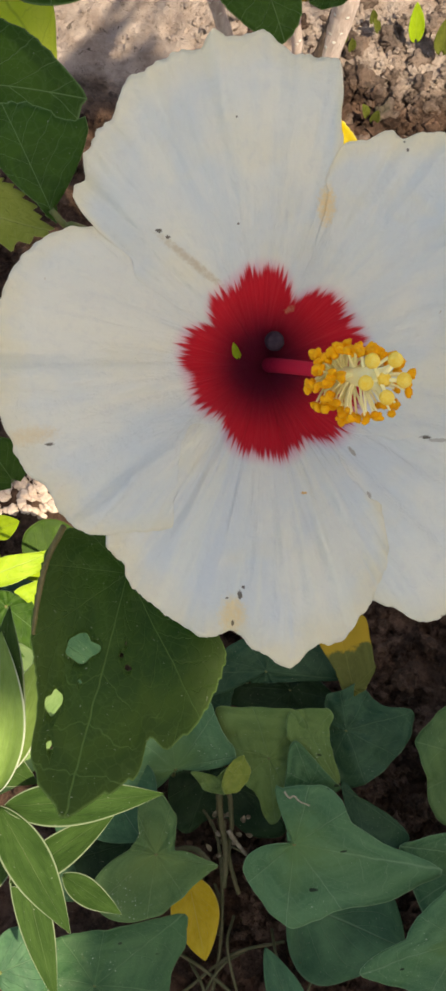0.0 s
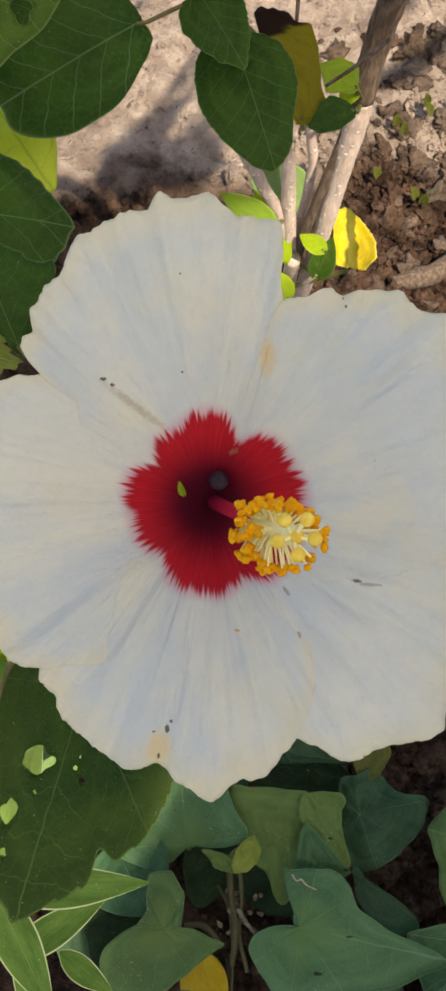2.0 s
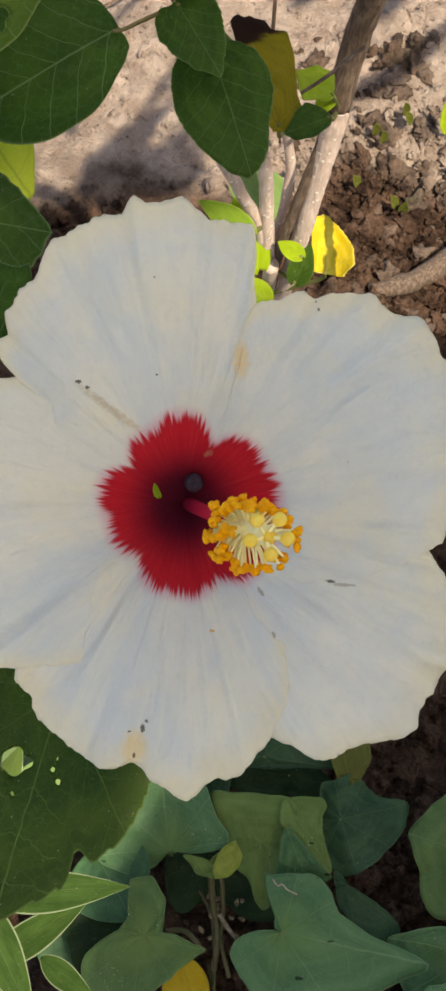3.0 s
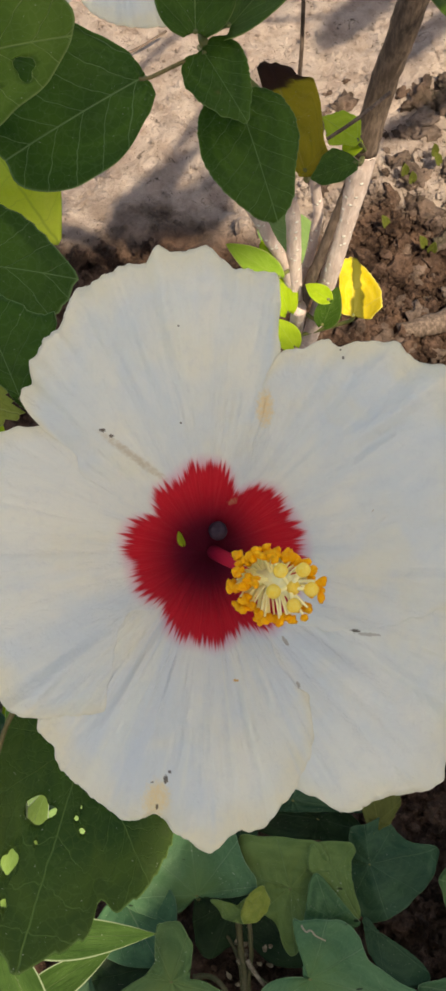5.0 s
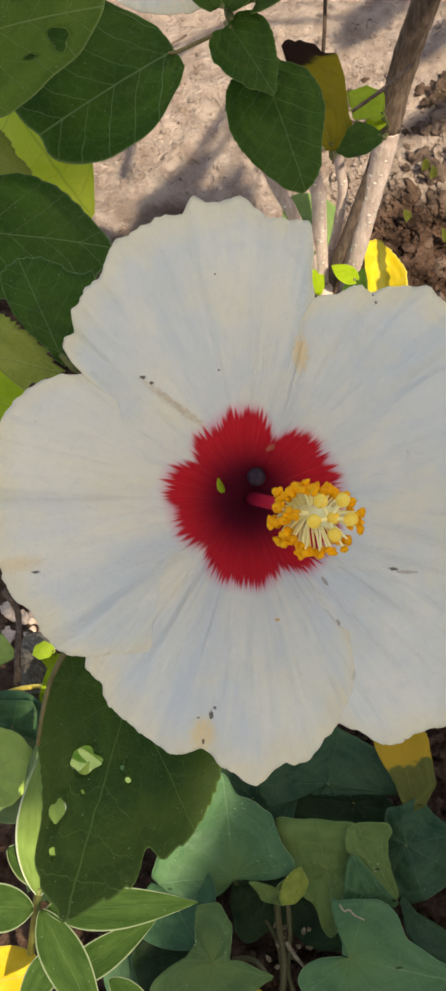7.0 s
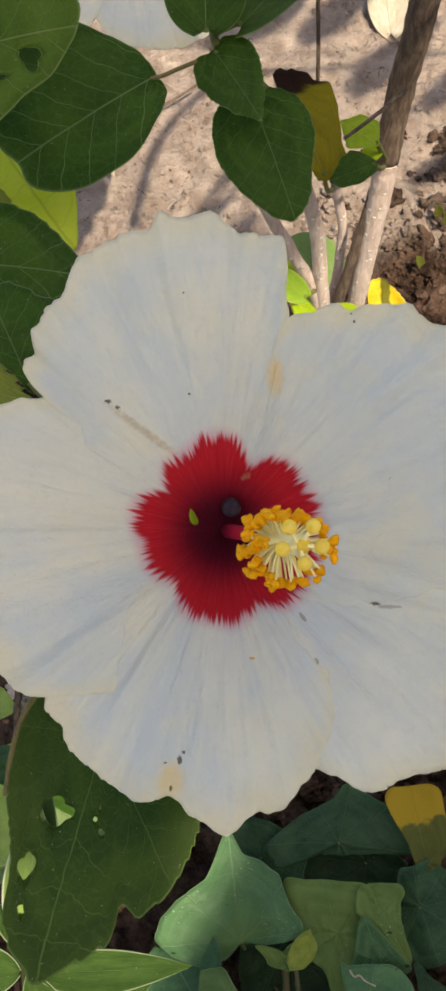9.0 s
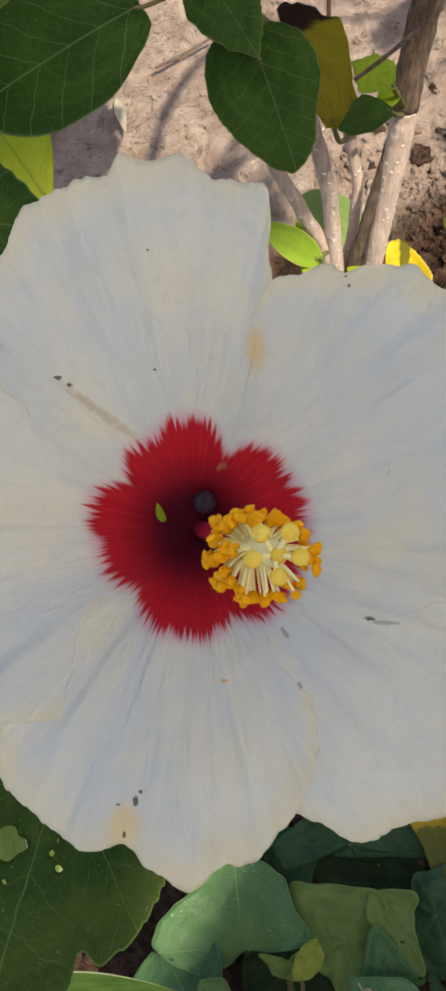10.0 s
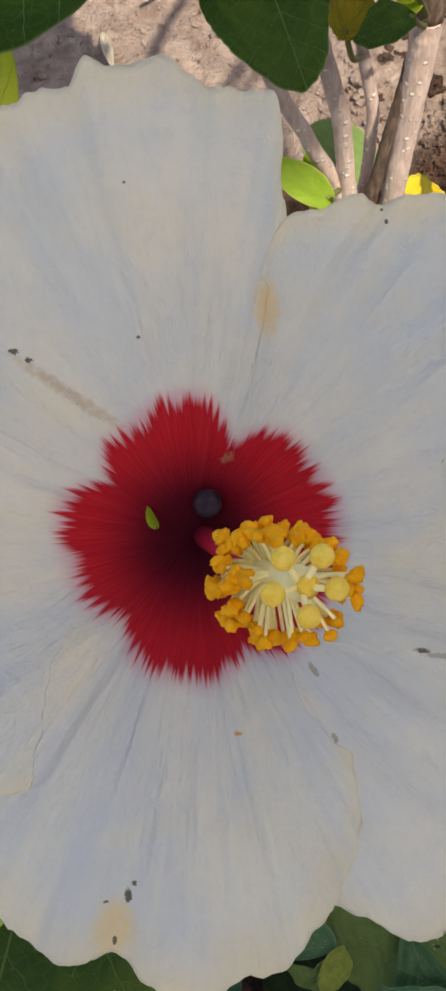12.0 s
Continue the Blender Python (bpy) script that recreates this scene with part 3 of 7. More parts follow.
# ---------------- building helpers ----------------
def part(name, bm, material, parent=None, label="", smooth=True):
    me = bpy.data.meshes.new(name)
    bm.to_mesh(me)
    bm.free()
    if smooth:
        for f in me.polygons:
            f.use_smooth = True
    me.materials.append(material)
    ob = new(name, me)
    if parent is not None:
        ob.parent = parent
    if label:
        tagged(ob, label)
    return ob


def thing(name, at, label, category, group="", kind=""):
    e = new(name)
    e.empty_display_size = 0.02
    e.location = at
    tagged(e, label, category, group, kind)
    return e


def box_mesh(lo, hi):
    bm = bmesh.new()
    bmesh.ops.create_cube(bm, size=1.0)
    for v in bm.verts:
        v.co = Vector([lo[i] + (v.co[i] + 0.5) * (hi[i] - lo[i]) for i in range(3)])
    return bm


def spline(points, n):
    """Catmull-Rom points through the given ones."""
    p = [Vector(q) for q in points]
    p = [p[0] * 2 - p[1]] + p + [p[-1] * 2 - p[-2]]
    out = []
    for i in range(1, len(p) - 2):
        for k in range(n):
            t = k / n
            a, b, c, d = p[i - 1], p[i], p[i + 1], p[i + 2]
            out.append(0.5 * (2 * b + (c - a) * t + (2 * a - 5 * b + 4 * c - d) * t * t + (3 * b - a - 3 * c + d) * t ** 3))
    out.append(p[-2])
    return out


def tube(points, r0, r1, sides=10, n=8, knots=0.0, seed=0, bm=None):
    """A tapering stem through the points, with uneven girth."""
    bm = bm or bmesh.new()
    path = spline(points, n)
    rings = []
    ref = Vector((0.3, 0.9, 0.1))
    for i, c in enumerate(path):
        d = (path[min(i + 1, len(path) - 1)] - path[max(i - 1, 0)]).normalized()
        a = d.cross(ref).normalized()
        b = d.cross(a)
        f = i / (len(path) - 1)
        ring = []
        for k in range(sides):
            g = 2 * math.pi * k / sides
            w = r0 + (r1 - r0) * f
            if knots:
                w *= 1 + knots * noise.noise(Vector((math.cos(g) + seed * 7.1, math.sin(g), i * 0.55)))
            ring.append(bm.verts.new(c + (a * math.cos(g) + b * math.sin(g)) * w))
        rings.append(ring)
    for q, s in zip(rings, rings[1:]):
        for k in range(sides):
            bm.faces.new((q[k], q[(k + 1) % sides], s[(k + 1) % sides], s[k]))
    for ring, flip in ((rings[0], True), (rings[-1], False)):
        f = bm.faces.new(ring)
        if flip:
            f.normal_flip()
    return bm


# outline of a blade: half width along the leaf, and how far the sides sweep back to form the lobes at the stalk
def blade_width(style, t):
    if style == "round":
        return max(0.0, 1 - abs(2 * (t * 0.985 + 0.012) ** 0.92 - 1) ** 2.3) ** 0.5
    if style == "ovate":
        return max(0.0, math.sin(math.pi * (t * 0.985 + 0.012) ** 0.72)) ** 0.80
    return max(0.0, math.sin(math.pi * (t * 0.99 + 0.008) ** 0.78)) ** 0.95


SWEEP = {"round": 0.05, "ovate": 0.10, "lance": 0.0}


def leaf_mesh(length, width, style="ovate", cup=0.1, droop=0.15, wave=0.02, teeth=0.0, fold=0.0, skew=0.0, seed=0, holes=(), nt=26, nj=9):
    """A blade with its stalk end at the origin, tip along +y, upper face to +z."""
    bm = bmesh.new()
    uvl = bm.loops.layers.uv.new("UVMap")
    rows, uvs = [], {}
    for i in range(nt + 1):
        t = i / nt
        w = width / 2 * max(0.004, blade_width(style, t))
        row = []
        for k in range(-nj, nj + 1):
            j = k / nj
            e = 1.0
            if teeth:
                e += teeth * (abs(((t * 15 + seed) % 1.0) * 2 - 1) - 0.5) * abs(j) ** 4
            e += 0.05 * noise.noise(Vector((t * 3.1, seed * 5.3, 1.0 if j > 0 else -1.0))) * abs(j) ** 2
            x = w * j * e * (1 + (skew if j > 0 else -skew))
            y = length * (t - SWEEP[style] * abs(j) ** 1.6 * (1 - t) ** 2.2)
            z = cup * width * (j * j - 0.3) * math.sin(math.pi * min(1, t + 0.15)) * 0.5 - droop * length * t * t
            z += fold * abs(x)
            z += wave * width * noise.noise(Vector((x / width * 2.6, y / length * 3.2, seed * 3.7))) * (0.35 + abs(j))
            # the blade is pressed in along its side veins
            z += 0.008 * width * math.sin((t - 0.42 * abs(j)) * 2 * math.pi * 6) * (1 - abs(j)) * min(1, abs(j) * 4)
            vert = bm.verts.new((x, y, z))
            uvs[vert] = (j, t)
            row.append(vert)
        rows.append(row)
    for a, b in zip(rows, rows[1:]):
        for k in range(2 * nj):
            f = bm.faces.new((a[k], a[k + 1], b[k + 1], b[k]))
            for lp in f.loops:
                lp[uvl].uv = uvs[lp.vert]
    for hx, hy, rx, ry in holes:
        gone = [f for f in bm.faces if sum(1 for v in f.verts if ((v.co.x - hx) / rx) ** 2 + ((v.co.y - hy) / ry) ** 2 < 1) >= 2]
        rim = {v for f in gone for v in f.verts}
        bmesh.ops.delete(bm, geom=gone, context="FACES_ONLY")
        for v in [v for v in rim if v.is_valid and v.link_faces]:
            d = Vector(((v.co.x - hx) / rx, (v.co.y - hy) / ry))
            if d.length > 1e-4:
                d = d / d.length * (1 + 0.18 * noise.noise(Vector((d.x * 2, d.y * 2, seed))))
                v.co.x, v.co.y = hx + d.x * rx, hy + d.y * ry
        for v in [v for v in rim if v.is_valid and not v.link_faces]:
            bm.verts.remove(v)
    return bm


def shaped_mesh(length, width, rim=(), cup=0.06, droop=0.03, wave=0.05, teeth=0.0, tooth_count=46, seed=0, holes=(), na=144, nr=16, fold=0.0, pleat=0.012):
    """A blade of any lobed outline round its stalk end: rim gives its reach at even turns from the back round by the tip."""
    bm = bmesh.new()
    uvl = bm.loops.layers.uv.new("UVMap")
    uv2 = bm.loops.layers.uv.new("Along")
    ring = spline([Vector((0, r, 0)) for r in (rim[-1],) + tuple(rim) + (rim[0], rim[1])], 12)[12:-12]
    uvs, rows = {}, []
    for i in range(na):
        a = -180 + 360 * i / na
        q = i / na * (len(ring) - 1)
        k = min(int(q), len(ring) - 2)
        far = ring[k].y + (ring[k + 1].y - ring[k].y) * (q - k)
        ca, sa = math.cos(radians(a)), math.sin(radians(a))
        if teeth:
            ph = i / na * tooth_count + 1.4 * noise.noise(Vector((ca * 3, sa * 3, seed * 2.1)))
            size = 0.5 + 0.9 * abs(noise.noise(Vector((ca * 6, sa * 6, seed * 3.1))))
            far *= 1 + teeth * size * ((ph % 1.0) - 0.5)
        far *= 1 + 0.012 * noise.noise(Vector((ca * 7, sa * 7, seed)))
        row = []
        for j in range(1, nr + 1):
            r = j / nr
            x, y = far * r * sa, far * r * ca
            gx, gy = x / width, y / length
            z = cup * width * (gx * gx * 2.0 - 0.04) - droop * length * max(0.0, gy) ** 2 + fold * abs(x)
            z += wave * width * r * noise.noise(Vector((gx * 2.8, gy * 2.4, seed * 4.1)))
            z += wave * 0.35 * width * r ** 3 * noise.noise(Vector((ca * 4.0, sa * 4.0, seed * 1.9)))
            z += pleat * width * math.cos(2 * math.pi * a / 180 * 3.7) * r * (1.15 - r)
            v = bm.verts.new((x, y, z))
            uvs[v] = (a / 180, r, gx, gy)
            row.append(v)
        rows.append(row)
    mid = bm.verts.new((0, 0, 0))
    for i in range(na):
        p, q = rows[i], rows[(i + 1) % na]
        quads = [(p[j + 1], p[j], q[j], q[j + 1]) for j in range(nr - 1)] + [(p[0], mid, q[0])]
        for face in quads:
            f = bm.faces.new(face)
            for lp in f.loops:
                u, w, gx, gy = uvs.get(lp.vert, (uvs[p[0]][0], 0.0, 0.0, 0.0))
                lp[uvl].uv = (u if not (i == na - 1 and u < -0.99) else 1.0, w)
                lp[uv2].uv = (gx, gy)
    for n, (hx, hy, rx, ry) in enumerate(holes):
        def inside(v):
            d = Vector(((v.co.x - hx) / rx, (v.co.y - hy) / ry))
            if d.length < 1e-5:
                return True
            return d.length < 1 + 0.45 * noise.noise(Vector((d.x / d.length * 1.3, d.y / d.length * 1.3, seed + n)))
        gone = [f for f in bm.faces if sum(1 for v in f.verts if inside(v)) >= 2]
        edge = {v for f in gone for v in f.verts}
        bmesh.ops.delete(bm, geom=gone, context="FACES_ONLY")
        for v in [v for v in edge if v.is_valid]:
            if not v.link_faces:
                bm.verts.remove(v)
                continue
            # the chewed rim has dried pale
            d = Vector(((v.co.x - hx) / rx, (v.co.y - hy) / ry))
            if d.length > 1e-5:
                d = d / d.length * (1 + 0.45 * noise.noise(Vector((d.x / d.length * 1.3, d.y / d.length * 1.3, seed + n))))
                v.co.x, v.co.y = hx + d.x * rx, hy + d.y * ry
            for lp in v.link_loops:
                lp[uvl].uv = (lp[uvl].uv[0], 1.0)
    return bm


LEAF_COUNT = [0]


def leaf(owner, base, tip, width, material, style="ovate", up=(0.0, -0.35, 1.0), roll=0.0, stalk=(), stalk_r=0.0011, label="", stalk_material=None, name="leaf", **shape):
    """A leaf from its stalk end to its tip, as a part of owner; with the stalk's other points, if it shows."""
    LEAF_COUNT[0] += 1
    shape.setdefault("seed", LEAF_COUNT[0] * 0.73)
    base, tip = Vector(base), Vector(tip)
    y = (tip - base).normalized()
    x = y.cross(Vector(up)).normalized()
    z = x.cross(y)
    m = Matrix((x, y, z)).transposed().to_4x4()
    m.translation = base
    length = (tip - base).length
    droop = shape.setdefault("droop", 0.12)
    if style == "shaped":
        bm = shaped_mesh(length, width, **shape)
    else:
        bm = leaf_mesh(length, width, style, **shape)
    # bring the drooping tip back onto the wanted point
    bmesh.ops.transform(bm, matrix=m @ Matrix.Rotation(radians(roll), 4, "Y") @ Matrix.Rotation(math.atan(droop), 4, "X"), verts=bm.verts)
    here = owner.location.copy() if owner is not None else base
    bmesh.ops.translate(bm, vec=-here, verts=bm.verts)
    bm.normal_update()
    ob = part(name, bm, material, owner, label)
    if owner is None:
        ob.location = here
    solid = ob.modifiers.new("thickness", "SOLIDIFY")
    solid.thickness = 0.0005
    solid.offset = -1.0
    if stalk:
        pts = [base] + [Vector(q) for q in stalk]
        sb = tube([q - here for q in pts], stalk_r, stalk_r * 1.25, 8, 6)
        part("petiole", sb, stalk_material or GREEN_STEM, ob)
    return ob
# ---------------- ground, added wall and shade slab ----------
def soil_height(x, y):
    v = Vector((x, y, 0.0))
    h = 0.030 * noise.noise(v * 3.1) + 0.012 * noise.noise(v * 11.0)
    rough = 0.55 + 0.60 * max(0.0, min(1.0, 1.15 - 1.6 * (y - 0.25) + 1.6 * (x - 0.05) + 0.5 * noise.noise(v * 4.0)))
    d = noise.voronoi(v * 42.0)[0]
    h += rough * 0.012 * (0.55 - d[0])
    h += rough * 0.007 * noise.noise(v * 60.0) + 0.0040 * noise.noise(v * 140.0)
    return h


def ground():
    bm = bmesh.new()
    n = 300
    x0, x1, y0, y1 = -0.65, 0.75, -0.50, 1.05
    grid = []
    for i in range(n + 1):
        row = []
        for k in range(n + 1):
            x, y = x0 + (x1 - x0) * i / n, y0 + (y1 - y0) * k / n
            f = min(1.0, 12 * min(i, k, n - i, n - k) / n)
            row.append(bm.verts.new((x, y, soil_height(x, y) * f)))
        grid.append(row)
    for i in range(n):
        for k in range(n):
            bm.faces.new((grid[i][k], grid[i + 1][k], grid[i + 1][k + 1], grid[i][k + 1]))
    ring = [grid[i][0] for i in range(n + 1)] + [grid[n][k] for k in range(1, n + 1)] + [grid[i][n] for i in range(n - 1, -1, -1)] + [grid[0][k] for k in range(n - 1, 0, -1)]
    c = Vector(((x0 + x1) / 2, (y0 + y1) / 2, 0))
    for s in (3.0, 20.0, 600.0):
        outer = [bm.verts.new((c + (Vector((v.co.x, v.co.y, 0)) - c) * s)) for v in ring]
        for i in range(len(ring)):
            j = (i + 1) % len(ring)
            bm.faces.new((ring[i], outer[i], outer[j], ring[j]))
        ring = outer
    bm.normal_update()
    return tagged(part("ground", bm, SOIL), "dry crusted and freshly dug brown garden soil", "soil", kind="structure")


ground()


ico = bmesh.new()
bmesh.ops.create_icosphere(ico, subdivisions=2, radius=1.0)
ico.verts.ensure_lookup_table()
ICO_V = [v.co.copy() for v in ico.verts]
ICO_F = [tuple(v.index for v in f.verts) for f in ico.faces]
ico.free()


ico = bmesh.new()
bmesh.ops.create_icosphere(ico, subdivisions=3, radius=1.0)
ico.verts.ensure_lookup_table()
FINE_V = [v.co.copy() for v in ico.verts]
FINE_F = [tuple(v.index for v in f.verts) for f in ico.faces]
ico.free()


def clods(count, name, label, seed, region, size, rest=0.45, material=CLOD, fine=False, smooth=True):
    """Loose crumbs of earth, lying half sunk in the soil."""
    rng = random.Random(seed)
    verts, faces = [], []
    for _ in range(count):
        x, y = region(rng)
        r = size * (0.35 + rng.random() ** 3 * 1.3)
        m = Matrix.Translation((x, y, soil_height(x, y) + r * rest)) @ Euler((rng.random() * 6, rng.random() * 6, rng.random() * 6)).to_matrix().to_4x4() @ Matrix.Diagonal((r * (0.8 + 0.5 * rng.random()), r * (0.7 + 0.4 * rng.random()), r * (0.6 + 0.3 * rng.random()), 1.0))
        k = len(verts)
        for c in FINE_V if fine else ICO_V:
            lump = 0.95 * noise.noise(c * 1.7 + Vector((x * 90, y * 90, seed)))
            lump += 0.30 * noise.noise(c * 3.6 + Vector((y * 80, seed, x * 80)))
            if fine:
                lump += 0.35 * noise.noise(c * 4.5 + Vector((x * 70, y * 70, seed)))
            verts.append(m @ (c * (1 + lump)))
        faces += [tuple(k + i for i in f) for f in (FINE_F if fine else ICO_F)]
    me = bpy.data.meshes.new(name)
    me.from_pydata(verts, [], faces)
    me.materials.append(material)
    for f in me.polygons:
        f.use_smooth = smooth
    ob = new(name, me)
    return tagged(ob, label, "soil", kind="stuff")


clods(2600, "soil_clods", "crumbly damp brown clods of dug soil", 11, lambda g: (g.uniform(0.03, 0.42), g.uniform(-0.18, 0.58)), 0.0062, 0.55, smooth=False)
clods(1500, "soil_clods", "crumbly damp brown clods of dug soil", 12, lambda g: (g.uniform(-0.22, 0.30), g.uniform(0.28, 0.54)), 0.0058, 0.6, smooth=False)
clods(420, "soil_clods", "dried lumpy clods with a green film", 61, lambda g: (g.uniform(0.10, 0.42), g.uniform(0.34, 0.74)), 0.0080, 0.15, CLOD_DRY, True)
clods(4200, "soil_crumbs", "small reddish crumbs between the clods", 81, lambda g: (g.uniform(0.05, 0.40), g.uniform(0.30, 0.66)), 0.0030, 0.8, smooth=False)
clods(3600, "soil_crumbs", "small dry crumbs scattered on the soil crust", 31, lambda g: (g.uniform(-0.35, 0.40), g.uniform(0.45, 0.95)), 0.0024, 0.30, smooth=False)
clods(5200, "soil_crumbs", "small dark crumbs of damp soil", 71, lambda g: (g.uniform(0.0, 0.30), g.uniform(-0.22, 0.24)), 0.0034, 0.7, smooth=False)
clods(500, "soil_clods", "crumbly damp brown clods of dug soil", 51, lambda g: (g.uniform(-0.32, 0.05), g.uniform(-0.30, 0.25)), 0.0050)

# unseen wall, added only to carry the shade slab
tagged(part("added_wall", box_mesh((0.81, -3.2, -0.1), (4.2, -3.0, 3.0)), PLASTER, smooth=False), "unseen plastered wall, added under the shade slab", "wall", kind="structure")


def add_shade_slab():
    """Unseen thin slab, added to shade the near bed; edge stepped for sunlit spots."""
    plan = [(0.81, -3.2), (0.81, -1.42), (0.85, -1.34), (0.885, -1.262), (0.878, -1.13), (0.800, -1.13), (0.800, -1.158), (0.735, -1.160), (0.716, -1.172), (0.712, -1.238), (0.665, -1.24), (0.64, -1.29), (0.56, -1.20), (0.50, -0.71), (0.74, -0.71), (0.745, -0.822), (0.815, -0.828), (0.815, -0.899), (0.788, -0.899), (0.788, -0.942), (0.815, -0.955), (4.2, -0.955), (4.2, -3.2)]
    bm = bmesh.new()
    low = [bm.verts.new((x, y, 3.0)) for x, y in plan]
    top = [bm.verts.new((x, y, 3.04)) for x, y in plan]
    bm.faces.new(top[::-1])
    bm.faces.new(low)
    for i in range(len(plan)):
        j = (i + 1) % len(plan)
        bm.faces.new((low[j], low[i], top[i], top[j]))
    bmesh.ops.recalc_face_normals(bm, faces=bm.faces)
    return tagged(part("unseen_shade_slab", bm, CONCRETE, smooth=False), "unseen concrete slab, added to shade the flower bed", "roof", kind="structure")


add_shade_slab()

# ---------------- the hibiscus flower ----------------
FLOWER = thing("hibiscus_flower", (0, 0, 0), "large white hibiscus blossom with crimson eye, fully open", "flower")
FU, FV, FN = Vector((1, 0, 0)), Vector((0, 0.9135, 0.4067)), Vector((0, -0.4067, 0.9135))
FLOWER_M = Matrix((FU, FV, FN)).transposed().to_4x4()
FLOWER_M.translation = Vector((0, 0, 0.69)) + FU * -0.003 + FV * -0.0185
FLOWER.matrix_world = FLOWER_M


# reach of the crimson eye in millimetres, every five degrees
EYE = (30.5, 30.4, 30.3, 30.1, 29.5, 29.0, 28.5, 28.6, 28.7, 28.8, 27.6, 26.5, 24.2, 21.2, 23.3, 26.0, 27.9, 28.8, 28.9, 28.9, 28.6, 27.8, 26.7, 25.9, 25.6, 25.5, 25.4, 24.2, 22.5, 20.0, 23.0, 25.1, 26.4, 27.0, 26.7, 26.4, 25.8, 25.2, 24.6, 24.7, 24.7, 24.8, 24.7, 24.1, 23.4, 21.9, 21.4, 23.7, 26.0, 27.2, 27.5, 27.9, 27.9, 27.8, 28.4, 29.0, 28.6, 28.2, 27.1, 25.7, 27.1, 29.6, 31.0, 31.0, 31.0, 30.8, 30.7, 30.6, 30.5, 30.5, 30.5, 30.5)


def between(table, x):
    """Value at x in a table of (place, value), smoothly from step to step."""
    if x <= table[0][0]:
        return table[0][1]
    for (a, p), (b, q) in zip(table, table[1:]):
        if x <= b:
            f = (x - a) / (b - a)
            return p + (q - p) * f * f * (3 - 2 * f)
    return table[-1][1]


def eye_reach(degrees):
    q = degrees % 360 / 5
    k = int(q)
    return EYE[k % 72] + (EYE[(k + 1) % 72] - EYE[k % 72]) * (q - k)


def corolla(x, y):
    """Height of the blossom's open funnel over its plane; it leans a little."""
    q = min(0.1, math.sqrt(x * x + y * y + 0.008 ** 2))
    return -0.039 + 0.838 * q - 4.11 * q * q - 0.095 * x - 0.060 * y


prng = random.Random(17)
CREASES = [(prng.uniform(6, 354), prng.uniform(1.2, 3.6), prng.uniform(-0.0011, 0.0012)) for _ in range(70)] + [(128, 3.5, 0.0020), (140, 4.0, -0.0026)]


def petal(th0, th1, radii, side0, side1, lift0, lift1, seed, name="petal"):
    """One petal between two angles; radii: its reach in millimetres at even steps between them; sides: how they swerve, by the distance in millimetres."""
    bm = bmesh.new()
    uvl = bm.loops.layers.uv.new("UVMap")
    uv2 = bm.loops.layers.uv.new("Eye")
    uv3 = bm.loops.layers.uv.new("Rim")
    ns, nr = 190, 48
    uvs, rows = {}, []
    curve = spline([Vector((i, r, 0)) for i, r in enumerate(radii)], 12)
    for i in range(ns + 1):
        s = i / ns
        q = s * (len(curve) - 1)
        k = min(int(q), len(curve) - 2)
        full = (curve[k].y + (curve[k + 1].y - curve[k].y) * (q - k)) / 1000
        full += noise.noise(Vector((s * 46, seed * 1.7, 4.0))) * 0.0007 + noise.noise(Vector((s * 110, seed * 1.3, 2.0))) * 0.0004
        row = []
        for j in range(nr + 1):
            f = j / nr
            r = 0.0004 + (full - 0.0004) * f
            lo, hi = th0 + between(side0, r * 1000), th1 + between(side1, r * 1000)
            deg = lo + (hi - lo) * s
            deg += 1.1 * noise.noise(Vector((r * 120, seed * 2.9, 1.0 if s > 0.5 else 7.0))) * abs(2 * s - 1) ** 5
            a = radians(deg)
            x, y = r * math.cos(a), r * math.sin(a)
            g = max(0.0, (r - 0.018) / 0.07)
            z = corolla(x, y)
            # overlapping sides lie over and under their neighbours
            rim_s = max(0.0, 1 - s / 0.22) * lift0 + max(0.0, 1 - (1 - s) / 0.22) * lift1
            z += rim_s * min(1.0, 0.25 + 0.9 * g)
            # folds that run out from the throat, and the ruffled rim
            c, d = math.cos(a), math.sin(a)
            z += noise.noise(Vector((c * 4.6, d * 4.6, r * 16))) * 0.0026 * min(1.0, g * 1.8)
            z += noise.noise(Vector((c * 13.0, d * 13.0, r * 24))) * 0.0015 * min(1.0, g * 1.8)
            z += noise.noise(Vector((c * 30.0, d * 30.0, r * 40))) * 0.0006 * min(1.0, g * 1.8)
            z += noise.noise(Vector((c * 9.0, d * 9.0, 9.0))) * 0.0046 * max(0.0, (r - 0.055) / 0.035) ** 1.5
            turn = deg % 360
            z += sum(h * math.exp(-((turn - m + 0.5 * w * math.sin(r * 160 + m)) / w) ** 2) for m, w, h in CREASES) * min(1.0, g * 1.8)
            v = bm.verts.new((x, y, z))
            uvs[v] = (s, r * 10, eye_reach(deg) / 100, deg / 100, f, s)
            row.append(v)
        rows.append(row)
    for p, q in zip(rows, rows[1:]):
        for j in range(nr):
            f = bm.faces.new((p[j], q[j], q[j + 1], p[j + 1]))
            for lp in f.loops:
                t = uvs[lp.vert]
                lp[uvl].uv = t[0:2]
                lp[uv2].uv = t[2:4]
                lp[uv3].uv = t[4:6]
    bm.normal_update()
    for f in bm.faces:
        if f.normal.z < 0:
            f.normal_flip()
    ob = part(name, bm, PETAL, FLOWER)
    solid = ob.modifiers.new("thickness", "SOLIDIFY")
    solid.thickness = 0.0004
    solid.offset = -1.0
    return ob


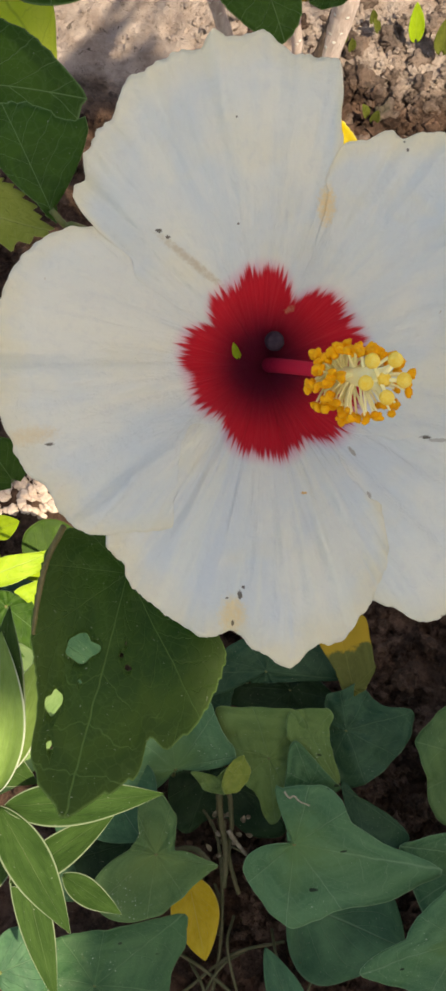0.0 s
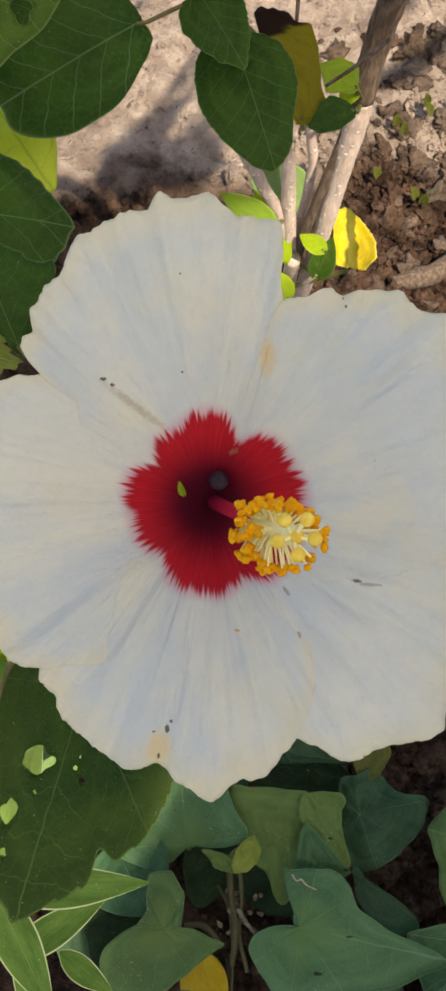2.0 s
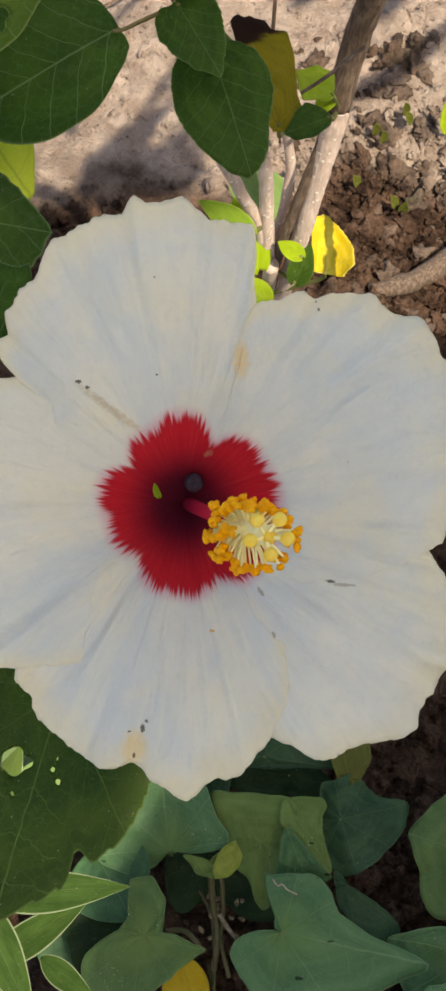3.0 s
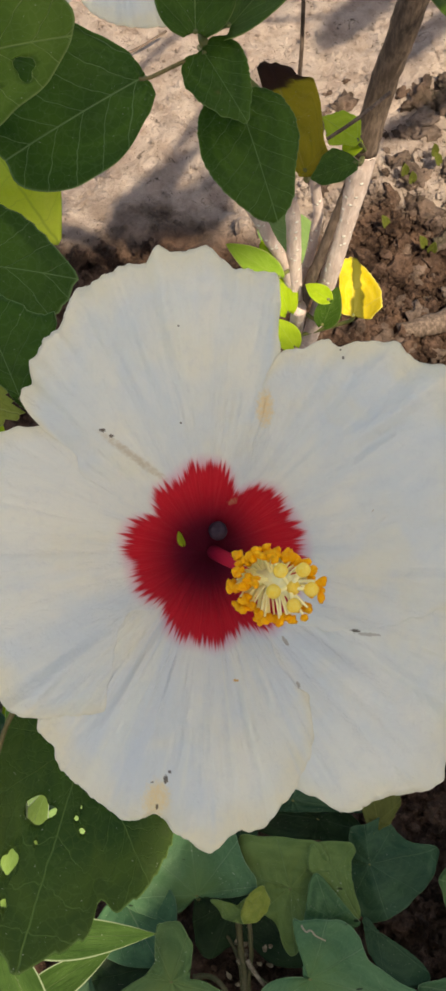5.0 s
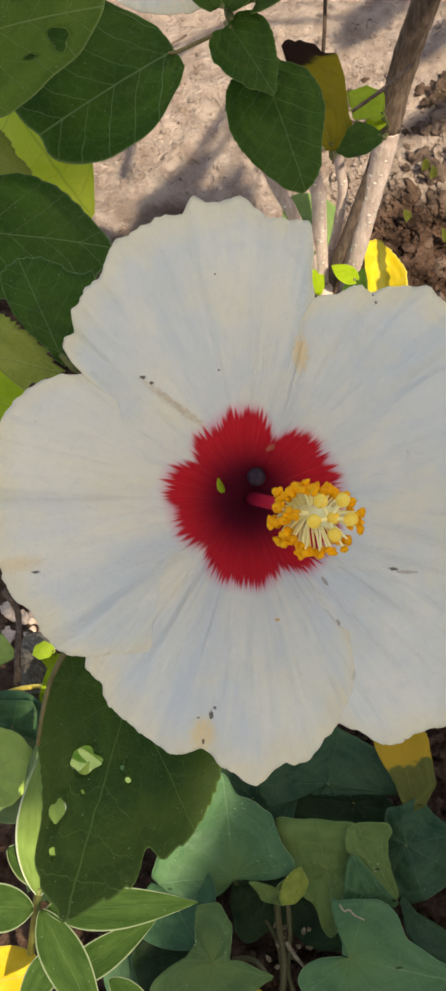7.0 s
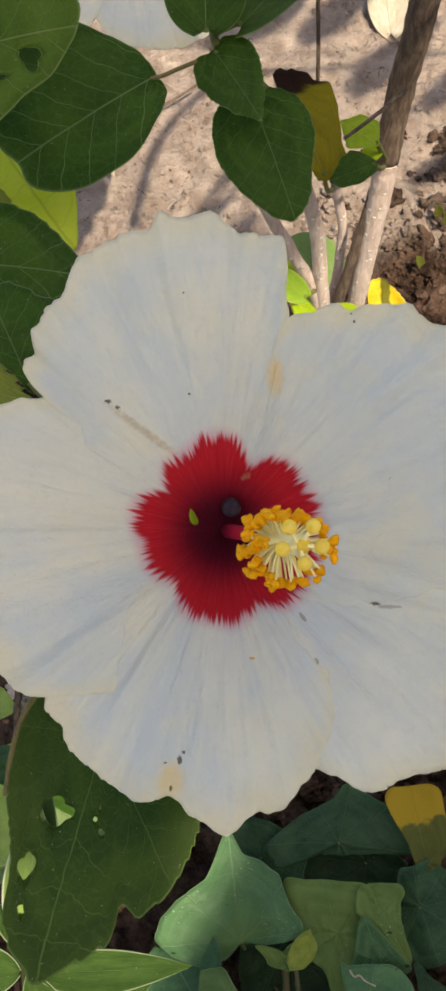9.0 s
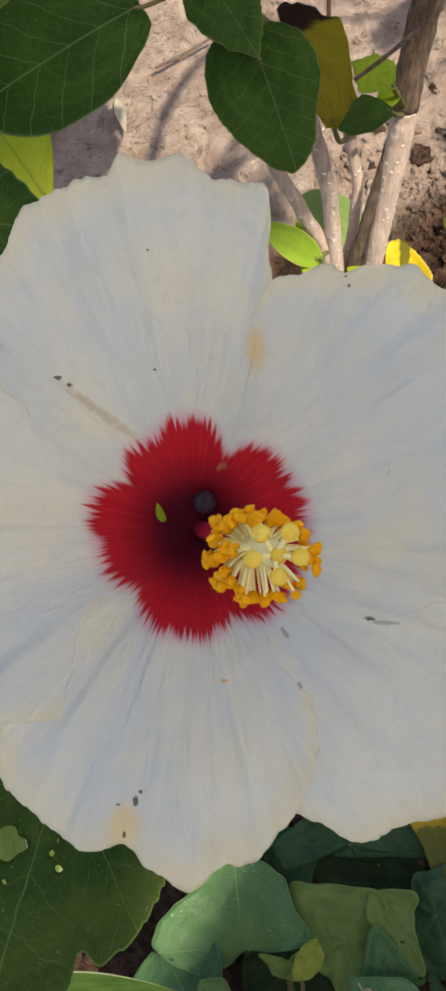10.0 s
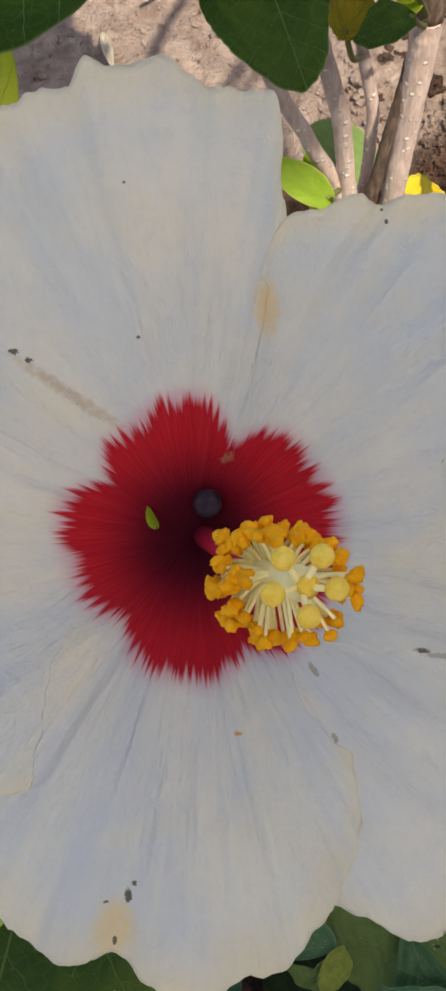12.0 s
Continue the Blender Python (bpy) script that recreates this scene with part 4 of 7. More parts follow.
# top, left, bottom, lower right and upper right petal
petal(69, 143.5, (62.0, 67.6, 74.2, 87.5, 89.0, 89.1, 88.9, 88.9, 91.9, 95.5, 94.7, 93.9, 94.1, 96.4, 92.1, 92.7, 92.6, 92.0, 90.9, 89.5, 90.8, 88.3, 85.3, 82.6, 83.0, 81.5, 79.9, 79.1, 75.0, 76.0, 73.2, 63.0), ((22, -9), (50, -6), (60, 0)), ((22, 3.5), (35, 5.5), (46, 4.5), (52, 0)), -0.0005, 0.0003, 1)
petal(134, 236.5, (60.0, 61.2, 62.4, 63.6, 66.4, 69.2, 71.9, 74.5, 76.3, 77.8, 78.6, 79.4, 80.0, 80.6, 80.9, 81.1, 81.3, 81.5, 81.7, 81.9, 81.9, 81.7, 81.4, 81.2, 81.0, 79.9, 79.3, 79.5, 79.0, 78.0, 76.3, 75.5, 76.0, 76.2, 75.8, 75.3, 74.1, 72.1, 68.8, 66.1, 63.7, 61.6, 59.5, 57.0), ((22, 3), (50, 0)), ((22, -6), (30.5, -19.5), (35.6, -17), (40.4, -11.7), (43.6, -8.5), (48.4, -4.4), (57, 0)), -0.0005, 0.0003, 2)
petal(212, 306.4, (58.0, 60.8, 63.6, 66.2, 68.5, 70.8, 72.8, 73.0, 73.4, 76.0, 77.2, 78.0, 78.6, 79.3, 79.9, 80.6, 81.4, 81.7, 81.0, 79.2, 79.5, 82.7, 84.1, 86.2, 88.4, 87.3, 84.1, 82.5, 83.9, 83.6, 81.0, 78.8, 77.2, 74.9, 72.0, 69.6, 66.7, 63.3, 57.5, 53.4), ((22, -5), (30, -7), (50, 0)), ((22, -9), (30, 2.5), (38, -1.7), (42.3, -2.7), (48.5, -2.2), (53, 0)), -0.0005, 0.0003, 3)
petal(283, 356, (64.0, 67.9, 71.8, 74.6, 78.2, 81.3, 87.1, 89.2, 90.2, 91.0, 91.9, 94.2, 96.5, 98.3, 99.2, 97.3, 96.6, 97.4, 95.5, 95.1, 92.9, 92.1, 91.1, 88.1, 87.6, 86.1, 83.7, 79.8, 76.6, 72.9, 68.0), ((22, 6), (50, 0)), ((22, -20), (50, -10), (70, 0)), -0.0006, -0.0006, 4)
petal(350.5, 433.3, (78.5, 81.2, 82.2, 83.0, 84.9, 86.5, 87.6, 88.4, 89.2, 90.2, 91.2, 92.3, 93.4, 94.7, 95.8, 96.8, 95.6, 93.7, 94.2, 94.2, 94.2, 93.3, 89.9, 88.5, 88.3, 88.2, 84.9, 82.5, 79.3, 76.8, 76.6, 74.8, 71.1, 69.4, 66.9, 59.0), ((20, -36), (30, -32), (42.5, -24.7), (50.4, -17.9), (60.4, -11.6), (66.8, -6.6), (73.8, -2.9), (78.5, 0)), ((22, -7.3), (35, -6.3), (45, -4.8), (52, -3.7), (56, 0)), 0.0003, 0.0003, 5)

# staminal column, leaning out of the throat towards the light
COL = spline([(0.0003, 0.0003, -0.046), (0.0040, -0.0008, -0.021), (0.0100, -0.0026, 0.003), (0.0165, -0.0046, 0.021), (0.0224, -0.0062, 0.0365)], 12)
part("staminal_column", tube([c for c in COL[:30:3]] + [COL[30]], 0.0025, 0.0020, 14, 4), STYLE_RED, FLOWER, "crimson staminal column")
part("column_tip", tube([COL[31], COL[38], COL[48]], 0.0021, 0.0031, 12, 6), STYLE_PALE, FLOWER, "cream upper end of the column")


def anther_mesh(seed):
    bm = bmesh.new()
    bmesh.ops.create_icosphere(bm, subdivisions=3, radius=1.0)
    for v in bm.verts:
        k = 1 + 0.26 * noise.noise(v.co * 2.6 + Vector((seed, 0, 0))) + 0.20 * noise.noise(v.co * 6.0 + Vector((seed, 3, 0)))
        # kidney shape
        v.co = Vector((v.co.x * 1.30, v.co.y * 0.90 + 0.40 * v.co.x ** 2, v.co.z * 0.85)) * k * 0.00128
    me = bpy.data.meshes.new("anther")
    bm.to_mesh(me)
    bm.free()
    for f in me.polygons:
        f.use_smooth = True
    me.materials.append(ANTHER)
    return me


ANTHERS = [anther_mesh(i * 3.7) for i in range(5)]
rng = random.Random(5)
AXIS = (COL[-1] - COL[26]).normalized()
SIDE = Vector((0.0, 1.0, 0.0)).cross(AXIS).normalized()
OVER = AXIS.cross(SIDE)


def round_column(degrees):
    return SIDE * math.cos(radians(degrees)) + OVER * math.sin(radians(degrees))


# the anthers hang together in clusters round the column: direction, place along it, reach in millimetres
CLUSTERS = [(100, 38, 9.4), (78, 40, 9.2), (122, 36, 9.6), (142, 33, 9.2), (160, 35, 8.8), (182, 37, 9.6), (200, 33, 9.4), (215, 38, 9.8), (230, 35, 10.6), (246, 39, 10.8), (264, 37, 11.6), (284, 41, 10.8), (316, 44, 10.4), (350, 45, 10.8), (6, 46, 10.0), (40, 44, 9.8), (60, 42, 9.4), (172, 40, 8.6), (110, 42, 8.6)]
for turn, along, far in CLUSTERS:
    for _ in range(7):
        at = COL[min(47, along + rng.randint(-3, 1))]
        out = round_column(turn + rng.uniform(-10, 10))
        reach = far / 1000 * rng.uniform(0.84, 1.06)
        tip = at + out * reach + AXIS * rng.uniform(0.0004, 0.0040) + Vector((0.0, -0.0010, 0.0))
        mid = at + out * reach * 0.5 + AXIS * 0.0003
        fil = part("filament", tube([at, mid, tip], 0.00046, 0.00034, 6, 3), STYLE_PALE, FLOWER)
        an = new("anther", ANTHERS[rng.randrange(5)])
        an.parent = fil
        an.matrix_local = Matrix.Translation(tip) @ Euler((rng.uniform(0, 6), rng.uniform(0, 6), rng.uniform(0, 6))).to_matrix().to_4x4() @ Matrix.Scale(rng.uniform(0.74, 1.1), 4)

# five stigma pads on short style branches
end = COL[-1]
for turn in (128, 56, 350, 276, 196):
    out = Vector((math.cos(radians(turn)), math.sin(radians(turn)), 0.0))
    top = end + out * 0.0054 + Vector((0.0003, 0.0004, 0.0058 + 0.0006 * math.sin(turn)))
    br = part("style_branch", tube([end, end + out * 0.0020 + Vector((0, 0, 0.0036)), top], 0.0006, 0.0006, 7, 4), STYLE_PALE, FLOWER)
    bm = bmesh.new()
    bmesh.ops.create_uvsphere(bm, u_segments=16, v_segments=10, radius=0.0021)
    for v in bm.verts:
        v.co.z *= 0.75
        v.co *= 1 + 0.10 * noise.noise(v.co * 2600)
    bmesh.ops.translate(bm, vec=top, verts=bm.verts)
    part("stigma", bm, STIGMA, br, "round yellow stigma pad")

bm = bmesh.new()
bmesh.ops.create_uvsphere(bm, u_segments=16, v_segments=10, radius=0.0020)
for v in bm.verts:
    v.co *= 1 + 0.10 * noise.noise(v.co * 2600)
bmesh.ops.translate(bm, vec=end + AXIS * 0.0026, verts=bm.verts)
part("style_tip", bm, STIGMA, FLOWER)

# flower stalk with its green calyx behind the corolla
cal = bmesh.new()
for i in range(5):
    a = i * 2 * math.pi / 5
    d = Vector((math.cos(a), math.sin(a), 0))
    tube([Vector((0, 0, -0.056)) + d * 0.002, Vector((0, 0, -0.051)) + d * 0.008, Vector((0, 0, -0.040)) + d * 0.014], 0.0036, 0.0006, 8, 5, bm=cal)
part("calyx", cal, GREEN_STEM, FLOWER, "green pointed calyx")
part("flower_stalk", tube([(0, 0, -0.048), (0.004, -0.010, -0.100), (0.020, 0.005, -0.250), (0.045, 0.050, -0.400), (0.068, 0.1137, -0.524)], 0.0018, 0.0022, 9, 8), GREEN_STEM, FLOWER, "green flower stalk")

# a dark berry caught in the throat and a fleck of leaf
bm = bmesh.new()
bmesh.ops.create_uvsphere(bm, u_segments=24, v_segments=16, radius=0.0031)
for v in bm.verts:
    v.co *= 1 + 0.05 * noise.noise(v.co * 420)
    if v.co.z > 0.0026:
        v.co.z -= 0.0004
bt = part("berry", bm, BERRY)
bt.location = FLOWER_M @ Vector((0.0032, 0.0070, -0.0272))
tagged(bt, "small dark purple-grey berry lodged in the blossom's throat", "berry")

bm = leaf_mesh(0.0052, 0.0026, "ovate", cup=0.6, nt=8, nj=4)
fk = part("leaf_scrap", bm, LEAF_YOUNG)
fk.matrix_world = FLOWER_M @ Matrix.Translation((-0.0080, 0.0022, -0.0286)) @ Euler((radians(30), radians(-20), radians(12))).to_matrix().to_4x4()
tagged(fk, "tiny yellow-green leaf scrap stuck in the blossom's throat", "leaf scrap")


PEBBLE = plain_material("pale_pebble", rgb(0.48, 0.36, 0.31), rgb(0.66, 0.54, 0.48), 300.0, 0.8)


def pebble(at, r, seed):
    bm = bmesh.new()
    bmesh.ops.create_icosphere(bm, subdivisions=3, radius=r)
    for v in bm.verts:
        v.co *= 1 + 0.6 * noise.noise(v.co / r * 1.5 + Vector((seed * 3.1, 0, 0)))
        v.co.z *= 0.7
    ob = part("pebble", bm, PEBBLE)
    ob.location = (at[0], at[1], soil_height(*at) + r * 0.4)
    return tagged(ob, "small pale pinkish pebble lying on the soil", "pebble", "pebbles under the blossom")
# ---------------- the hibiscus shrub ----------------
SHRUB = thing("hibiscus_shrub", (0, 0, 0), "hibiscus shrub with pale dotted stems and dark green leaves", "shrub")
part("stem", tube([(0.0640, 0.3600, 0.0150), (0.0660, 0.2850, 0.3000), (0.0700, 0.2750, 0.3860), (0.0720, 0.2750, 0.4180), (0.0740, 0.2750, 0.4480), (0.0765, 0.2755, 0.4780), (0.0772, 0.2760, 0.5000)], 0.0048, 0.0065, 14, 10, 0.10, 1), BARK_PALE, SHRUB, "pale grey stem dotted with white lenticels")
# rougher brown bark, darkened further to hold the leaf shade on this length
part("stem", tube([(0.0772, 0.2762, 0.4985), (0.0804, 0.2790, 0.5450), (0.0844, 0.2712, 0.6000), (0.0833, 0.2579, 0.6600), (0.0734, 0.2269, 0.7400)], 0.0067, 0.0066, 14, 10, 0.16, 2), BARK, SHRUB, "rough brown upper stem, leaf shade in its colour")
part("stem", tube([(0.0620, 0.3700, 0.0100), (0.0545, 0.2750, 0.3320), (0.0530, 0.2750, 0.3460), (0.0490, 0.2750, 0.3870), (0.0450, 0.2750, 0.4370), (0.0420, 0.2750, 0.4540), (0.0356, 0.2718, 0.4900), (0.0265, 0.2627, 0.5500)], 0.0047, 0.0038, 12, 10, 0.08, 3), BARK_PALE, SHRUB, "thin pale dotted stem")
part("stem", tube([(0.0500, 0.2760, 0.3600), (0.0430, 0.2750, 0.3950), (0.0330, 0.2750, 0.4190), (0.0280, 0.2750, 0.4340), (0.0220, 0.2750, 0.4480), (0.0100, 0.2700, 0.4900), (0.0000, 0.2620, 0.5300)], 0.0038, 0.0034, 12, 10, 0.08, 4), BARK_PALE, SHRUB, "thin pale dotted stem")
part("stem", tube([(0.0580, 0.2850, 0.3200), (0.0560, 0.2850, 0.3660), (0.0580, 0.2850, 0.3850), (0.0590, 0.2850, 0.4170), (0.0590, 0.2850, 0.4350), (0.0550, 0.2850, 0.4600), (0.0500, 0.2800, 0.5000)], 0.0030, 0.0028, 12, 10, 0.10, 5), BARK_PALE, SHRUB, "thin pale dotted stem")
part("stem", tube([(0.0560, 0.2790, 0.3300), (0.0590, 0.2745, 0.3800), (0.0620, 0.2735, 0.4000), (0.0650, 0.2730, 0.4250), (0.0685, 0.2740, 0.4480), (0.0725, 0.2770, 0.4750)], 0.0036, 0.0024, 12, 10, 0.14, 6), BARK, SHRUB, "dark brown side stem")
part("twig", tube([(0.0497, 0.2238, 0.5750), (0.0626, 0.2275, 0.5850), (0.0766, 0.2378, 0.5900)], 0.0008, 0.001, 12, 10, 0.1, 7), BARK, SHRUB, "thin dry twig")
part("twig", tube([(0.0420, 0.2950, 0.5300), (0.0419, 0.3010, 0.5500), (0.0408, 0.3079, 0.5800)], 0.001, 0.001, 12, 10, 0.1, 8), BARK, SHRUB)
part("shoot", tube([(0.0265, 0.2627, 0.5500), (0.0101, 0.2598, 0.5750), (-0.0040, 0.2386, 0.6150), (-0.0068, 0.2477, 0.6200), (-0.0062, 0.2561, 0.6400), (-0.0103, 0.2698, 0.6600)], 0.0024, 0.0016, 12, 10), GREEN_STEM, SHRUB, "green leafy shoot")
leaf(SHRUB, (0.0704, 0.2589, 0.5300), (0.0634, 0.2540, 0.5250), 0.0092, LEAF_YOUNG, "round", stalk=((0.0760, 0.2750, 0.4990),), cup=0.1, label="sunlit lime green young leaf")
leaf(SHRUB, (-0.0093, 0.2341, 0.6300), (-0.0105, 0.2871, 0.6400), 0.0359, LEAF, "round", stalk=((-0.0068, 0.2477, 0.6200),), cup=0.1, droop=0.05, label="dark green leaf")
leaf(SHRUB, (0.0052, 0.2423, 0.6250), (0.0498, 0.3262, 0.6000), 0.0232, LEAF, "ovate", stalk=((-0.0068, 0.2477, 0.6200),), cup=0.25, droop=0.1, label="dark green leaf")
leaf(SHRUB, (0.1257, 0.2677, 0.6000), (0.1070, 0.3276, 0.5800), 0.0394, LEAF, "round", stalk=((0.1001, 0.2897, 0.6000), (0.0757, 0.2578, 0.6600),), cup=0.1, label="dark green leaf")
leaf(SHRUB, (-0.1759, 0.2128, 0.3500), (-0.1212, 0.1973, 0.3300), 0.0417, LEAF_YOUNG, "ovate", stalk=((-0.2281, 0.2692, 0.2500), (-0.3323, 0.4746, 0.0000),), cup=0.1, label="sunlit light green leaf")
leaf(SHRUB, (-0.0053, 0.2334, 0.6180), (0.0127, 0.2058, 0.6084), 0.0293, LEAF_FAN, "shaped", up=(0, -0.35, 1), rim=(0.0025, 0.0026, 0.0029, 0.0032, 0.0037, 0.0045, 0.0058, 0.0078, 0.0085, 0.0094, 0.0108, 0.0124, 0.0129, 0.0136, 0.0147, 0.0155, 0.0162, 0.0173, 0.0185, 0.0199, 0.0219, 0.0244, 0.0269, 0.0302, 0.0343, 0.0308, 0.0282, 0.0253, 0.0232, 0.0215, 0.0194, 0.0180, 0.0170, 0.0150, 0.0135, 0.0125, 0.0110, 0.0097, 0.0088, 0.0069, 0.0042, 0.0034, 0.0030, 0.0027, 0.0026, 0.0024, 0.0024, 0.0024), stalk=((-0.0074, 0.2418, 0.6120),), teeth=0.05, cup=0.10, label="small dark green serrated leaf")
leaf(SHRUB, (0.0130, 0.2190, 0.5920), (0.0269, 0.1780, 0.5776), 0.0444, LEAF_FAN, "shaped", up=(0, -0.35, 1), rim=(0.0152, 0.0129, 0.0114, 0.0146, 0.0169, 0.0172, 0.0173, 0.0174, 0.0179, 0.0187, 0.0192, 0.0194, 0.0200, 0.0209, 0.0216, 0.0222, 0.0233, 0.0243, 0.0253, 0.0268, 0.0291, 0.0328, 0.0385, 0.0430, 0.0455, 0.0437, 0.0401, 0.0368, 0.0342, 0.0317, 0.0299, 0.0279, 0.0266, 0.0250, 0.0235, 0.0226, 0.0220, 0.0213, 0.0209, 0.0209, 0.0203, 0.0201, 0.0196, 0.0189, 0.0185, 0.0175, 0.0163, 0.0156), stalk=((0.0048, 0.2439, 0.5800), (0.0101, 0.2580, 0.5770),), teeth=0.03, cup=0.06, label="round dark green leaf")
leaf(SHRUB, (-0.0320, 0.2126, 0.6260), (-0.0851, 0.1802, 0.6147), 0.0704, LEAF_FAN, "shaped", up=(0, -0.35, 1), rim=(0.0031, 0.0031, 0.0031, 0.0033, 0.0035, 0.0038, 0.0043, 0.0049, 0.0060, 0.0078, 0.0093, 0.0101, 0.0112, 0.0128, 0.0147, 0.0171, 0.0210, 0.0278, 0.0352, 0.0427, 0.0515, 0.0581, 0.0630, 0.0655, 0.0635, 0.0664, 0.0687, 0.0681, 0.0664, 0.0629, 0.0598, 0.0542, 0.0486, 0.0415, 0.0281, 0.0228, 0.0179, 0.0146, 0.0119, 0.0085, 0.0067, 0.0056, 0.0047, 0.0041, 0.0037, 0.0034, 0.0033, 0.0031), stalk=((-0.0278, 0.2135, 0.6260), (-0.0204, 0.2215, 0.6220), (-0.0110, 0.2343, 0.6140),), cup=0.05, label="large rounded dark green leaf", stalk_r=0.0008, stalk_material=PETIOLE)
leaf(SHRUB, (0.0418, 0.2268, 0.5480), (0.0260, 0.2741, 0.5646), 0.0256, DYING_FAN, "shaped", up=(0, -0.35, 1), rim=(0.0031, 0.0030, 0.0030, 0.0030, 0.0031, 0.0032, 0.0034, 0.0037, 0.0038, 0.0037, 0.0037, 0.0037, 0.0038, 0.0040, 0.0042, 0.0046, 0.0051, 0.0059, 0.0072, 0.0086, 0.0103, 0.0130, 0.0183, 0.0525, 0.0531, 0.0502, 0.0446, 0.0422, 0.0321, 0.0234, 0.0183, 0.0160, 0.0147, 0.0139, 0.0134, 0.0122, 0.0111, 0.0103, 0.0097, 0.0081, 0.0070, 0.0063, 0.0058, 0.0049, 0.0042, 0.0038, 0.0034, 0.0032), stalk=((0.0469, 0.2561, 0.5000), (0.0521, 0.2823, 0.4700),), cup=0.12, wave=0.08, teeth=0.06, label="yellow-olive leaf with withered brown tip")
leaf(SHRUB, (0.0669, 0.2445, 0.5480), (0.0514, 0.2540, 0.5513), 0.0193, YOUNG_FAN, "shaped", up=(0, -0.35, 1), rim=(0.0015, 0.0016, 0.0017, 0.0017, 0.0017, 0.0018, 0.0019, 0.0020, 0.0022, 0.0025, 0.0030, 0.0034, 0.0036, 0.0039, 0.0043, 0.0049, 0.0058, 0.0074, 0.0137, 0.0139, 0.0143, 0.0150, 0.0160, 0.0175, 0.0196, 0.0180, 0.0169, 0.0161, 0.0157, 0.0137, 0.0122, 0.0112, 0.0105, 0.0088, 0.0042, 0.0029, 0.0023, 0.0019, 0.0017, 0.0015, 0.0015, 0.0015, 0.0015, 0.0015, 0.0015, 0.0015, 0.0015, 0.0015), stalk=((0.0733, 0.2616, 0.5200), (0.0770, 0.2758, 0.4990),), teeth=0.05, label="sunlit lime green young leaf")
leaf(SHRUB, (0.0644, 0.2285, 0.5520), (0.0444, 0.2212, 0.5494), 0.0165, LEAF_FAN, "shaped", up=(0, -0.35, 1), rim=(0.0019, 0.0018, 0.0018, 0.0018, 0.0018, 0.0018, 0.0019, 0.0021, 0.0023, 0.0025, 0.0029, 0.0035, 0.0036, 0.0038, 0.0041, 0.0045, 0.0052, 0.0061, 0.0076, 0.0103, 0.0124, 0.0147, 0.0183, 0.0197, 0.0215, 0.0190, 0.0172, 0.0160, 0.0153, 0.0141, 0.0130, 0.0123, 0.0095, 0.0071, 0.0058, 0.0049, 0.0039, 0.0032, 0.0028, 0.0025, 0.0023, 0.0022, 0.0021, 0.0021, 0.0021, 0.0021, 0.0021, 0.0021), stalk=((0.0700, 0.2446, 0.5300), (0.0759, 0.2715, 0.4990),), cup=0.05, label="small dark green leaf")
leaf(SHRUB, (-0.1196, 0.1662, 0.6800), (-0.0567, 0.1817, 0.6854), 0.0733, LEAF_FAN_LIGHT, "shaped", up=(0, -0.35, 1), rim=(0.0075, 0.0081, 0.0088, 0.0099, 0.0116, 0.0142, 0.0188, 0.0197, 0.0207, 0.0223, 0.0245, 0.0278, 0.0327, 0.0358, 0.0379, 0.0411, 0.0456, 0.0499, 0.0532, 0.0581, 0.0627, 0.0655, 0.0688, 0.0706, 0.0676, 0.0628, 0.0584, 0.0534, 0.0491, 0.0462, 0.0434, 0.0407, 0.0377, 0.0345, 0.0324, 0.0300, 0.0279, 0.0264, 0.0255, 0.0241, 0.0221, 0.0207, 0.0197, 0.0192, 0.0190, 0.0172, 0.0110, 0.0082), holes=((0.0086, 0.0488, 0.0049, 0.0033), (0.0138, 0.0373, 0.0012, 0.0021),), stalk=((-0.1562, 0.2244, 0.6000), (-0.2764, 0.4422, 0.3000), (-0.3933, 0.6136, 0.0000),), cup=0.05, nr=40, na=220, label="dark green leaf with a chewed hole")
leaf(SHRUB, (-0.1028, 0.2190, 0.5850), (-0.0679, 0.1712, 0.5683), 0.0473, LIME_FAN, "shaped", up=(0, -0.35, 1), rim=(0.0071, 0.0065, 0.0062, 0.0059, 0.0058, 0.0058, 0.0059, 0.0061, 0.0064, 0.0069, 0.0076, 0.0086, 0.0101, 0.0126, 0.0135, 0.0148, 0.0168, 0.0197, 0.0243, 0.0314, 0.0354, 0.0415, 0.0473, 0.0538, 0.0615, 0.0546, 0.0504, 0.0479, 0.0463, 0.0422, 0.0390, 0.0322, 0.0268, 0.0233, 0.0209, 0.0185, 0.0161, 0.0145, 0.0134, 0.0127, 0.0122, 0.0120, 0.0120, 0.0122, 0.0126, 0.0108, 0.0090, 0.0079), stalk=((-0.1123, 0.2501, 0.5700), (-0.1476, 0.3372, 0.5000), (-0.2956, 0.6878, 0.2000), (-0.3846, 0.8800, 0.0000),), label="yellow-green leaf with sunlight in its colour")
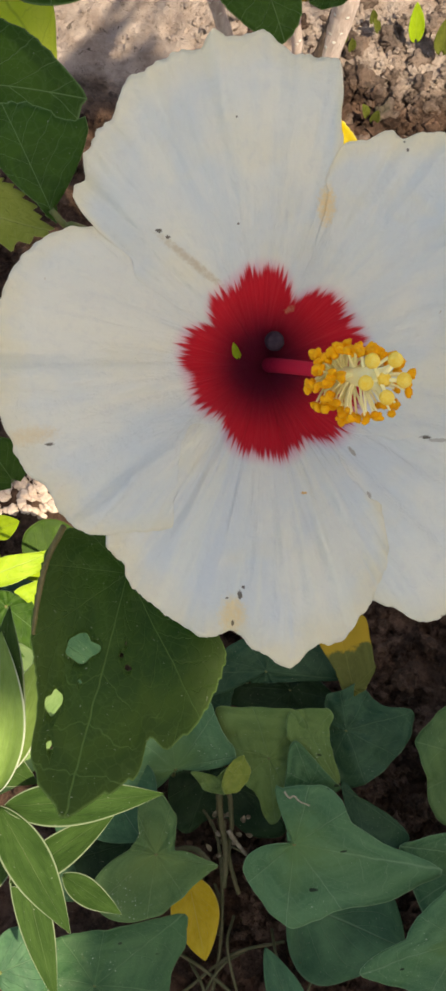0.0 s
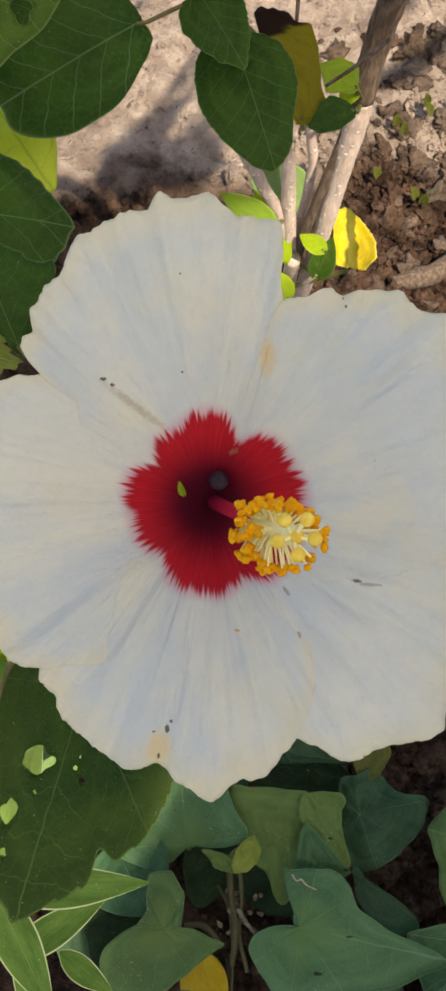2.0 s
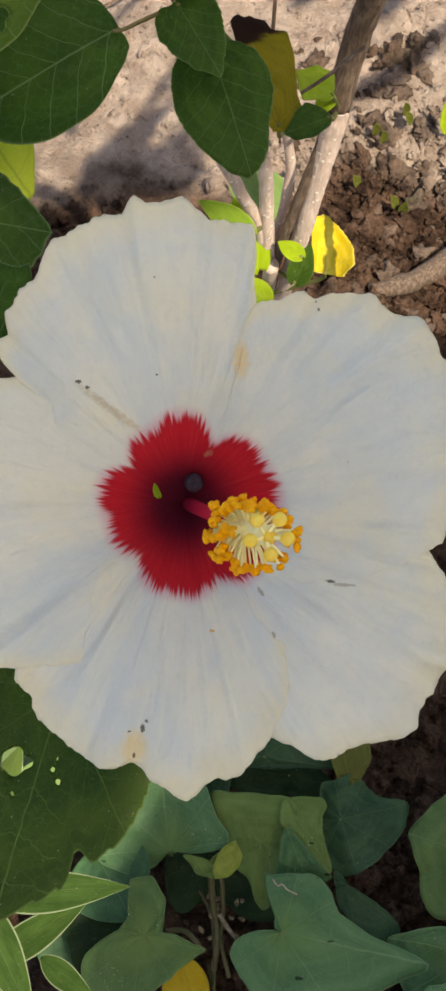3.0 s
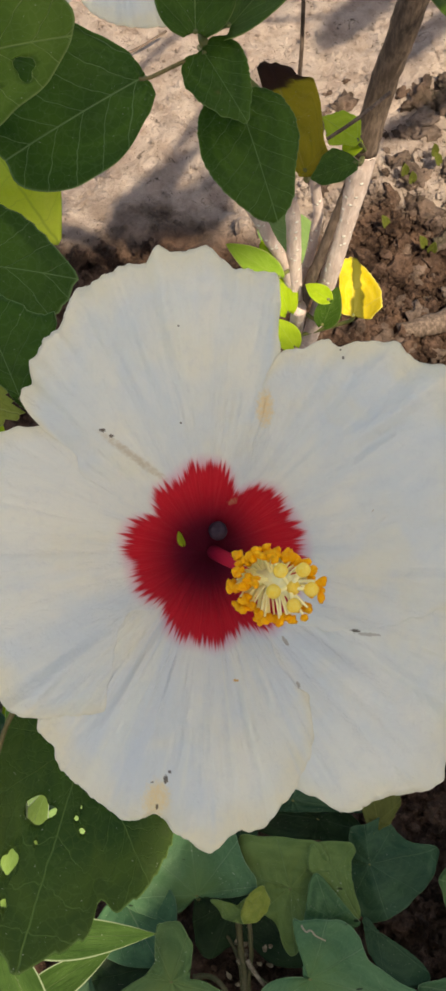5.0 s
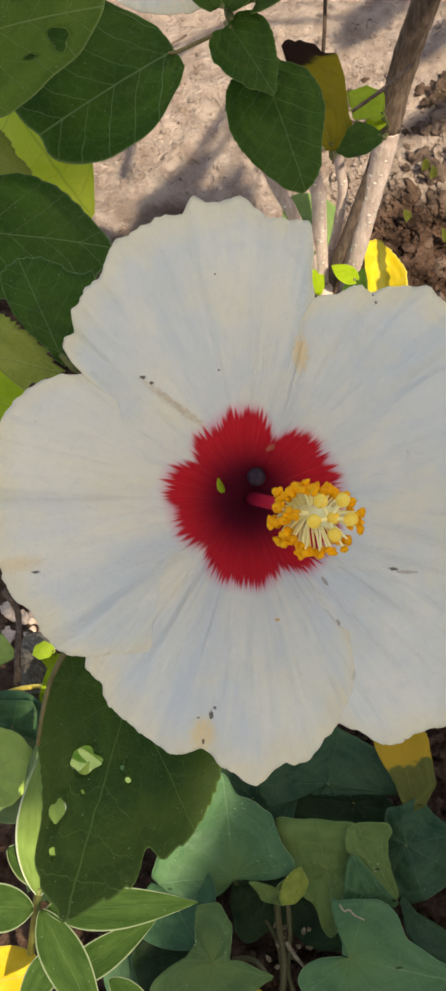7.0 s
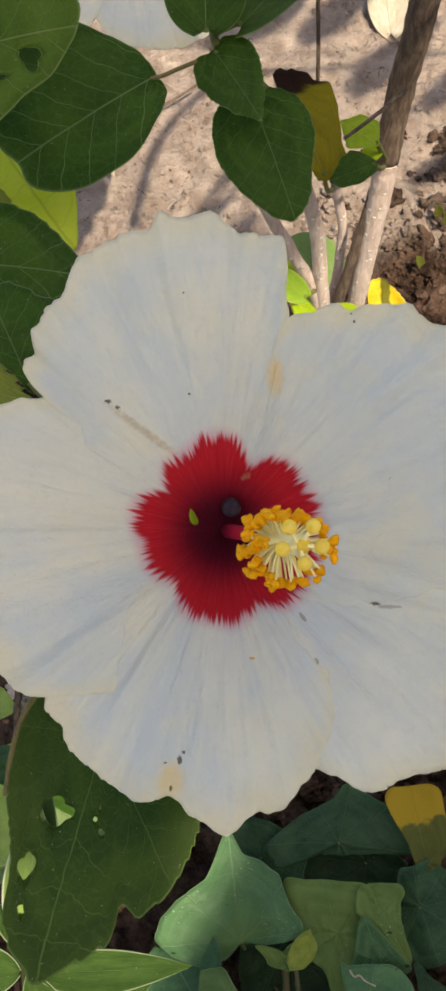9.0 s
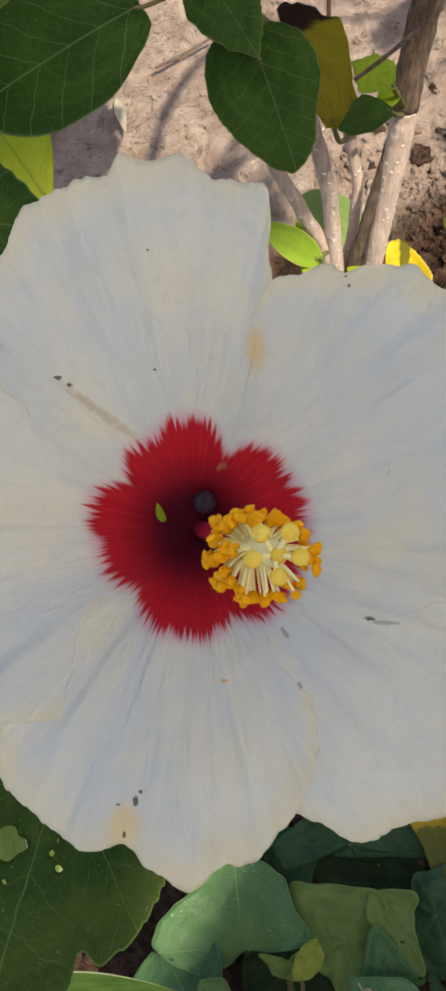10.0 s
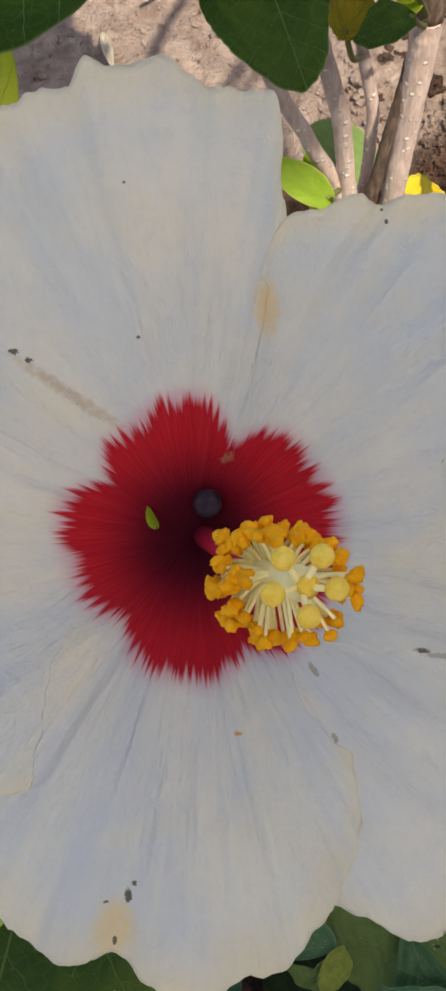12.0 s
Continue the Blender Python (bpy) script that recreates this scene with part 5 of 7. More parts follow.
leaf(SHRUB, (-0.1205, 0.1864, 0.6000), (-0.0903, 0.1726, 0.5952), 0.0285, OLIVE_FAN, "shaped", up=(0, -0.35, 1), rim=(0.0060, 0.0065, 0.0072, 0.0082, 0.0097, 0.0122, 0.0116, 0.0111, 0.0107, 0.0106, 0.0106, 0.0108, 0.0113, 0.0120, 0.0130, 0.0144, 0.0151, 0.0162, 0.0178, 0.0190, 0.0203, 0.0218, 0.0238, 0.0295, 0.0335, 0.0329, 0.0329, 0.0298, 0.0268, 0.0248, 0.0213, 0.0189, 0.0172, 0.0160, 0.0153, 0.0148, 0.0122, 0.0097, 0.0082, 0.0072, 0.0065, 0.0060, 0.0057, 0.0055, 0.0054, 0.0054, 0.0055, 0.0057), stalk=((-0.1688, 0.2662, 0.5000), (-0.2853, 0.5237, 0.2000), (-0.3591, 0.6873, 0.0000),), teeth=0.08, tooth_count=60, label="olive toothed leaf")
leaf(SHRUB, (-0.1267, 0.1401, 0.6060), (-0.0562, 0.1321, 0.6032), 0.0533, LEAF_FAN, "shaped", up=(0, -0.35, 1), rim=(0.0043, 0.0043, 0.0045, 0.0047, 0.0050, 0.0055, 0.0062, 0.0072, 0.0089, 0.0118, 0.0162, 0.0167, 0.0175, 0.0187, 0.0205, 0.0228, 0.0252, 0.0287, 0.0343, 0.0426, 0.0478, 0.0535, 0.0593, 0.0647, 0.0710, 0.0698, 0.0664, 0.0603, 0.0518, 0.0447, 0.0383, 0.0340, 0.0281, 0.0235, 0.0205, 0.0184, 0.0147, 0.0123, 0.0108, 0.0097, 0.0083, 0.0068, 0.0059, 0.0053, 0.0049, 0.0046, 0.0044, 0.0043), stalk=((-0.1713, 0.2192, 0.5000), (-0.2826, 0.4458, 0.2000), (-0.3496, 0.5916, 0.0000),), cup=0.08, teeth=0.04, label="dark green toothed leaf")
leaf(SHRUB, (-0.0681, 0.0532, 0.6520), (-0.0828, 0.0852, 0.6632), 0.0337, LEAF_FAN, "shaped", up=(0, -0.35, 1), rim=(0.0047, 0.0036, 0.0030, 0.0027, 0.0025, 0.0024, 0.0023, 0.0023, 0.0024, 0.0027, 0.0032, 0.0042, 0.0069, 0.0234, 0.0360, 0.0371, 0.0355, 0.0314, 0.0289, 0.0299, 0.0101, 0.0027, 0.0023, 0.0021, 0.0021, 0.0021, 0.0022, 0.0025, 0.0029, 0.0038), stalk=((-0.0628, 0.0491, 0.6480), (-0.0568, 0.0528, 0.6400), (-0.0086, 0.0950, 0.5300), (0.0250, 0.1500, 0.3800), (0.0610, 0.3000, 0.2400),), cup=0.10, teeth=0.06, tooth_count=44, label="dark green toothed leaf with pale edge")
leaf(SHRUB, (-0.0953, 0.0582, 0.6440), (-0.0676, 0.0510, 0.6415), 0.0248, OLIVE_FAN, "shaped", up=(0, -0.35, 1), rim=(0.0032, 0.0035, 0.0038, 0.0042, 0.0049, 0.0059, 0.0077, 0.0112, 0.0144, 0.0140, 0.0139, 0.0140, 0.0143, 0.0150, 0.0152, 0.0150, 0.0151, 0.0154, 0.0163, 0.0178, 0.0188, 0.0202, 0.0219, 0.0246, 0.0288, 0.0241, 0.0213, 0.0196, 0.0185, 0.0075, 0.0070, 0.0067, 0.0066, 0.0065, 0.0066, 0.0068, 0.0071, 0.0061, 0.0050, 0.0043, 0.0038, 0.0035, 0.0033, 0.0031, 0.0030, 0.0030, 0.0030, 0.0031), stalk=((-0.1471, 0.1495, 0.5000), (-0.2693, 0.4055, 0.2000), (-0.3475, 0.5704, 0.0000),), teeth=0.20, tooth_count=36, label="olive toothed leaf")
leaf(SHRUB, (-0.1016, 0.0748, 0.6250), (-0.0868, 0.0747, 0.6250), 0.0222, LIME_FAN, "shaped", up=(0, -0.35, 1), rim=(0.0015, 0.0015, 0.0015, 0.0015, 0.0015, 0.0015, 0.0015, 0.0015, 0.0015, 0.0016, 0.0081, 0.0098, 0.0098, 0.0099, 0.0103, 0.0108, 0.0116, 0.0128, 0.0131, 0.0133, 0.0137, 0.0140, 0.0139, 0.0141, 0.0145, 0.0145, 0.0139, 0.0135, 0.0130, 0.0123, 0.0118, 0.0116, 0.0116, 0.0117, 0.0121, 0.0026, 0.0015, 0.0015, 0.0015, 0.0015, 0.0015, 0.0015, 0.0015, 0.0015, 0.0015, 0.0015, 0.0015, 0.0015), stalk=((-0.1695, 0.2009, 0.4000), (-0.2677, 0.3887, 0.2000), (-0.3468, 0.5633, 0.0000),), label="yellow-green leaf with sunlight in its colour")
leaf(SHRUB, (0.0861, 0.2648, 0.3560), (0.0860, 0.2980, 0.3677), 0.0254, CURL_FAN, "shaped", up=(0, -0.35, 1), rim=(0.0015, 0.0015, 0.0015, 0.0015, 0.0015, 0.0015, 0.0015, 0.0015, 0.0015, 0.0015, 0.0017, 0.0023, 0.0036, 0.0094, 0.0098, 0.0102, 0.0107, 0.0116, 0.0128, 0.0146, 0.0174, 0.0220, 0.0317, 0.0339, 0.0354, 0.0318, 0.0286, 0.0261, 0.0243, 0.0231, 0.0214, 0.0194, 0.0180, 0.0170, 0.0161, 0.0136, 0.0120, 0.0109, 0.0101, 0.0043, 0.0025, 0.0018, 0.0015, 0.0015, 0.0015, 0.0015, 0.0015, 0.0015), stalk=((0.0840, 0.2695, 0.3400), (0.0573, 0.2825, 0.3000),), cup=0.5, wave=0.2, teeth=0.05, label="curled bright yellow dying leaf")
leaf(SHRUB, (-0.0455, -0.0499, 0.5850), (-0.0695, -0.1279, 0.5577), 0.0694, LEAF_EATEN, "shaped", up=(0, -0.35, 1), rim=(0.0141, 0.0141, 0.0141, 0.0138, 0.0135, 0.0134, 0.0134, 0.0134, 0.0136, 0.0138, 0.0141, 0.0145, 0.0150, 0.0157, 0.0166, 0.0176, 0.0190, 0.0206, 0.0223, 0.0234, 0.0249, 0.0267, 0.0291, 0.0321, 0.0360, 0.0408, 0.0451, 0.0469, 0.0489, 0.0512, 0.0534, 0.0558, 0.0582, 0.0602, 0.0619, 0.0563, 0.0683, 0.0719, 0.0754, 0.0809, 0.0860, 0.0812, 0.0760, 0.0698, 0.0571, 0.0509, 0.0466, 0.0440, 0.0419, 0.0398, 0.0380, 0.0365, 0.0348, 0.0335, 0.0324, 0.0316, 0.0306, 0.0299, 0.0295, 0.0292, 0.0289, 0.0282, 0.0277, 0.0273, 0.0272, 0.0258, 0.0244, 0.0233, 0.0224, 0.0209, 0.0193, 0.0180, 0.0170, 0.0162, 0.0156, 0.0150, 0.0146, 0.0144, 0.0142, 0.0141), holes=((0.0088, 0.0286, 0.0050, 0.0041), (0.0133, 0.0487, 0.0027, 0.0045), (0.0108, 0.0628, 0.0016, 0.0016), (0.0063, 0.0397, 0.0009, 0.0009), (-0.0084, 0.0311, 0.0014, 0.0009), (-0.0050, 0.0276, 0.0009, 0.0009), (-0.0057, 0.0233, 0.0007, 0.0007),), stalk=((-0.0407, -0.0366, 0.5750), (-0.0035, 0.0231, 0.5200), (0.0300, 0.1400, 0.3500), (0.0615, 0.3050, 0.2200),), cup=0.04, wave=0.05, teeth=0.03, nr=48, na=288, label="dark green leaf eaten full of holes")
part("petiole", tube([(-0.0667, -0.0372, 0.6000), (-0.0722, -0.0485, 0.6000), (-0.0756, -0.0608, 0.5970), (-0.0778, -0.0716, 0.5900)], 0.0011, 0.0007, 12, 10), PETIOLE, SHRUB)
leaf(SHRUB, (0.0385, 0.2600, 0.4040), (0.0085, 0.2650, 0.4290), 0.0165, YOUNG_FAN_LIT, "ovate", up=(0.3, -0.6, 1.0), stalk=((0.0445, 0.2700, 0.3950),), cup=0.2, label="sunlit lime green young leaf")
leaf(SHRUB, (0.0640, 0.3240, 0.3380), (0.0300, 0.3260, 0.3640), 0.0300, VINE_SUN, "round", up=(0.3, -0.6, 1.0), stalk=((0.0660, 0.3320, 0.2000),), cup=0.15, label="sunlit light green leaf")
leaf(SHRUB, (0.0468, 0.2636, 0.3600), (0.0318, 0.2894, 0.4000), 0.0185, LEAF_YOUNG, "round", stalk=((0.0436, 0.2822, 0.3600),), stalk_r=0.0006, cup=0.2, label="sunlit lime green young leaf")
leaf(SHRUB, (0.0688, 0.2573, 0.3850), (0.0555, 0.2676, 0.3850), 0.0110, LEAF_YOUNG, "ovate", stalk=((0.0584, 0.2792, 0.3650),), cup=0.3, label="small bright green leaf")
leaf(SHRUB, (0.0679, 0.2583, 0.3550), (0.0757, 0.2722, 0.3750), 0.0150, LEAF, "ovate", stalk=((0.0563, 0.2769, 0.3400),), cup=0.3, label="small shaded green leaf")
leaf(SHRUB, (0.0526, 0.2572, 0.3300), (0.0406, 0.2711, 0.3400), 0.0154, LEAF_YOUNG, "ovate", stalk=((0.0539, 0.2799, 0.3200),), stalk_r=0.0006, cup=0.3, label="small bright green leaf")
# unseen shrub foliage, added above and beyond to throw dappled shade on the soil
leaf(SHRUB, (0.2010, 0.1213, 0.9618), (0.2335, 0.1718, 0.9568), 0.0300, LEAF, "ovate", stalk=((0.1962, 0.1137, 0.9518), (0.2886, 0.3240, 0.9150)))
leaf(SHRUB, (0.2025, 0.1457, 0.9552), (0.2478, 0.1923, 0.9502), 0.0293, LEAF, "ovate", stalk=((0.1957, 0.1387, 0.9452), (0.2926, 0.3307, 0.9150)))
leaf(SHRUB, (0.2239, 0.1517, 0.9698), (0.2646, 0.2086, 0.9648), 0.0280, LEAF, "ovate", stalk=((0.2177, 0.1431, 0.9598), (0.3021, 0.3340, 0.9150)))
leaf(SHRUB, (0.2419, 0.1703, 0.9577), (0.2714, 0.2282, 0.9527), 0.0227, LEAF, "ovate", stalk=((0.2375, 0.1616, 0.9477), (0.3083, 0.3398, 0.9150)))
leaf(SHRUB, (0.2106, 0.1490, 0.9533), (0.2694, 0.1609, 0.9483), 0.0330, LEAF, "ovate", stalk=((0.2017, 0.1472, 0.9433), (0.3000, 0.3265, 0.9150)))
leaf(SHRUB, (0.2454, 0.1525, 0.9701), (0.2961, 0.1739, 0.9651), 0.0275, LEAF, "ovate", stalk=((0.2378, 0.1492, 0.9601), (0.3154, 0.3289, 0.9150)))
leaf(SHRUB, (0.2679, 0.1338, 0.9959), (0.3276, 0.1398, 0.9909), 0.0300, LEAF, "ovate", stalk=((0.2590, 0.1329, 0.9859), (0.3289, 0.3210, 0.9150)))
leaf(SHRUB, (0.3038, 0.1332, 0.9900), (0.3159, 0.1766, 0.9850), 0.0225, LEAF, "ovate", stalk=((0.3020, 0.1267, 0.9800), (0.3349, 0.3265, 0.9150)))
leaf(SHRUB, (0.2566, 0.1154, 0.9883), (0.3139, 0.1331, 0.9833), 0.0240, LEAF, "ovate", stalk=((0.2480, 0.1127, 0.9783), (0.3226, 0.3173, 0.9150)))
leaf(SHRUB, (0.2328, 0.1360, 0.9611), (0.2778, 0.1360, 0.9561), 0.0270, LEAF, "ovate", stalk=((0.2260, 0.1360, 0.9511), (0.3076, 0.3208, 0.9150)))
leaf(SHRUB, (0.2880, 0.1683, 0.9768), (0.3096, 0.2020, 0.9718), 0.0160, LEAF, "ovate", stalk=((0.2847, 0.1633, 0.9668), (0.3294, 0.3355, 0.9150)))
leaf(SHRUB, (0.3573, 0.4232, 0.9638), (0.4410, 0.5093, 0.9588), 0.0360, LEAF, "ovate", stalk=((0.3448, 0.4103, 0.9538), (0.3796, 0.4199, 0.9150)))
leaf(SHRUB, (0.2549, 0.4298, 0.9586), (0.3602, 0.4874, 0.9536), 0.0600, LEAF, "ovate", stalk=((0.2391, 0.4212, 0.9486), (0.3338, 0.4176, 0.9150)))
leaf(SHRUB, (0.3998, 0.3571, 0.9553), (0.4834, 0.4432, 0.9503), 0.0360, LEAF, "ovate", stalk=((0.3872, 0.3442, 0.9453), (0.4008, 0.4000, 0.9150)))
leaf(SHRUB, (0.4669, 0.3264, 0.9607), (0.5395, 0.4090, 0.9557), 0.0242, LEAF, "ovate", stalk=((0.4560, 0.3140, 0.9507), (0.4316, 0.3903, 0.9150)))
leaf(SHRUB, (0.5091, 0.2558, 0.9964), (0.5787, 0.3275, 0.9914), 0.0200, LEAF, "ovate", stalk=((0.4986, 0.2450, 0.9864), (0.4520, 0.3675, 0.9150)))
leaf(SHRUB, (0.4668, 0.2281, 0.9914), (0.5280, 0.2796, 0.9864), 0.0200, LEAF, "ovate", stalk=((0.4577, 0.2203, 0.9814), (0.4287, 0.3562, 0.9150)))
part("bough", tube([(0.115, 0.30, 0.72), (0.17, 0.36, 0.82), (0.26, 0.40, 0.90), (0.38, 0.40, 0.92), (0.52, 0.42, 0.92)], 0.0050, 0.0022, 12, 10, 0.15, 12), BARK, SHRUB, "unseen brown bough, added to hold the shade leaves")
# ---------------- a second blossom, half hidden behind the leaves ----------------
SECOND = copy_thing(FLOWER, Matrix.Translation((-0.0513, 0.4293, 0.5346)) @ FLOWER_M.to_3x3().to_4x4() @ pose(0, 0, 0, 8, -6, 109) @ Matrix.Scale(1.06, 4))
tagged(SECOND, "white hibiscus blossom half hidden behind leaves", "flower")
# ---------------- sweet potato vine on the soil ----------------
VINE = thing("sweet_potato_vine", (0, 0, 0), "sweet potato vine with blue-green arrow-shaped leaves on soil", "vine")
leaf(VINE, (0.0711, -0.0934, 0.1150), (0.1649, -0.1126, 0.1083), 0.0960, VINE_LIGHT, "shaped", up=(0, -0.35, 1), rim=(0.0047, 0.0049, 0.0053, 0.0058, 0.0065, 0.0075, 0.0092, 0.0121, 0.0380, 0.0372, 0.0370, 0.0375, 0.0382, 0.0397, 0.0420, 0.0427, 0.0426, 0.0424, 0.0408, 0.0400, 0.0405, 0.0453, 0.0524, 0.0649, 0.1000, 0.0893, 0.0802, 0.0711, 0.0616, 0.0540, 0.0509, 0.0500, 0.0499, 0.0511, 0.0536, 0.0543, 0.0509, 0.0486, 0.0449, 0.0424, 0.0408, 0.0397, 0.0384, 0.0378, 0.0346, 0.0307, 0.0217, 0.0084), stalk=((0.0738, -0.0879, 0.0500), (0.0746, -0.0868, 0.0000),), cup=0.05, droop=0.06, wave=0.10, stalk_r=0.0013, pleat=0.028)
leaf(VINE, (-0.0196, -0.0957, 0.1180), (0.0207, -0.1053, 0.1146), 0.0849, VINE_HEART_PALE, "shaped", up=(0, -0.35, 1), rim=(0.0172, 0.0165, 0.0161, 0.0160, 0.0162, 0.0172, 0.0209, 0.0282, 0.0363, 0.0372, 0.0378, 0.0385, 0.0344, 0.0307, 0.0281, 0.0223, 0.0188, 0.0165, 0.0146, 0.0134, 0.0125, 0.0133, 0.0200, 0.0280, 0.0415, 0.0381, 0.0358, 0.0339, 0.0325, 0.0317, 0.0315, 0.0320, 0.0338, 0.0363, 0.0377, 0.0392, 0.0415, 0.0450, 0.0476, 0.0491, 0.0500, 0.0500, 0.0472, 0.0441, 0.0391, 0.0313, 0.0240, 0.0196), stalk=((-0.0076, -0.0925, 0.0500), (0.0048, -0.0924, 0.0000),), cup=0.10, droop=0.06, wave=0.14, stalk_r=0.0013, pleat=0.028)
leaf(VINE, (-0.0035, -0.0387, 0.1000), (-0.0115, 0.0289, 0.1237), 0.0984, VINE_LIGHT, "shaped", up=(0, -0.35, 1), rim=(0.0025, 0.0025, 0.0026, 0.0028, 0.0030, 0.0033, 0.0155, 0.0198, 0.0281, 0.0311, 0.0354, 0.0420, 0.0488, 0.0567, 0.0563, 0.0551, 0.0525, 0.0507, 0.0485, 0.0473, 0.0469, 0.0474, 0.0523, 0.0619, 0.0721, 0.0570, 0.0549, 0.0530, 0.0507, 0.0494, 0.0449, 0.0420, 0.0405, 0.0401, 0.0414, 0.0414, 0.0390, 0.0223, 0.0059, 0.0051, 0.0044, 0.0037, 0.0033, 0.0030, 0.0028, 0.0026, 0.0025, 0.0025), stalk=((-0.0022, -0.0341, 0.0500), (0.0011, -0.0317, 0.0000),), cup=0.05, droop=0.05, wave=0.10, stalk_r=0.0013, pleat=0.028)
leaf(VINE, (0.0103, 0.0230, 0.0700), (0.0351, 0.0089, 0.0650), 0.0406, VINE_TEAL, "shaped", up=(0, -0.35, 1), rim=(0.0309, 0.0367, 0.0317, 0.0279, 0.0262, 0.0253, 0.0246, 0.0256, 0.0274, 0.0286, 0.0318, 0.0312, 0.0328, 0.0289, 0.0271, 0.0208, 0.0179, 0.0157, 0.0142, 0.0137, 0.0143, 0.0160, 0.0198, 0.0248), stalk=((0.0150, 0.0150, 0.0300), (0.0150, 0.0150, 0.0000)), cup=0.06, droop=0.05, wave=0.14, pleat=0.03)
leaf(VINE, (0.0638, 0.0281, 0.0900), (0.1184, 0.0209, 0.0875), 0.0651, VINE_TEAL, "shaped", up=(0, -0.35, 1), rim=(0.0422, 0.0379, 0.0349, 0.0328, 0.0310, 0.0293, 0.0283, 0.0278, 0.0278, 0.0283, 0.0295, 0.0340, 0.0401, 0.0388, 0.0383, 0.0384, 0.0388, 0.0399, 0.0419, 0.0434, 0.0440, 0.0455, 0.0477, 0.0507, 0.0551, 0.0287, 0.0202, 0.0158, 0.0132, 0.0115, 0.0103, 0.0095, 0.0090, 0.0086, 0.0084, 0.0084, 0.0084, 0.0087, 0.0090, 0.0096, 0.0105, 0.0117, 0.0135, 0.0163, 0.0459, 0.0484, 0.0521, 0.0486), stalk=((0.0580, 0.0348, 0.0400), (0.0581, 0.0389, 0.0000),), cup=0.06, droop=0.05, wave=0.10, pleat=0.028)
leaf(VINE, (0.0839, 0.0209, 0.0600), (0.1205, 0.0120, 0.0569), 0.0332, VINE_SHADE_TONE, "shaped", up=(0, -0.35, 1), rim=(0.0220, 0.0159, 0.0127, 0.0108, 0.0095, 0.0086, 0.0080, 0.0076, 0.0073, 0.0072, 0.0072, 0.0074, 0.0076, 0.0081, 0.0087, 0.0097, 0.0111, 0.0132, 0.0167, 0.0209, 0.0222, 0.0242, 0.0270, 0.0312, 0.0378, 0.0352, 0.0335, 0.0299, 0.0247, 0.0214, 0.0191, 0.0175, 0.0165, 0.0158, 0.0154, 0.0154, 0.0156, 0.0161, 0.0169, 0.0182, 0.0200, 0.0227, 0.0268, 0.0325, 0.0398, 0.0480, 0.0492, 0.0388), stalk=((0.0777, 0.0201, 0.0200), (0.0792, 0.0194, 0.0000),), cup=0.10, droop=0.05, wave=0.14, pleat=0.028)
leaf(VINE, (0.1213, 0.0100, 0.1050), (0.1122, 0.0539, 0.1204), 0.0380, HALF_FAN, "shaped", up=(0, -0.35, 1), rim=(0.0051, 0.0053, 0.0057, 0.0062, 0.0070, 0.0081, 0.0086, 0.0080, 0.0077, 0.0074, 0.0073, 0.0074, 0.0075, 0.0078, 0.0083, 0.0090, 0.0100, 0.0114, 0.0133, 0.0161, 0.0210, 0.0488, 0.0549, 0.0529, 0.0518, 0.0517, 0.0525, 0.0491, 0.0381, 0.0312, 0.0263, 0.0230, 0.0208, 0.0156, 0.0126, 0.0108, 0.0095, 0.0087, 0.0081, 0.0077, 0.0069, 0.0062, 0.0057, 0.0053, 0.0051, 0.0049, 0.0049, 0.0050), stalk=((0.1268, 0.0125, 0.0500), (0.1324, 0.0189, 0.0000),), cup=0.08, droop=0.05, wave=0.14, pleat=0.028)
leaf(VINE, (0.0602, -0.0338, 0.1000), (0.0517, -0.0048, 0.1101), 0.0571, VINE_FLAT, "shaped", up=(0, -0.35, 1), rim=(0.0354, 0.0456, 0.0296, 0.0245, 0.0239, 0.0244, 0.0238, 0.0249, 0.0285, 0.0368, 0.0490, 0.0401, 0.0355, 0.0339, 0.0347, 0.0369, 0.0341, 0.0305, 0.0272, 0.0242, 0.0223, 0.0223, 0.0245, 0.0283), stalk=((0.0580, -0.0480, 0.0500), (0.0560, -0.0560, 0.0050)), cup=0.05, droop=0.03, wave=0.16, pleat=0.03)
leaf(VINE, (0.0870, -0.0533, 0.1045), (0.0766, -0.0256, 0.1142), 0.0389, VINE_HEART, "shaped", up=(0, -0.35, 1), rim=(0.0124, 0.0124, 0.0119, 0.0123, 0.0137, 0.0167, 0.0202, 0.0184, 0.0180, 0.0189, 0.0212, 0.0263, 0.0309, 0.0216, 0.0162, 0.0138, 0.0127, 0.0126, 0.0135, 0.0155, 0.0200, 0.0169, 0.0140, 0.0127), cup=0.05, droop=0.02, wave=0.08, pleat=0.02)
leaf(VINE, (0.0890, -0.0229, 0.1110), (0.1054, -0.0519, 0.1008), 0.0374, VINE_FLAT, "shaped", up=(0, -0.35, 1), rim=(0.0210, 0.0194, 0.0192, 0.0198, 0.0218, 0.0197, 0.0138, 0.0124, 0.0121, 0.0126, 0.0151, 0.0212, 0.0376, 0.0216, 0.0148, 0.0125, 0.0116, 0.0114, 0.0121, 0.0137, 0.0168, 0.0183, 0.0205, 0.0225), cup=0.22, droop=0.05, wave=0.12, pleat=0.01)
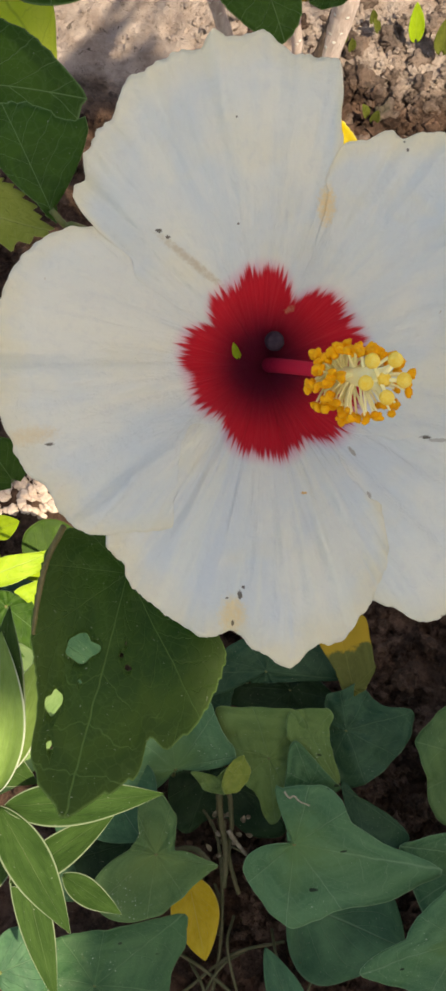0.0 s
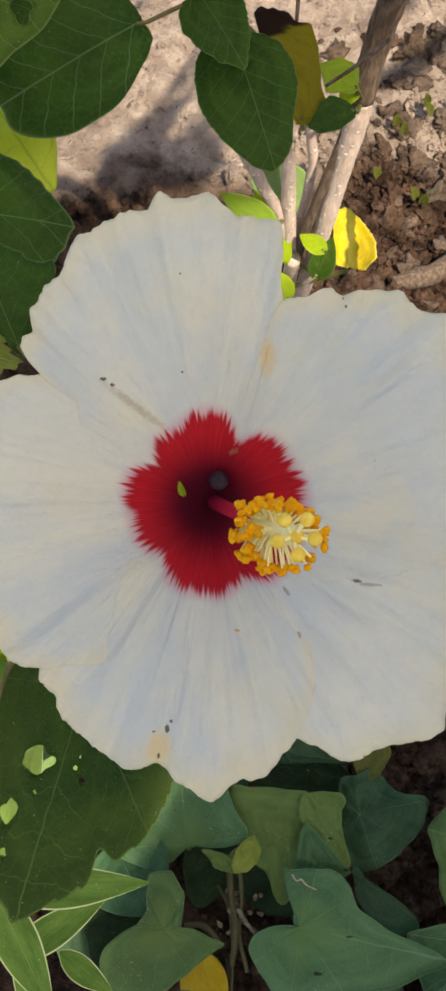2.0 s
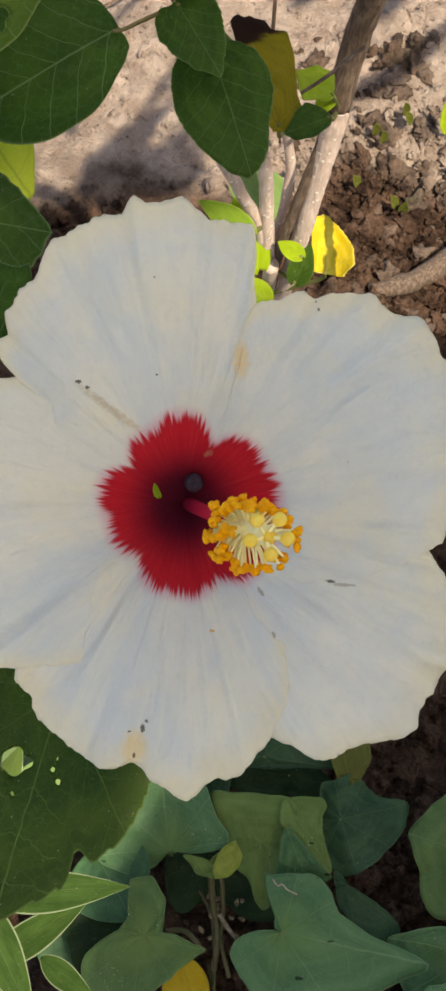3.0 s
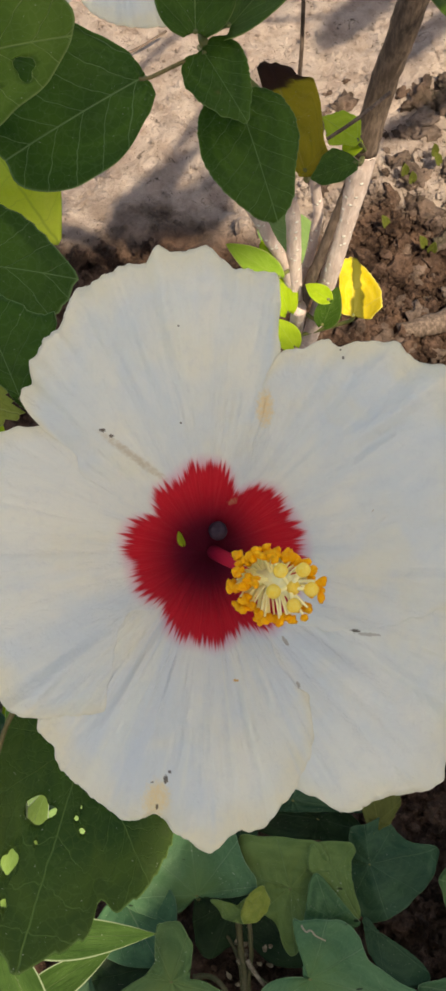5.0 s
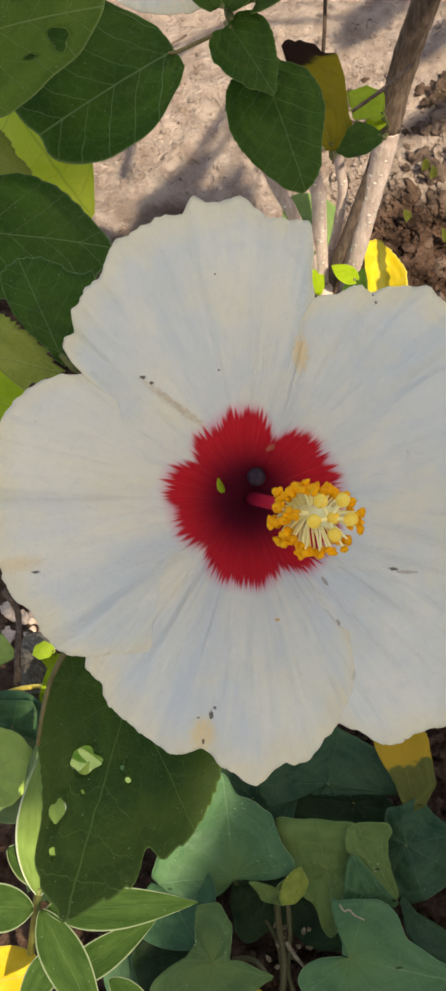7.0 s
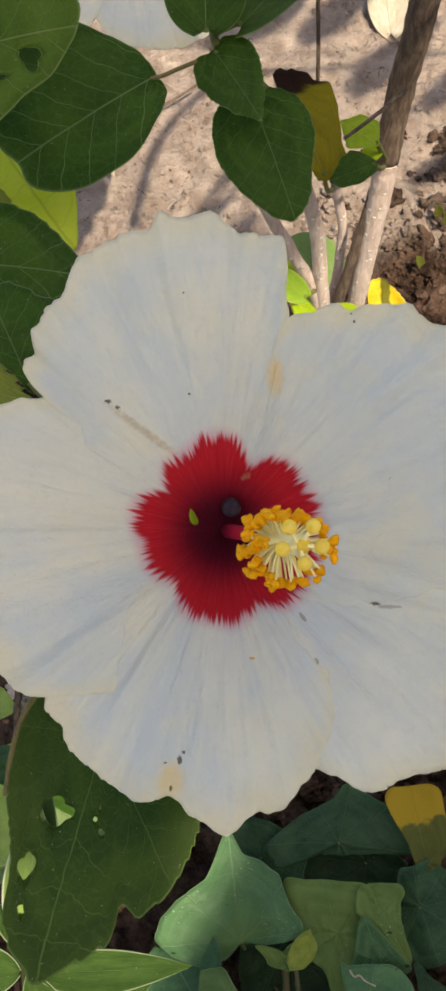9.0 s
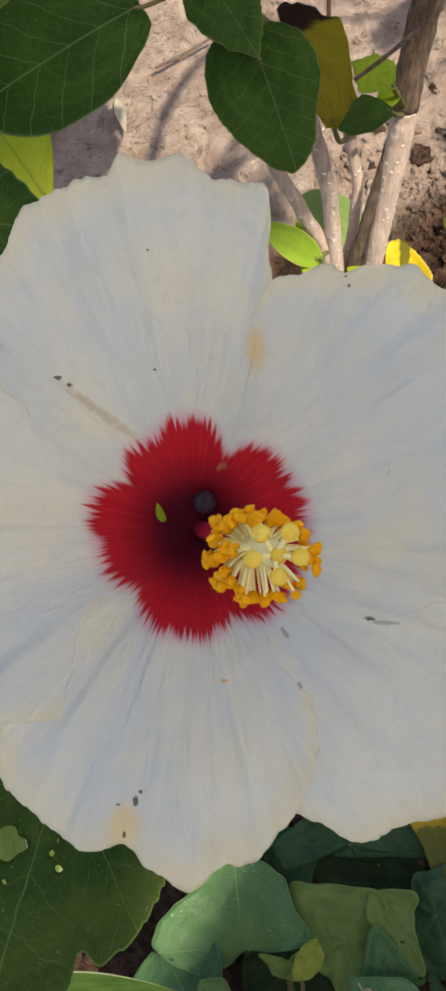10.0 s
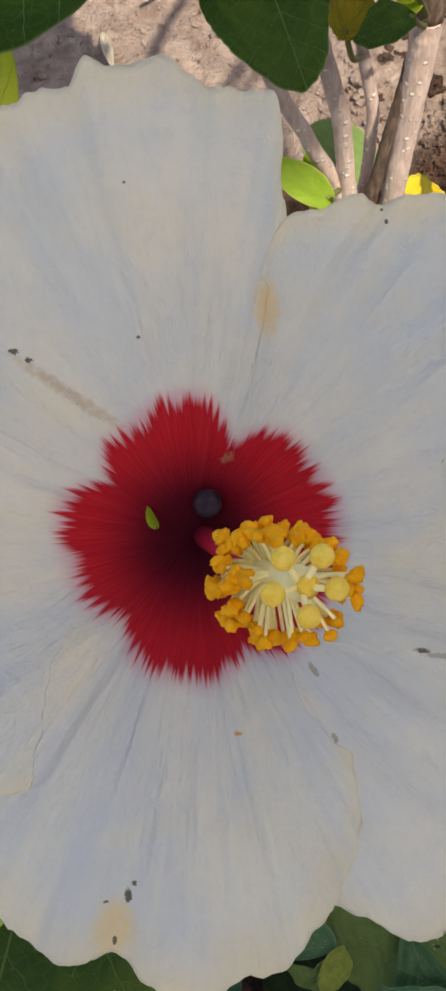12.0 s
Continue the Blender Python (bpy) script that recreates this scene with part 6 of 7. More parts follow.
leaf(VINE, (0.1159, -0.0164, 0.0950), (0.1569, -0.0071, 0.0983), 0.0685, VINE_TEAL, "shaped", up=(0, -0.35, 1), rim=(0.0139, 0.0137, 0.0145, 0.0166, 0.0211, 0.0280, 0.0273, 0.0297, 0.0334, 0.0298, 0.0285, 0.0325, 0.0481, 0.0456, 0.0425, 0.0395, 0.0388, 0.0381, 0.0394, 0.0402, 0.0320, 0.0239, 0.0180, 0.0152), stalk=((0.1080, -0.0260, 0.0500), (0.1100, -0.0320, 0.0050)), cup=0.08, droop=0.06, wave=0.18, pleat=0.035)
leaf(VINE, (0.0280, -0.0497, 0.1040), (0.0452, -0.0435, 0.1062), 0.0274, VINE_FLAT, "shaped", up=(0, -0.35, 1), rim=(0.0133, 0.0145, 0.0153, 0.0165, 0.0183, 0.0206, 0.0240, 0.0179, 0.0062, 0.0062, 0.0063, 0.0065, 0.0069, 0.0075, 0.0083, 0.0092, 0.0101, 0.0114, 0.0134, 0.0165, 0.0173, 0.0172, 0.0175, 0.0181, 0.0191, 0.0177, 0.0165, 0.0157, 0.0152, 0.0132, 0.0117, 0.0106, 0.0099, 0.0094, 0.0091, 0.0090, 0.0084, 0.0080, 0.0077, 0.0076, 0.0075, 0.0077, 0.0079, 0.0084, 0.0088, 0.0094, 0.0103, 0.0115), stalk=((0.0274, -0.0463, 0.0500), (0.0315, -0.0458, 0.0000),), cup=0.5, droop=0.05, wave=0.25, pleat=0.028)
leaf(VINE, (-0.0610, -0.1728, 0.0800), (-0.0016, -0.1315, 0.0944), 0.0836, VINE_HEART, "shaped", up=(0, -0.35, 1), rim=(0.0405, 0.0445, 0.0503, 0.0516, 0.0516, 0.0526, 0.0545, 0.0520, 0.0475, 0.0444, 0.0423, 0.0411, 0.0407, 0.0385, 0.0368, 0.0359, 0.0356, 0.0359, 0.0369, 0.0387, 0.0414, 0.0454, 0.0512, 0.0611, 0.0741, 0.0692, 0.0649, 0.0556, 0.0502, 0.0487, 0.0481, 0.0484, 0.0484, 0.0431, 0.0394, 0.0369, 0.0352, 0.0342, 0.0339, 0.0342, 0.0350, 0.0365, 0.0353, 0.0345, 0.0344, 0.0348, 0.0359, 0.0377), stalk=((-0.0654, -0.1757, 0.0400), (-0.0658, -0.1792, 0.0000),), cup=0.05, droop=0.05, wave=0.10, pleat=0.028)
leaf(VINE, (0.1199, -0.0601, 0.0850), (0.1551, -0.0856, 0.0761), 0.0253, VINE_TEAL, "shaped", up=(0, -0.35, 1), rim=(0.0123, 0.0120, 0.0033, 0.0017, 0.0015, 0.0015, 0.0015, 0.0015, 0.0015, 0.0015, 0.0015, 0.0017, 0.0454, 0.0463, 0.0377, 0.0280, 0.0190, 0.0151, 0.0116, 0.0096, 0.0087, 0.0084, 0.0088, 0.0099), cup=0.10, droop=0.10, wave=0.10)
leaf(VINE, (0.0343, -0.0461, 0.1120), (0.0411, -0.0559, 0.1086), 0.0243, VINE_YELLOWING, "shaped", up=(0, -0.35, 1), rim=(0.0064, 0.0074, 0.0093, 0.0113, 0.0144, 0.0127, 0.0118, 0.0117, 0.0109, 0.0103, 0.0105, 0.0101, 0.0103, 0.0113, 0.0119, 0.0125, 0.0132, 0.0116, 0.0101, 0.0077, 0.0065, 0.0060, 0.0060, 0.0061), cup=0.30, droop=0.05, wave=0.12, label="yellowing curled vine leaf")
part("vine_stem", tube([(0.0482, -0.1521, 0.0120), (0.0255, -0.1644, 0.0350), (0.0116, -0.1838, 0.0200)], 0.0011, 0.001, 12, 10), VINE_STEM, VINE)
part("vine_stem", tube([(0.0648, -0.1402, 0.0120), (0.0650, -0.1624, 0.0350), (0.0780, -0.1917, 0.0200)], 0.0011, 0.001, 12, 10), VINE_STEM, VINE)
part("vine_stem", tube([(0.0383, -0.1302, 0.0120), (0.0305, -0.1522, 0.0350), (0.0384, -0.1895, 0.0200)], 0.0011, 0.001, 12, 10), VINE_STEM, VINE)
part("vine_stem", tube([(0.0871, -0.1457, 0.0120), (0.0913, -0.1638, 0.0350), (0.0824, -0.1920, 0.0200)], 0.0011, 0.001, 12, 10), VINE_STEM, VINE)
part("vine_stem", tube([(0.0261, -0.1078, 0.0120), (0.0285, -0.1270, 0.0350), (0.0257, -0.1428, 0.0200)], 0.0011, 0.001, 12, 10), VINE_STEM, VINE)
part("vine_stem", tube([(0.0054, -0.1583, 0.0120), (0.0118, -0.1759, 0.0350), (0.0164, -0.1923, 0.0200)], 0.0011, 0.001, 12, 10), VINE_STEM, VINE)
leaf(VINE, (-0.1283, 0.1087, 0.1500), (-0.1424, 0.1064, 0.1492), 0.0122, YOUNG_FAN, "shaped", up=(0, -0.35, 1), rim=(0.0015, 0.0015, 0.0015, 0.0015, 0.0015, 0.0015, 0.0015, 0.0015, 0.0015, 0.0015, 0.0015, 0.0015, 0.0015, 0.0015, 0.0015, 0.0015, 0.0015, 0.0050, 0.0057, 0.0067, 0.0083, 0.0111, 0.0120, 0.0131, 0.0146, 0.0139, 0.0135, 0.0133, 0.0123, 0.0111, 0.0102, 0.0097, 0.0089, 0.0069, 0.0057, 0.0049, 0.0044, 0.0040, 0.0038, 0.0036, 0.0015, 0.0015, 0.0015, 0.0015, 0.0015, 0.0015, 0.0015, 0.0015), stalk=((-0.1325, 0.1203, 0.1000), (-0.1433, 0.1422, 0.0000),), cup=0.1, pleat=0.028)
leaf(VINE, (-0.1536, 0.0551, 0.1500), (-0.1356, 0.0670, 0.1542), 0.0478, VINE_HEART, "shaped", up=(0, -0.35, 1), rim=(0.0222, 0.0215, 0.0211, 0.0211, 0.0215, 0.0223, 0.0235, 0.0254, 0.0281, 0.0262, 0.0236, 0.0219, 0.0207, 0.0200, 0.0191, 0.0183, 0.0179, 0.0179, 0.0181, 0.0187, 0.0196, 0.0210, 0.0213, 0.0206, 0.0204, 0.0204, 0.0199, 0.0190, 0.0184, 0.0181, 0.0182, 0.0186, 0.0194, 0.0205, 0.0213, 0.0212, 0.0215, 0.0222, 0.0224, 0.0210, 0.0201, 0.0196, 0.0195, 0.0196, 0.0202, 0.0211, 0.0225, 0.0235), stalk=((-0.1699, 0.0642, 0.1000), (-0.1906, 0.0859, 0.0000),), cup=0.1, pleat=0.028)
leaf(VINE, (-0.1662, 0.0172, 0.1650), (-0.1338, 0.0402, 0.1730), 0.0581, VINE_MINT, "shaped", up=(0, -0.35, 1), rim=(0.0130, 0.0123, 0.0118, 0.0116, 0.0116, 0.0118, 0.0122, 0.0128, 0.0138, 0.0152, 0.0173, 0.0204, 0.0255, 0.0333, 0.0320, 0.0313, 0.0312, 0.0316, 0.0326, 0.0337, 0.0338, 0.0344, 0.0349, 0.0342, 0.0340, 0.0345, 0.0347, 0.0326, 0.0312, 0.0305, 0.0302, 0.0280, 0.0265, 0.0255, 0.0250, 0.0249, 0.0235, 0.0218, 0.0207, 0.0201, 0.0197, 0.0198, 0.0202, 0.0209, 0.0213, 0.0178, 0.0156, 0.0140), stalk=((-0.1809, 0.0236, 0.1000), (-0.2026, 0.0414, 0.0000),), cup=0.1, pleat=0.028)
leaf(VINE, (-0.0819, 0.0838, 0.2000), (-0.1129, 0.0734, 0.1964), 0.0188, YOUNG_FAN, "shaped", up=(0, -0.35, 1), rim=(0.0050, 0.0044, 0.0040, 0.0037, 0.0035, 0.0034, 0.0034, 0.0034, 0.0035, 0.0036, 0.0038, 0.0041, 0.0046, 0.0052, 0.0061, 0.0066, 0.0074, 0.0085, 0.0102, 0.0131, 0.0172, 0.0244, 0.0349, 0.0447, 0.0421, 0.0404, 0.0339, 0.0095, 0.0063, 0.0047, 0.0039, 0.0033, 0.0029, 0.0027, 0.0025, 0.0024, 0.0023, 0.0023, 0.0023, 0.0024, 0.0025, 0.0026, 0.0028, 0.0032, 0.0037, 0.0044, 0.0057, 0.0059), stalk=((-0.0754, 0.1027, 0.1200), (-0.0754, 0.1255, 0.0000),), cup=0.3, wave=0.15, pleat=0.028)
leaf(VINE, (-0.0896, 0.0663, 0.1900), (-0.0986, 0.0552, 0.1861), 0.0224, YOUNG_FAN, "shaped", up=(0, -0.35, 1), rim=(0.0015, 0.0015, 0.0015, 0.0015, 0.0015, 0.0015, 0.0015, 0.0015, 0.0015, 0.0015, 0.0015, 0.0017, 0.0022, 0.0034, 0.0071, 0.0087, 0.0103, 0.0129, 0.0147, 0.0140, 0.0135, 0.0133, 0.0134, 0.0136, 0.0135, 0.0135, 0.0138, 0.0143, 0.0151, 0.0164, 0.0119, 0.0078, 0.0059, 0.0048, 0.0041, 0.0037, 0.0034, 0.0031, 0.0030, 0.0029, 0.0029, 0.0029, 0.0021, 0.0016, 0.0015, 0.0015, 0.0015, 0.0015), stalk=((-0.0842, 0.0916, 0.1200), (-0.0778, 0.1255, 0.0000),), cup=0.3, wave=0.15, pleat=0.028)
leaf(VINE, (-0.1105, 0.0539, 0.1850), (-0.0865, 0.0343, 0.1782), 0.0382, LEAF_FAN, "shaped", up=(0, -0.35, 1), rim=(0.0180, 0.0152, 0.0133, 0.0120, 0.0111, 0.0105, 0.0101, 0.0098, 0.0095, 0.0093, 0.0093, 0.0094, 0.0098, 0.0103, 0.0111, 0.0123, 0.0140, 0.0163, 0.0172, 0.0186, 0.0206, 0.0234, 0.0269, 0.0287, 0.0313, 0.0351, 0.0394, 0.0363, 0.0341, 0.0325, 0.0294, 0.0274, 0.0260, 0.0251, 0.0248, 0.0248, 0.0249, 0.0223, 0.0205, 0.0193, 0.0186, 0.0181, 0.0181, 0.0183, 0.0188, 0.0198, 0.0212, 0.0228), stalk=((-0.1228, 0.0728, 0.1200), (-0.1405, 0.1074, 0.0000),), cup=0.2, wave=0.1, pleat=0.028)
leaf(VINE, (-0.0350, -0.0828, 0.0750), (-0.0565, -0.1127, 0.0645), 0.0496, VINE_SHADE_TONE, "shaped", up=(0, -0.35, 1), rim=(0.0174, 0.0158, 0.0144, 0.0132, 0.0130, 0.0138, 0.0155, 0.0152, 0.0160, 0.0182, 0.0227, 0.0322, 0.0439, 0.0444, 0.0406, 0.0399, 0.0392, 0.0348, 0.0330, 0.0311, 0.0305, 0.0292, 0.0283, 0.0208), cup=0.10, droop=0.10, wave=0.14, pleat=0.03, label="vine leaf with deep shade in its colour")
# leaf added to darken a gap where there is only shade
leaf(VINE, (0.0230, -0.0360, 0.0450), (0.0410, -0.0780, 0.0303), 0.0790, VINE_SHADE_TONE, "shaped", up=(0, -0.35, 1), rim=(0.0120, 0.0102, 0.0093, 0.0092, 0.0098, 0.0112, 0.0143, 0.0216, 0.0283, 0.0420, 0.0677, 0.0566, 0.0336, 0.0314, 0.0340, 0.0428, 0.0408, 0.0349, 0.0314, 0.0287, 0.0272, 0.0209, 0.0156, 0.0131), cup=0.10, droop=0.06, wave=0.14, pleat=0.03, label="vine leaf with deep shade in its colour")
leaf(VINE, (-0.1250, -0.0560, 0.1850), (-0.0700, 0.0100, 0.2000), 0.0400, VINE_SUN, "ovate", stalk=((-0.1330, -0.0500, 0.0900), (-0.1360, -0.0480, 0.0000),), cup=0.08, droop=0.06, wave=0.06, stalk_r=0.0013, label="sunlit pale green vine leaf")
leaf(VINE, (-0.1900, 0.1300, 0.1000), (-0.1610, 0.1200, 0.1060), 0.0270, VINE_MINT, "ovate", stalk=((-0.1930, 0.1310, 0.0500), (-0.1940, 0.1320, 0.0000),), cup=0.15, droop=0.06, wave=0.08, stalk_r=0.0013)
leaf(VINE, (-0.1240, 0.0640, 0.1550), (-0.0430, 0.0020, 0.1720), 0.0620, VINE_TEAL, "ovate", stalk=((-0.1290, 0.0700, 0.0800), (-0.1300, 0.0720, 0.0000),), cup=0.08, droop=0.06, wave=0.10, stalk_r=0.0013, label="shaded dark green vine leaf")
part("yellow_stem", tube([(-0.1980, 0.0560, 0.1000), (-0.1760, 0.0700, 0.1300), (-0.1610, 0.0810, 0.1400), (-0.1434, 0.0860, 0.1400), (-0.1288, 0.0879, 0.1300), (-0.1269, 0.1089, 0.0500)], 0.002, 0.0016, 12, 10), YELLOW_STEM, VINE)
leaf(VINE, (0.2109, -0.0424, 0.0950), (0.1626, -0.0273, 0.1003), 0.1150, VINE_HEART_PALE, "shaped", up=(0, -0.35, 1), rim=(0.0364, 0.0366, 0.0371, 0.0335, 0.0311, 0.0294, 0.0284, 0.0279, 0.0281, 0.0289, 0.0301, 0.0328, 0.0388, 0.0462, 0.0512, 0.0516, 0.0494, 0.0478, 0.0442, 0.0418, 0.0419, 0.0440, 0.0458, 0.0478, 0.0510, 0.0486, 0.0472, 0.0467, 0.0471, 0.0483, 0.0505, 0.0528, 0.0562, 0.0595, 0.0632, 0.0642, 0.0638, 0.0645, 0.0616, 0.0565, 0.0530, 0.0507, 0.0495, 0.0465, 0.0425, 0.0397, 0.0379, 0.0368), stalk=((0.2282, -0.0420, 0.0400), (0.2423, -0.0417, 0.0000),), cup=0.08, droop=0.05, wave=0.10, pleat=0.028)
leaf(VINE, (0.2023, -0.1055, 0.0900), (0.1453, -0.0951, 0.0937), 0.0747, VINE_LIGHT, "shaped", up=(0, -0.35, 1), rim=(0.0432, 0.0485, 0.0564, 0.0595, 0.0588, 0.0591, 0.0605, 0.0630, 0.0618, 0.0594, 0.0581, 0.0579, 0.0586, 0.0605, 0.0602, 0.0592, 0.0592, 0.0564, 0.0541, 0.0528, 0.0524, 0.0524, 0.0532, 0.0551, 0.0581, 0.0462, 0.0378, 0.0317, 0.0272, 0.0226, 0.0196, 0.0175, 0.0161, 0.0152, 0.0146, 0.0143, 0.0142, 0.0144, 0.0148, 0.0154, 0.0162, 0.0175, 0.0193, 0.0221, 0.0262, 0.0328, 0.0371, 0.0396), stalk=((0.2178, -0.1086, 0.0400), (0.2267, -0.1106, 0.0000),), cup=0.06, droop=0.05, wave=0.10, pleat=0.028)
leaf(VINE, (0.1755, -0.1600, 0.1200), (0.1052, -0.1741, 0.1151), 0.0841, VINE_LIGHT, "shaped", up=(0, -0.35, 1), rim=(0.0314, 0.0322, 0.0337, 0.0355, 0.0341, 0.0333, 0.0331, 0.0335, 0.0346, 0.0363, 0.0389, 0.0427, 0.0482, 0.0469, 0.0444, 0.0428, 0.0421, 0.0421, 0.0428, 0.0443, 0.0467, 0.0503, 0.0551, 0.0620, 0.0719, 0.0618, 0.0395, 0.0366, 0.0348, 0.0338, 0.0327, 0.0319, 0.0317, 0.0320, 0.0329, 0.0344, 0.0342, 0.0342, 0.0348, 0.0360, 0.0380, 0.0410, 0.0392, 0.0359, 0.0337, 0.0322, 0.0314, 0.0311), stalk=((0.1997, -0.1616, 0.0400), (0.2118, -0.1648, 0.0000),), cup=0.06, droop=0.05, wave=0.12, pleat=0.028)
leaf(VINE, (0.0826, -0.1270, 0.0550), (0.1509, -0.1594, 0.0500), 0.0910, LEAF_VINE, "ovate", stalk=((0.0865, -0.1251, 0.0275), (0.0993, -0.1292, 0.0120),), cup=0.1, droop=0.10, wave=0.08, stalk_r=0.0013)
leaf(VINE, (0.0733, -0.2113, 0.0750), (0.0516, -0.1554, 0.0800), 0.0249, LEAF_VINE, "ovate", stalk=((0.0784, -0.2120, 0.0375), (0.0786, -0.2037, 0.0120),), cup=0.3, droop=0.10, stalk_r=0.0013)
leaf(VINE, (-0.0533, -0.0404, 0.0900), (-0.0276, -0.0845, 0.1000), 0.0632, LEAF_VINE, "ovate", stalk=((-0.0530, -0.0332, 0.0450), (-0.0485, -0.0350, 0.0120),), cup=0.1, droop=0.1, stalk_r=0.0013)
leaf(VINE, (-0.0844, -0.0771, 0.0600), (-0.0378, -0.1079, 0.0500), 0.0649, LEAF_VINE, "ovate", stalk=((-0.0851, -0.0736, 0.0300), (-0.0783, -0.0765, 0.0120),), cup=0.1, droop=0.1, stalk_r=0.0013)
leaf(VINE, (-0.1199, -0.1626, 0.1100), (-0.0845, -0.1490, 0.1000), 0.0480, LEAF_VINE, "ovate", stalk=((-0.1234, -0.1608, 0.0550), (-0.1203, -0.1573, 0.0120),), cup=0.1, droop=0.1, stalk_r=0.0013)
leaf(VINE, (-0.1004, -0.0138, 0.1600), (-0.1305, 0.0395, 0.1800), 0.0597, LEAF_VINE_PALE, "ovate", stalk=((-0.1041, 0.0024, 0.0800), (-0.1127, 0.0262, 0.0120),), cup=0.1, droop=0.1, stalk_r=0.0013)
leaf(VINE, (-0.1730, 0.0669, 0.1400), (-0.1311, 0.0532, 0.1400), 0.0434, LEAF_VINE, "round", stalk=((-0.1849, 0.0866, 0.0700), (-0.1875, 0.1006, 0.0120),), cup=0.1, droop=0.1, stalk_r=0.0013)
leaf(VINE, (-0.1690, 0.0018, 0.1400), (-0.1316, 0.0419, 0.1500), 0.0509, LEAF_VINE_PALE, "round", stalk=((-0.1807, 0.0167, 0.0700), (-0.1842, 0.0362, 0.0120),), cup=0.1, droop=0.1, stalk_r=0.0013)
leaf(VINE, (-0.1102, 0.0547, 0.1200), (-0.1282, 0.0960, 0.1600), 0.0420, LEAF_YOUNG, "ovate", stalk=((-0.1134, 0.0707, 0.0600), (-0.1195, 0.0924, 0.0120),), cup=0.1, droop=0.1, stalk_r=0.0013)
leaf(VINE, (-0.0716, 0.0682, 0.1300), (-0.1077, 0.0867, 0.1600), 0.0294, LEAF_YOUNG, "ovate", stalk=((-0.0725, 0.0867, 0.0650), (-0.0795, 0.1064, 0.0120),), cup=0.2, droop=0.1, stalk_r=0.0013)
leaf(VINE, (-0.0949, 0.1175, 0.0600), (-0.0667, 0.1425, 0.0700), 0.0508, LEAF, "round", stalk=((-0.0960, 0.1269, 0.0300), (-0.0922, 0.1370, 0.0120),), cup=0.2, droop=0.1, stalk_r=0.0013)
leaf(VINE, (-0.1275, 0.1512, 0.0500), (-0.1083, 0.1546, 0.0600), 0.0187, LEAF_YOUNG, "ovate", stalk=((-0.1292, 0.1598, 0.0250), (-0.1272, 0.1653, 0.0120),), cup=0.2, droop=0.1, stalk_r=0.0013)
leaf(VINE, (-0.1117, 0.1795, 0.0800), (-0.1338, 0.2108, 0.0900), 0.0415, LEAF, "ovate", stalk=((-0.1138, 0.1948, 0.0400), (-0.1190, 0.2112, 0.0120),), cup=0.2, droop=0.1, stalk_r=0.0013)
part("vine_stem", tube([(0.0164, -0.1923, 0.0200), (0.0271, -0.1434, 0.0300), (0.0281, -0.0796, 0.0350), (0.0103, -0.0381, 0.0300), (0.0262, -0.0097, 0.0200)], 0.0014, 0.001, 12, 10, 0.35, 31), VINE_STEM, VINE)
part("vine_stem", tube([(0.0250, -0.0550, 0.1000), (0.0270, -0.0710, 0.0800), (0.0300, -0.0910, 0.0700), (0.0280, -0.1140, 0.0600)], 0.0024, 0.0020, 10, 10, 0.30, 35), VINE_STEM, VINE)
part("vine_stem", tube([(0.0320, -0.0550, 0.1000), (0.0340, -0.0750, 0.0800), (0.0330, -0.0940, 0.0600), (0.0390, -0.1180, 0.0500)], 0.0017, 0.0015, 10, 10, 0.35, 36), VINE_STEM, VINE)
tagged(part("dry_stick", tube([(0.0310, -0.0790, 0.0850), (0.0360, -0.0870, 0.0850), (0.0430, -0.0950, 0.0800)], 0.0016, 0.0012, 8, 6, 0.3, 37), SCRAP), "pale dry stalk lying under the vine", "stick")
tagged(part("dry_stick", tube([(-0.0050, -0.0900, 0.0850), (0.0060, -0.0900, 0.0900), (0.0140, -0.0960, 0.0900), (0.0200, -0.1040, 0.0850)], 0.0020, 0.0016, 8, 6, 0.3, 38), VINE_STEM), "dark curved dry stalk over a fallen leaf", "stick")
rng = random.Random(91)
for i in range(16):
    at = Vector((rng.uniform(0.018, 0.050), rng.uniform(-0.094, -0.064), rng.uniform(0.050, 0.066)))
    to = at + Vector((rng.uniform(-1, 1), rng.uniform(-1, 1), 0.3)).normalized() * rng.uniform(0.003, 0.006)
    tagged(leaf(None, at, to, 0.0026, SCRAP, "ovate", cup=0.5, droop=0.1, nt=8, nj=4, name="dry_scrap"), "dry curled plant scrap caught under the vine", "plant scrap")
part("vine_stem", tube([(0.0281, -0.0796, 0.0350), (0.0524, -0.0934, 0.0300), (0.0828, -0.1287, 0.0200), (0.1220, -0.1563, 0.0150)], 0.001, 0.0009, 12, 10, 0.35, 32), VINE_STEM, VINE)
part("vine_stem", tube([(-0.0079, -0.1495, 0.0200), (0.0169, -0.1679, 0.0300), (0.0551, -0.2027, 0.0200)], 0.0014, 0.0012, 12, 10), VINE_STEM, VINE)
part("vine_stem", tube([(-0.0002, -0.1790, 0.0150), (0.0351, -0.1564, 0.0300), (0.0722, -0.1496, 0.0200)], 0.0012, 0.0012, 12, 10), VINE_STEM, VINE)
part("vine_stem", tube([(-0.1770, 0.0840, 0.1200), (-0.1490, 0.0831, 0.1300), (-0.1258, 0.0867, 0.1200), (-0.1078, 0.1112, 0.0500), (-0.0873, 0.1286, 0.0000)], 0.0016, 0.0014, 12, 10), VINE_STEM, VINE)
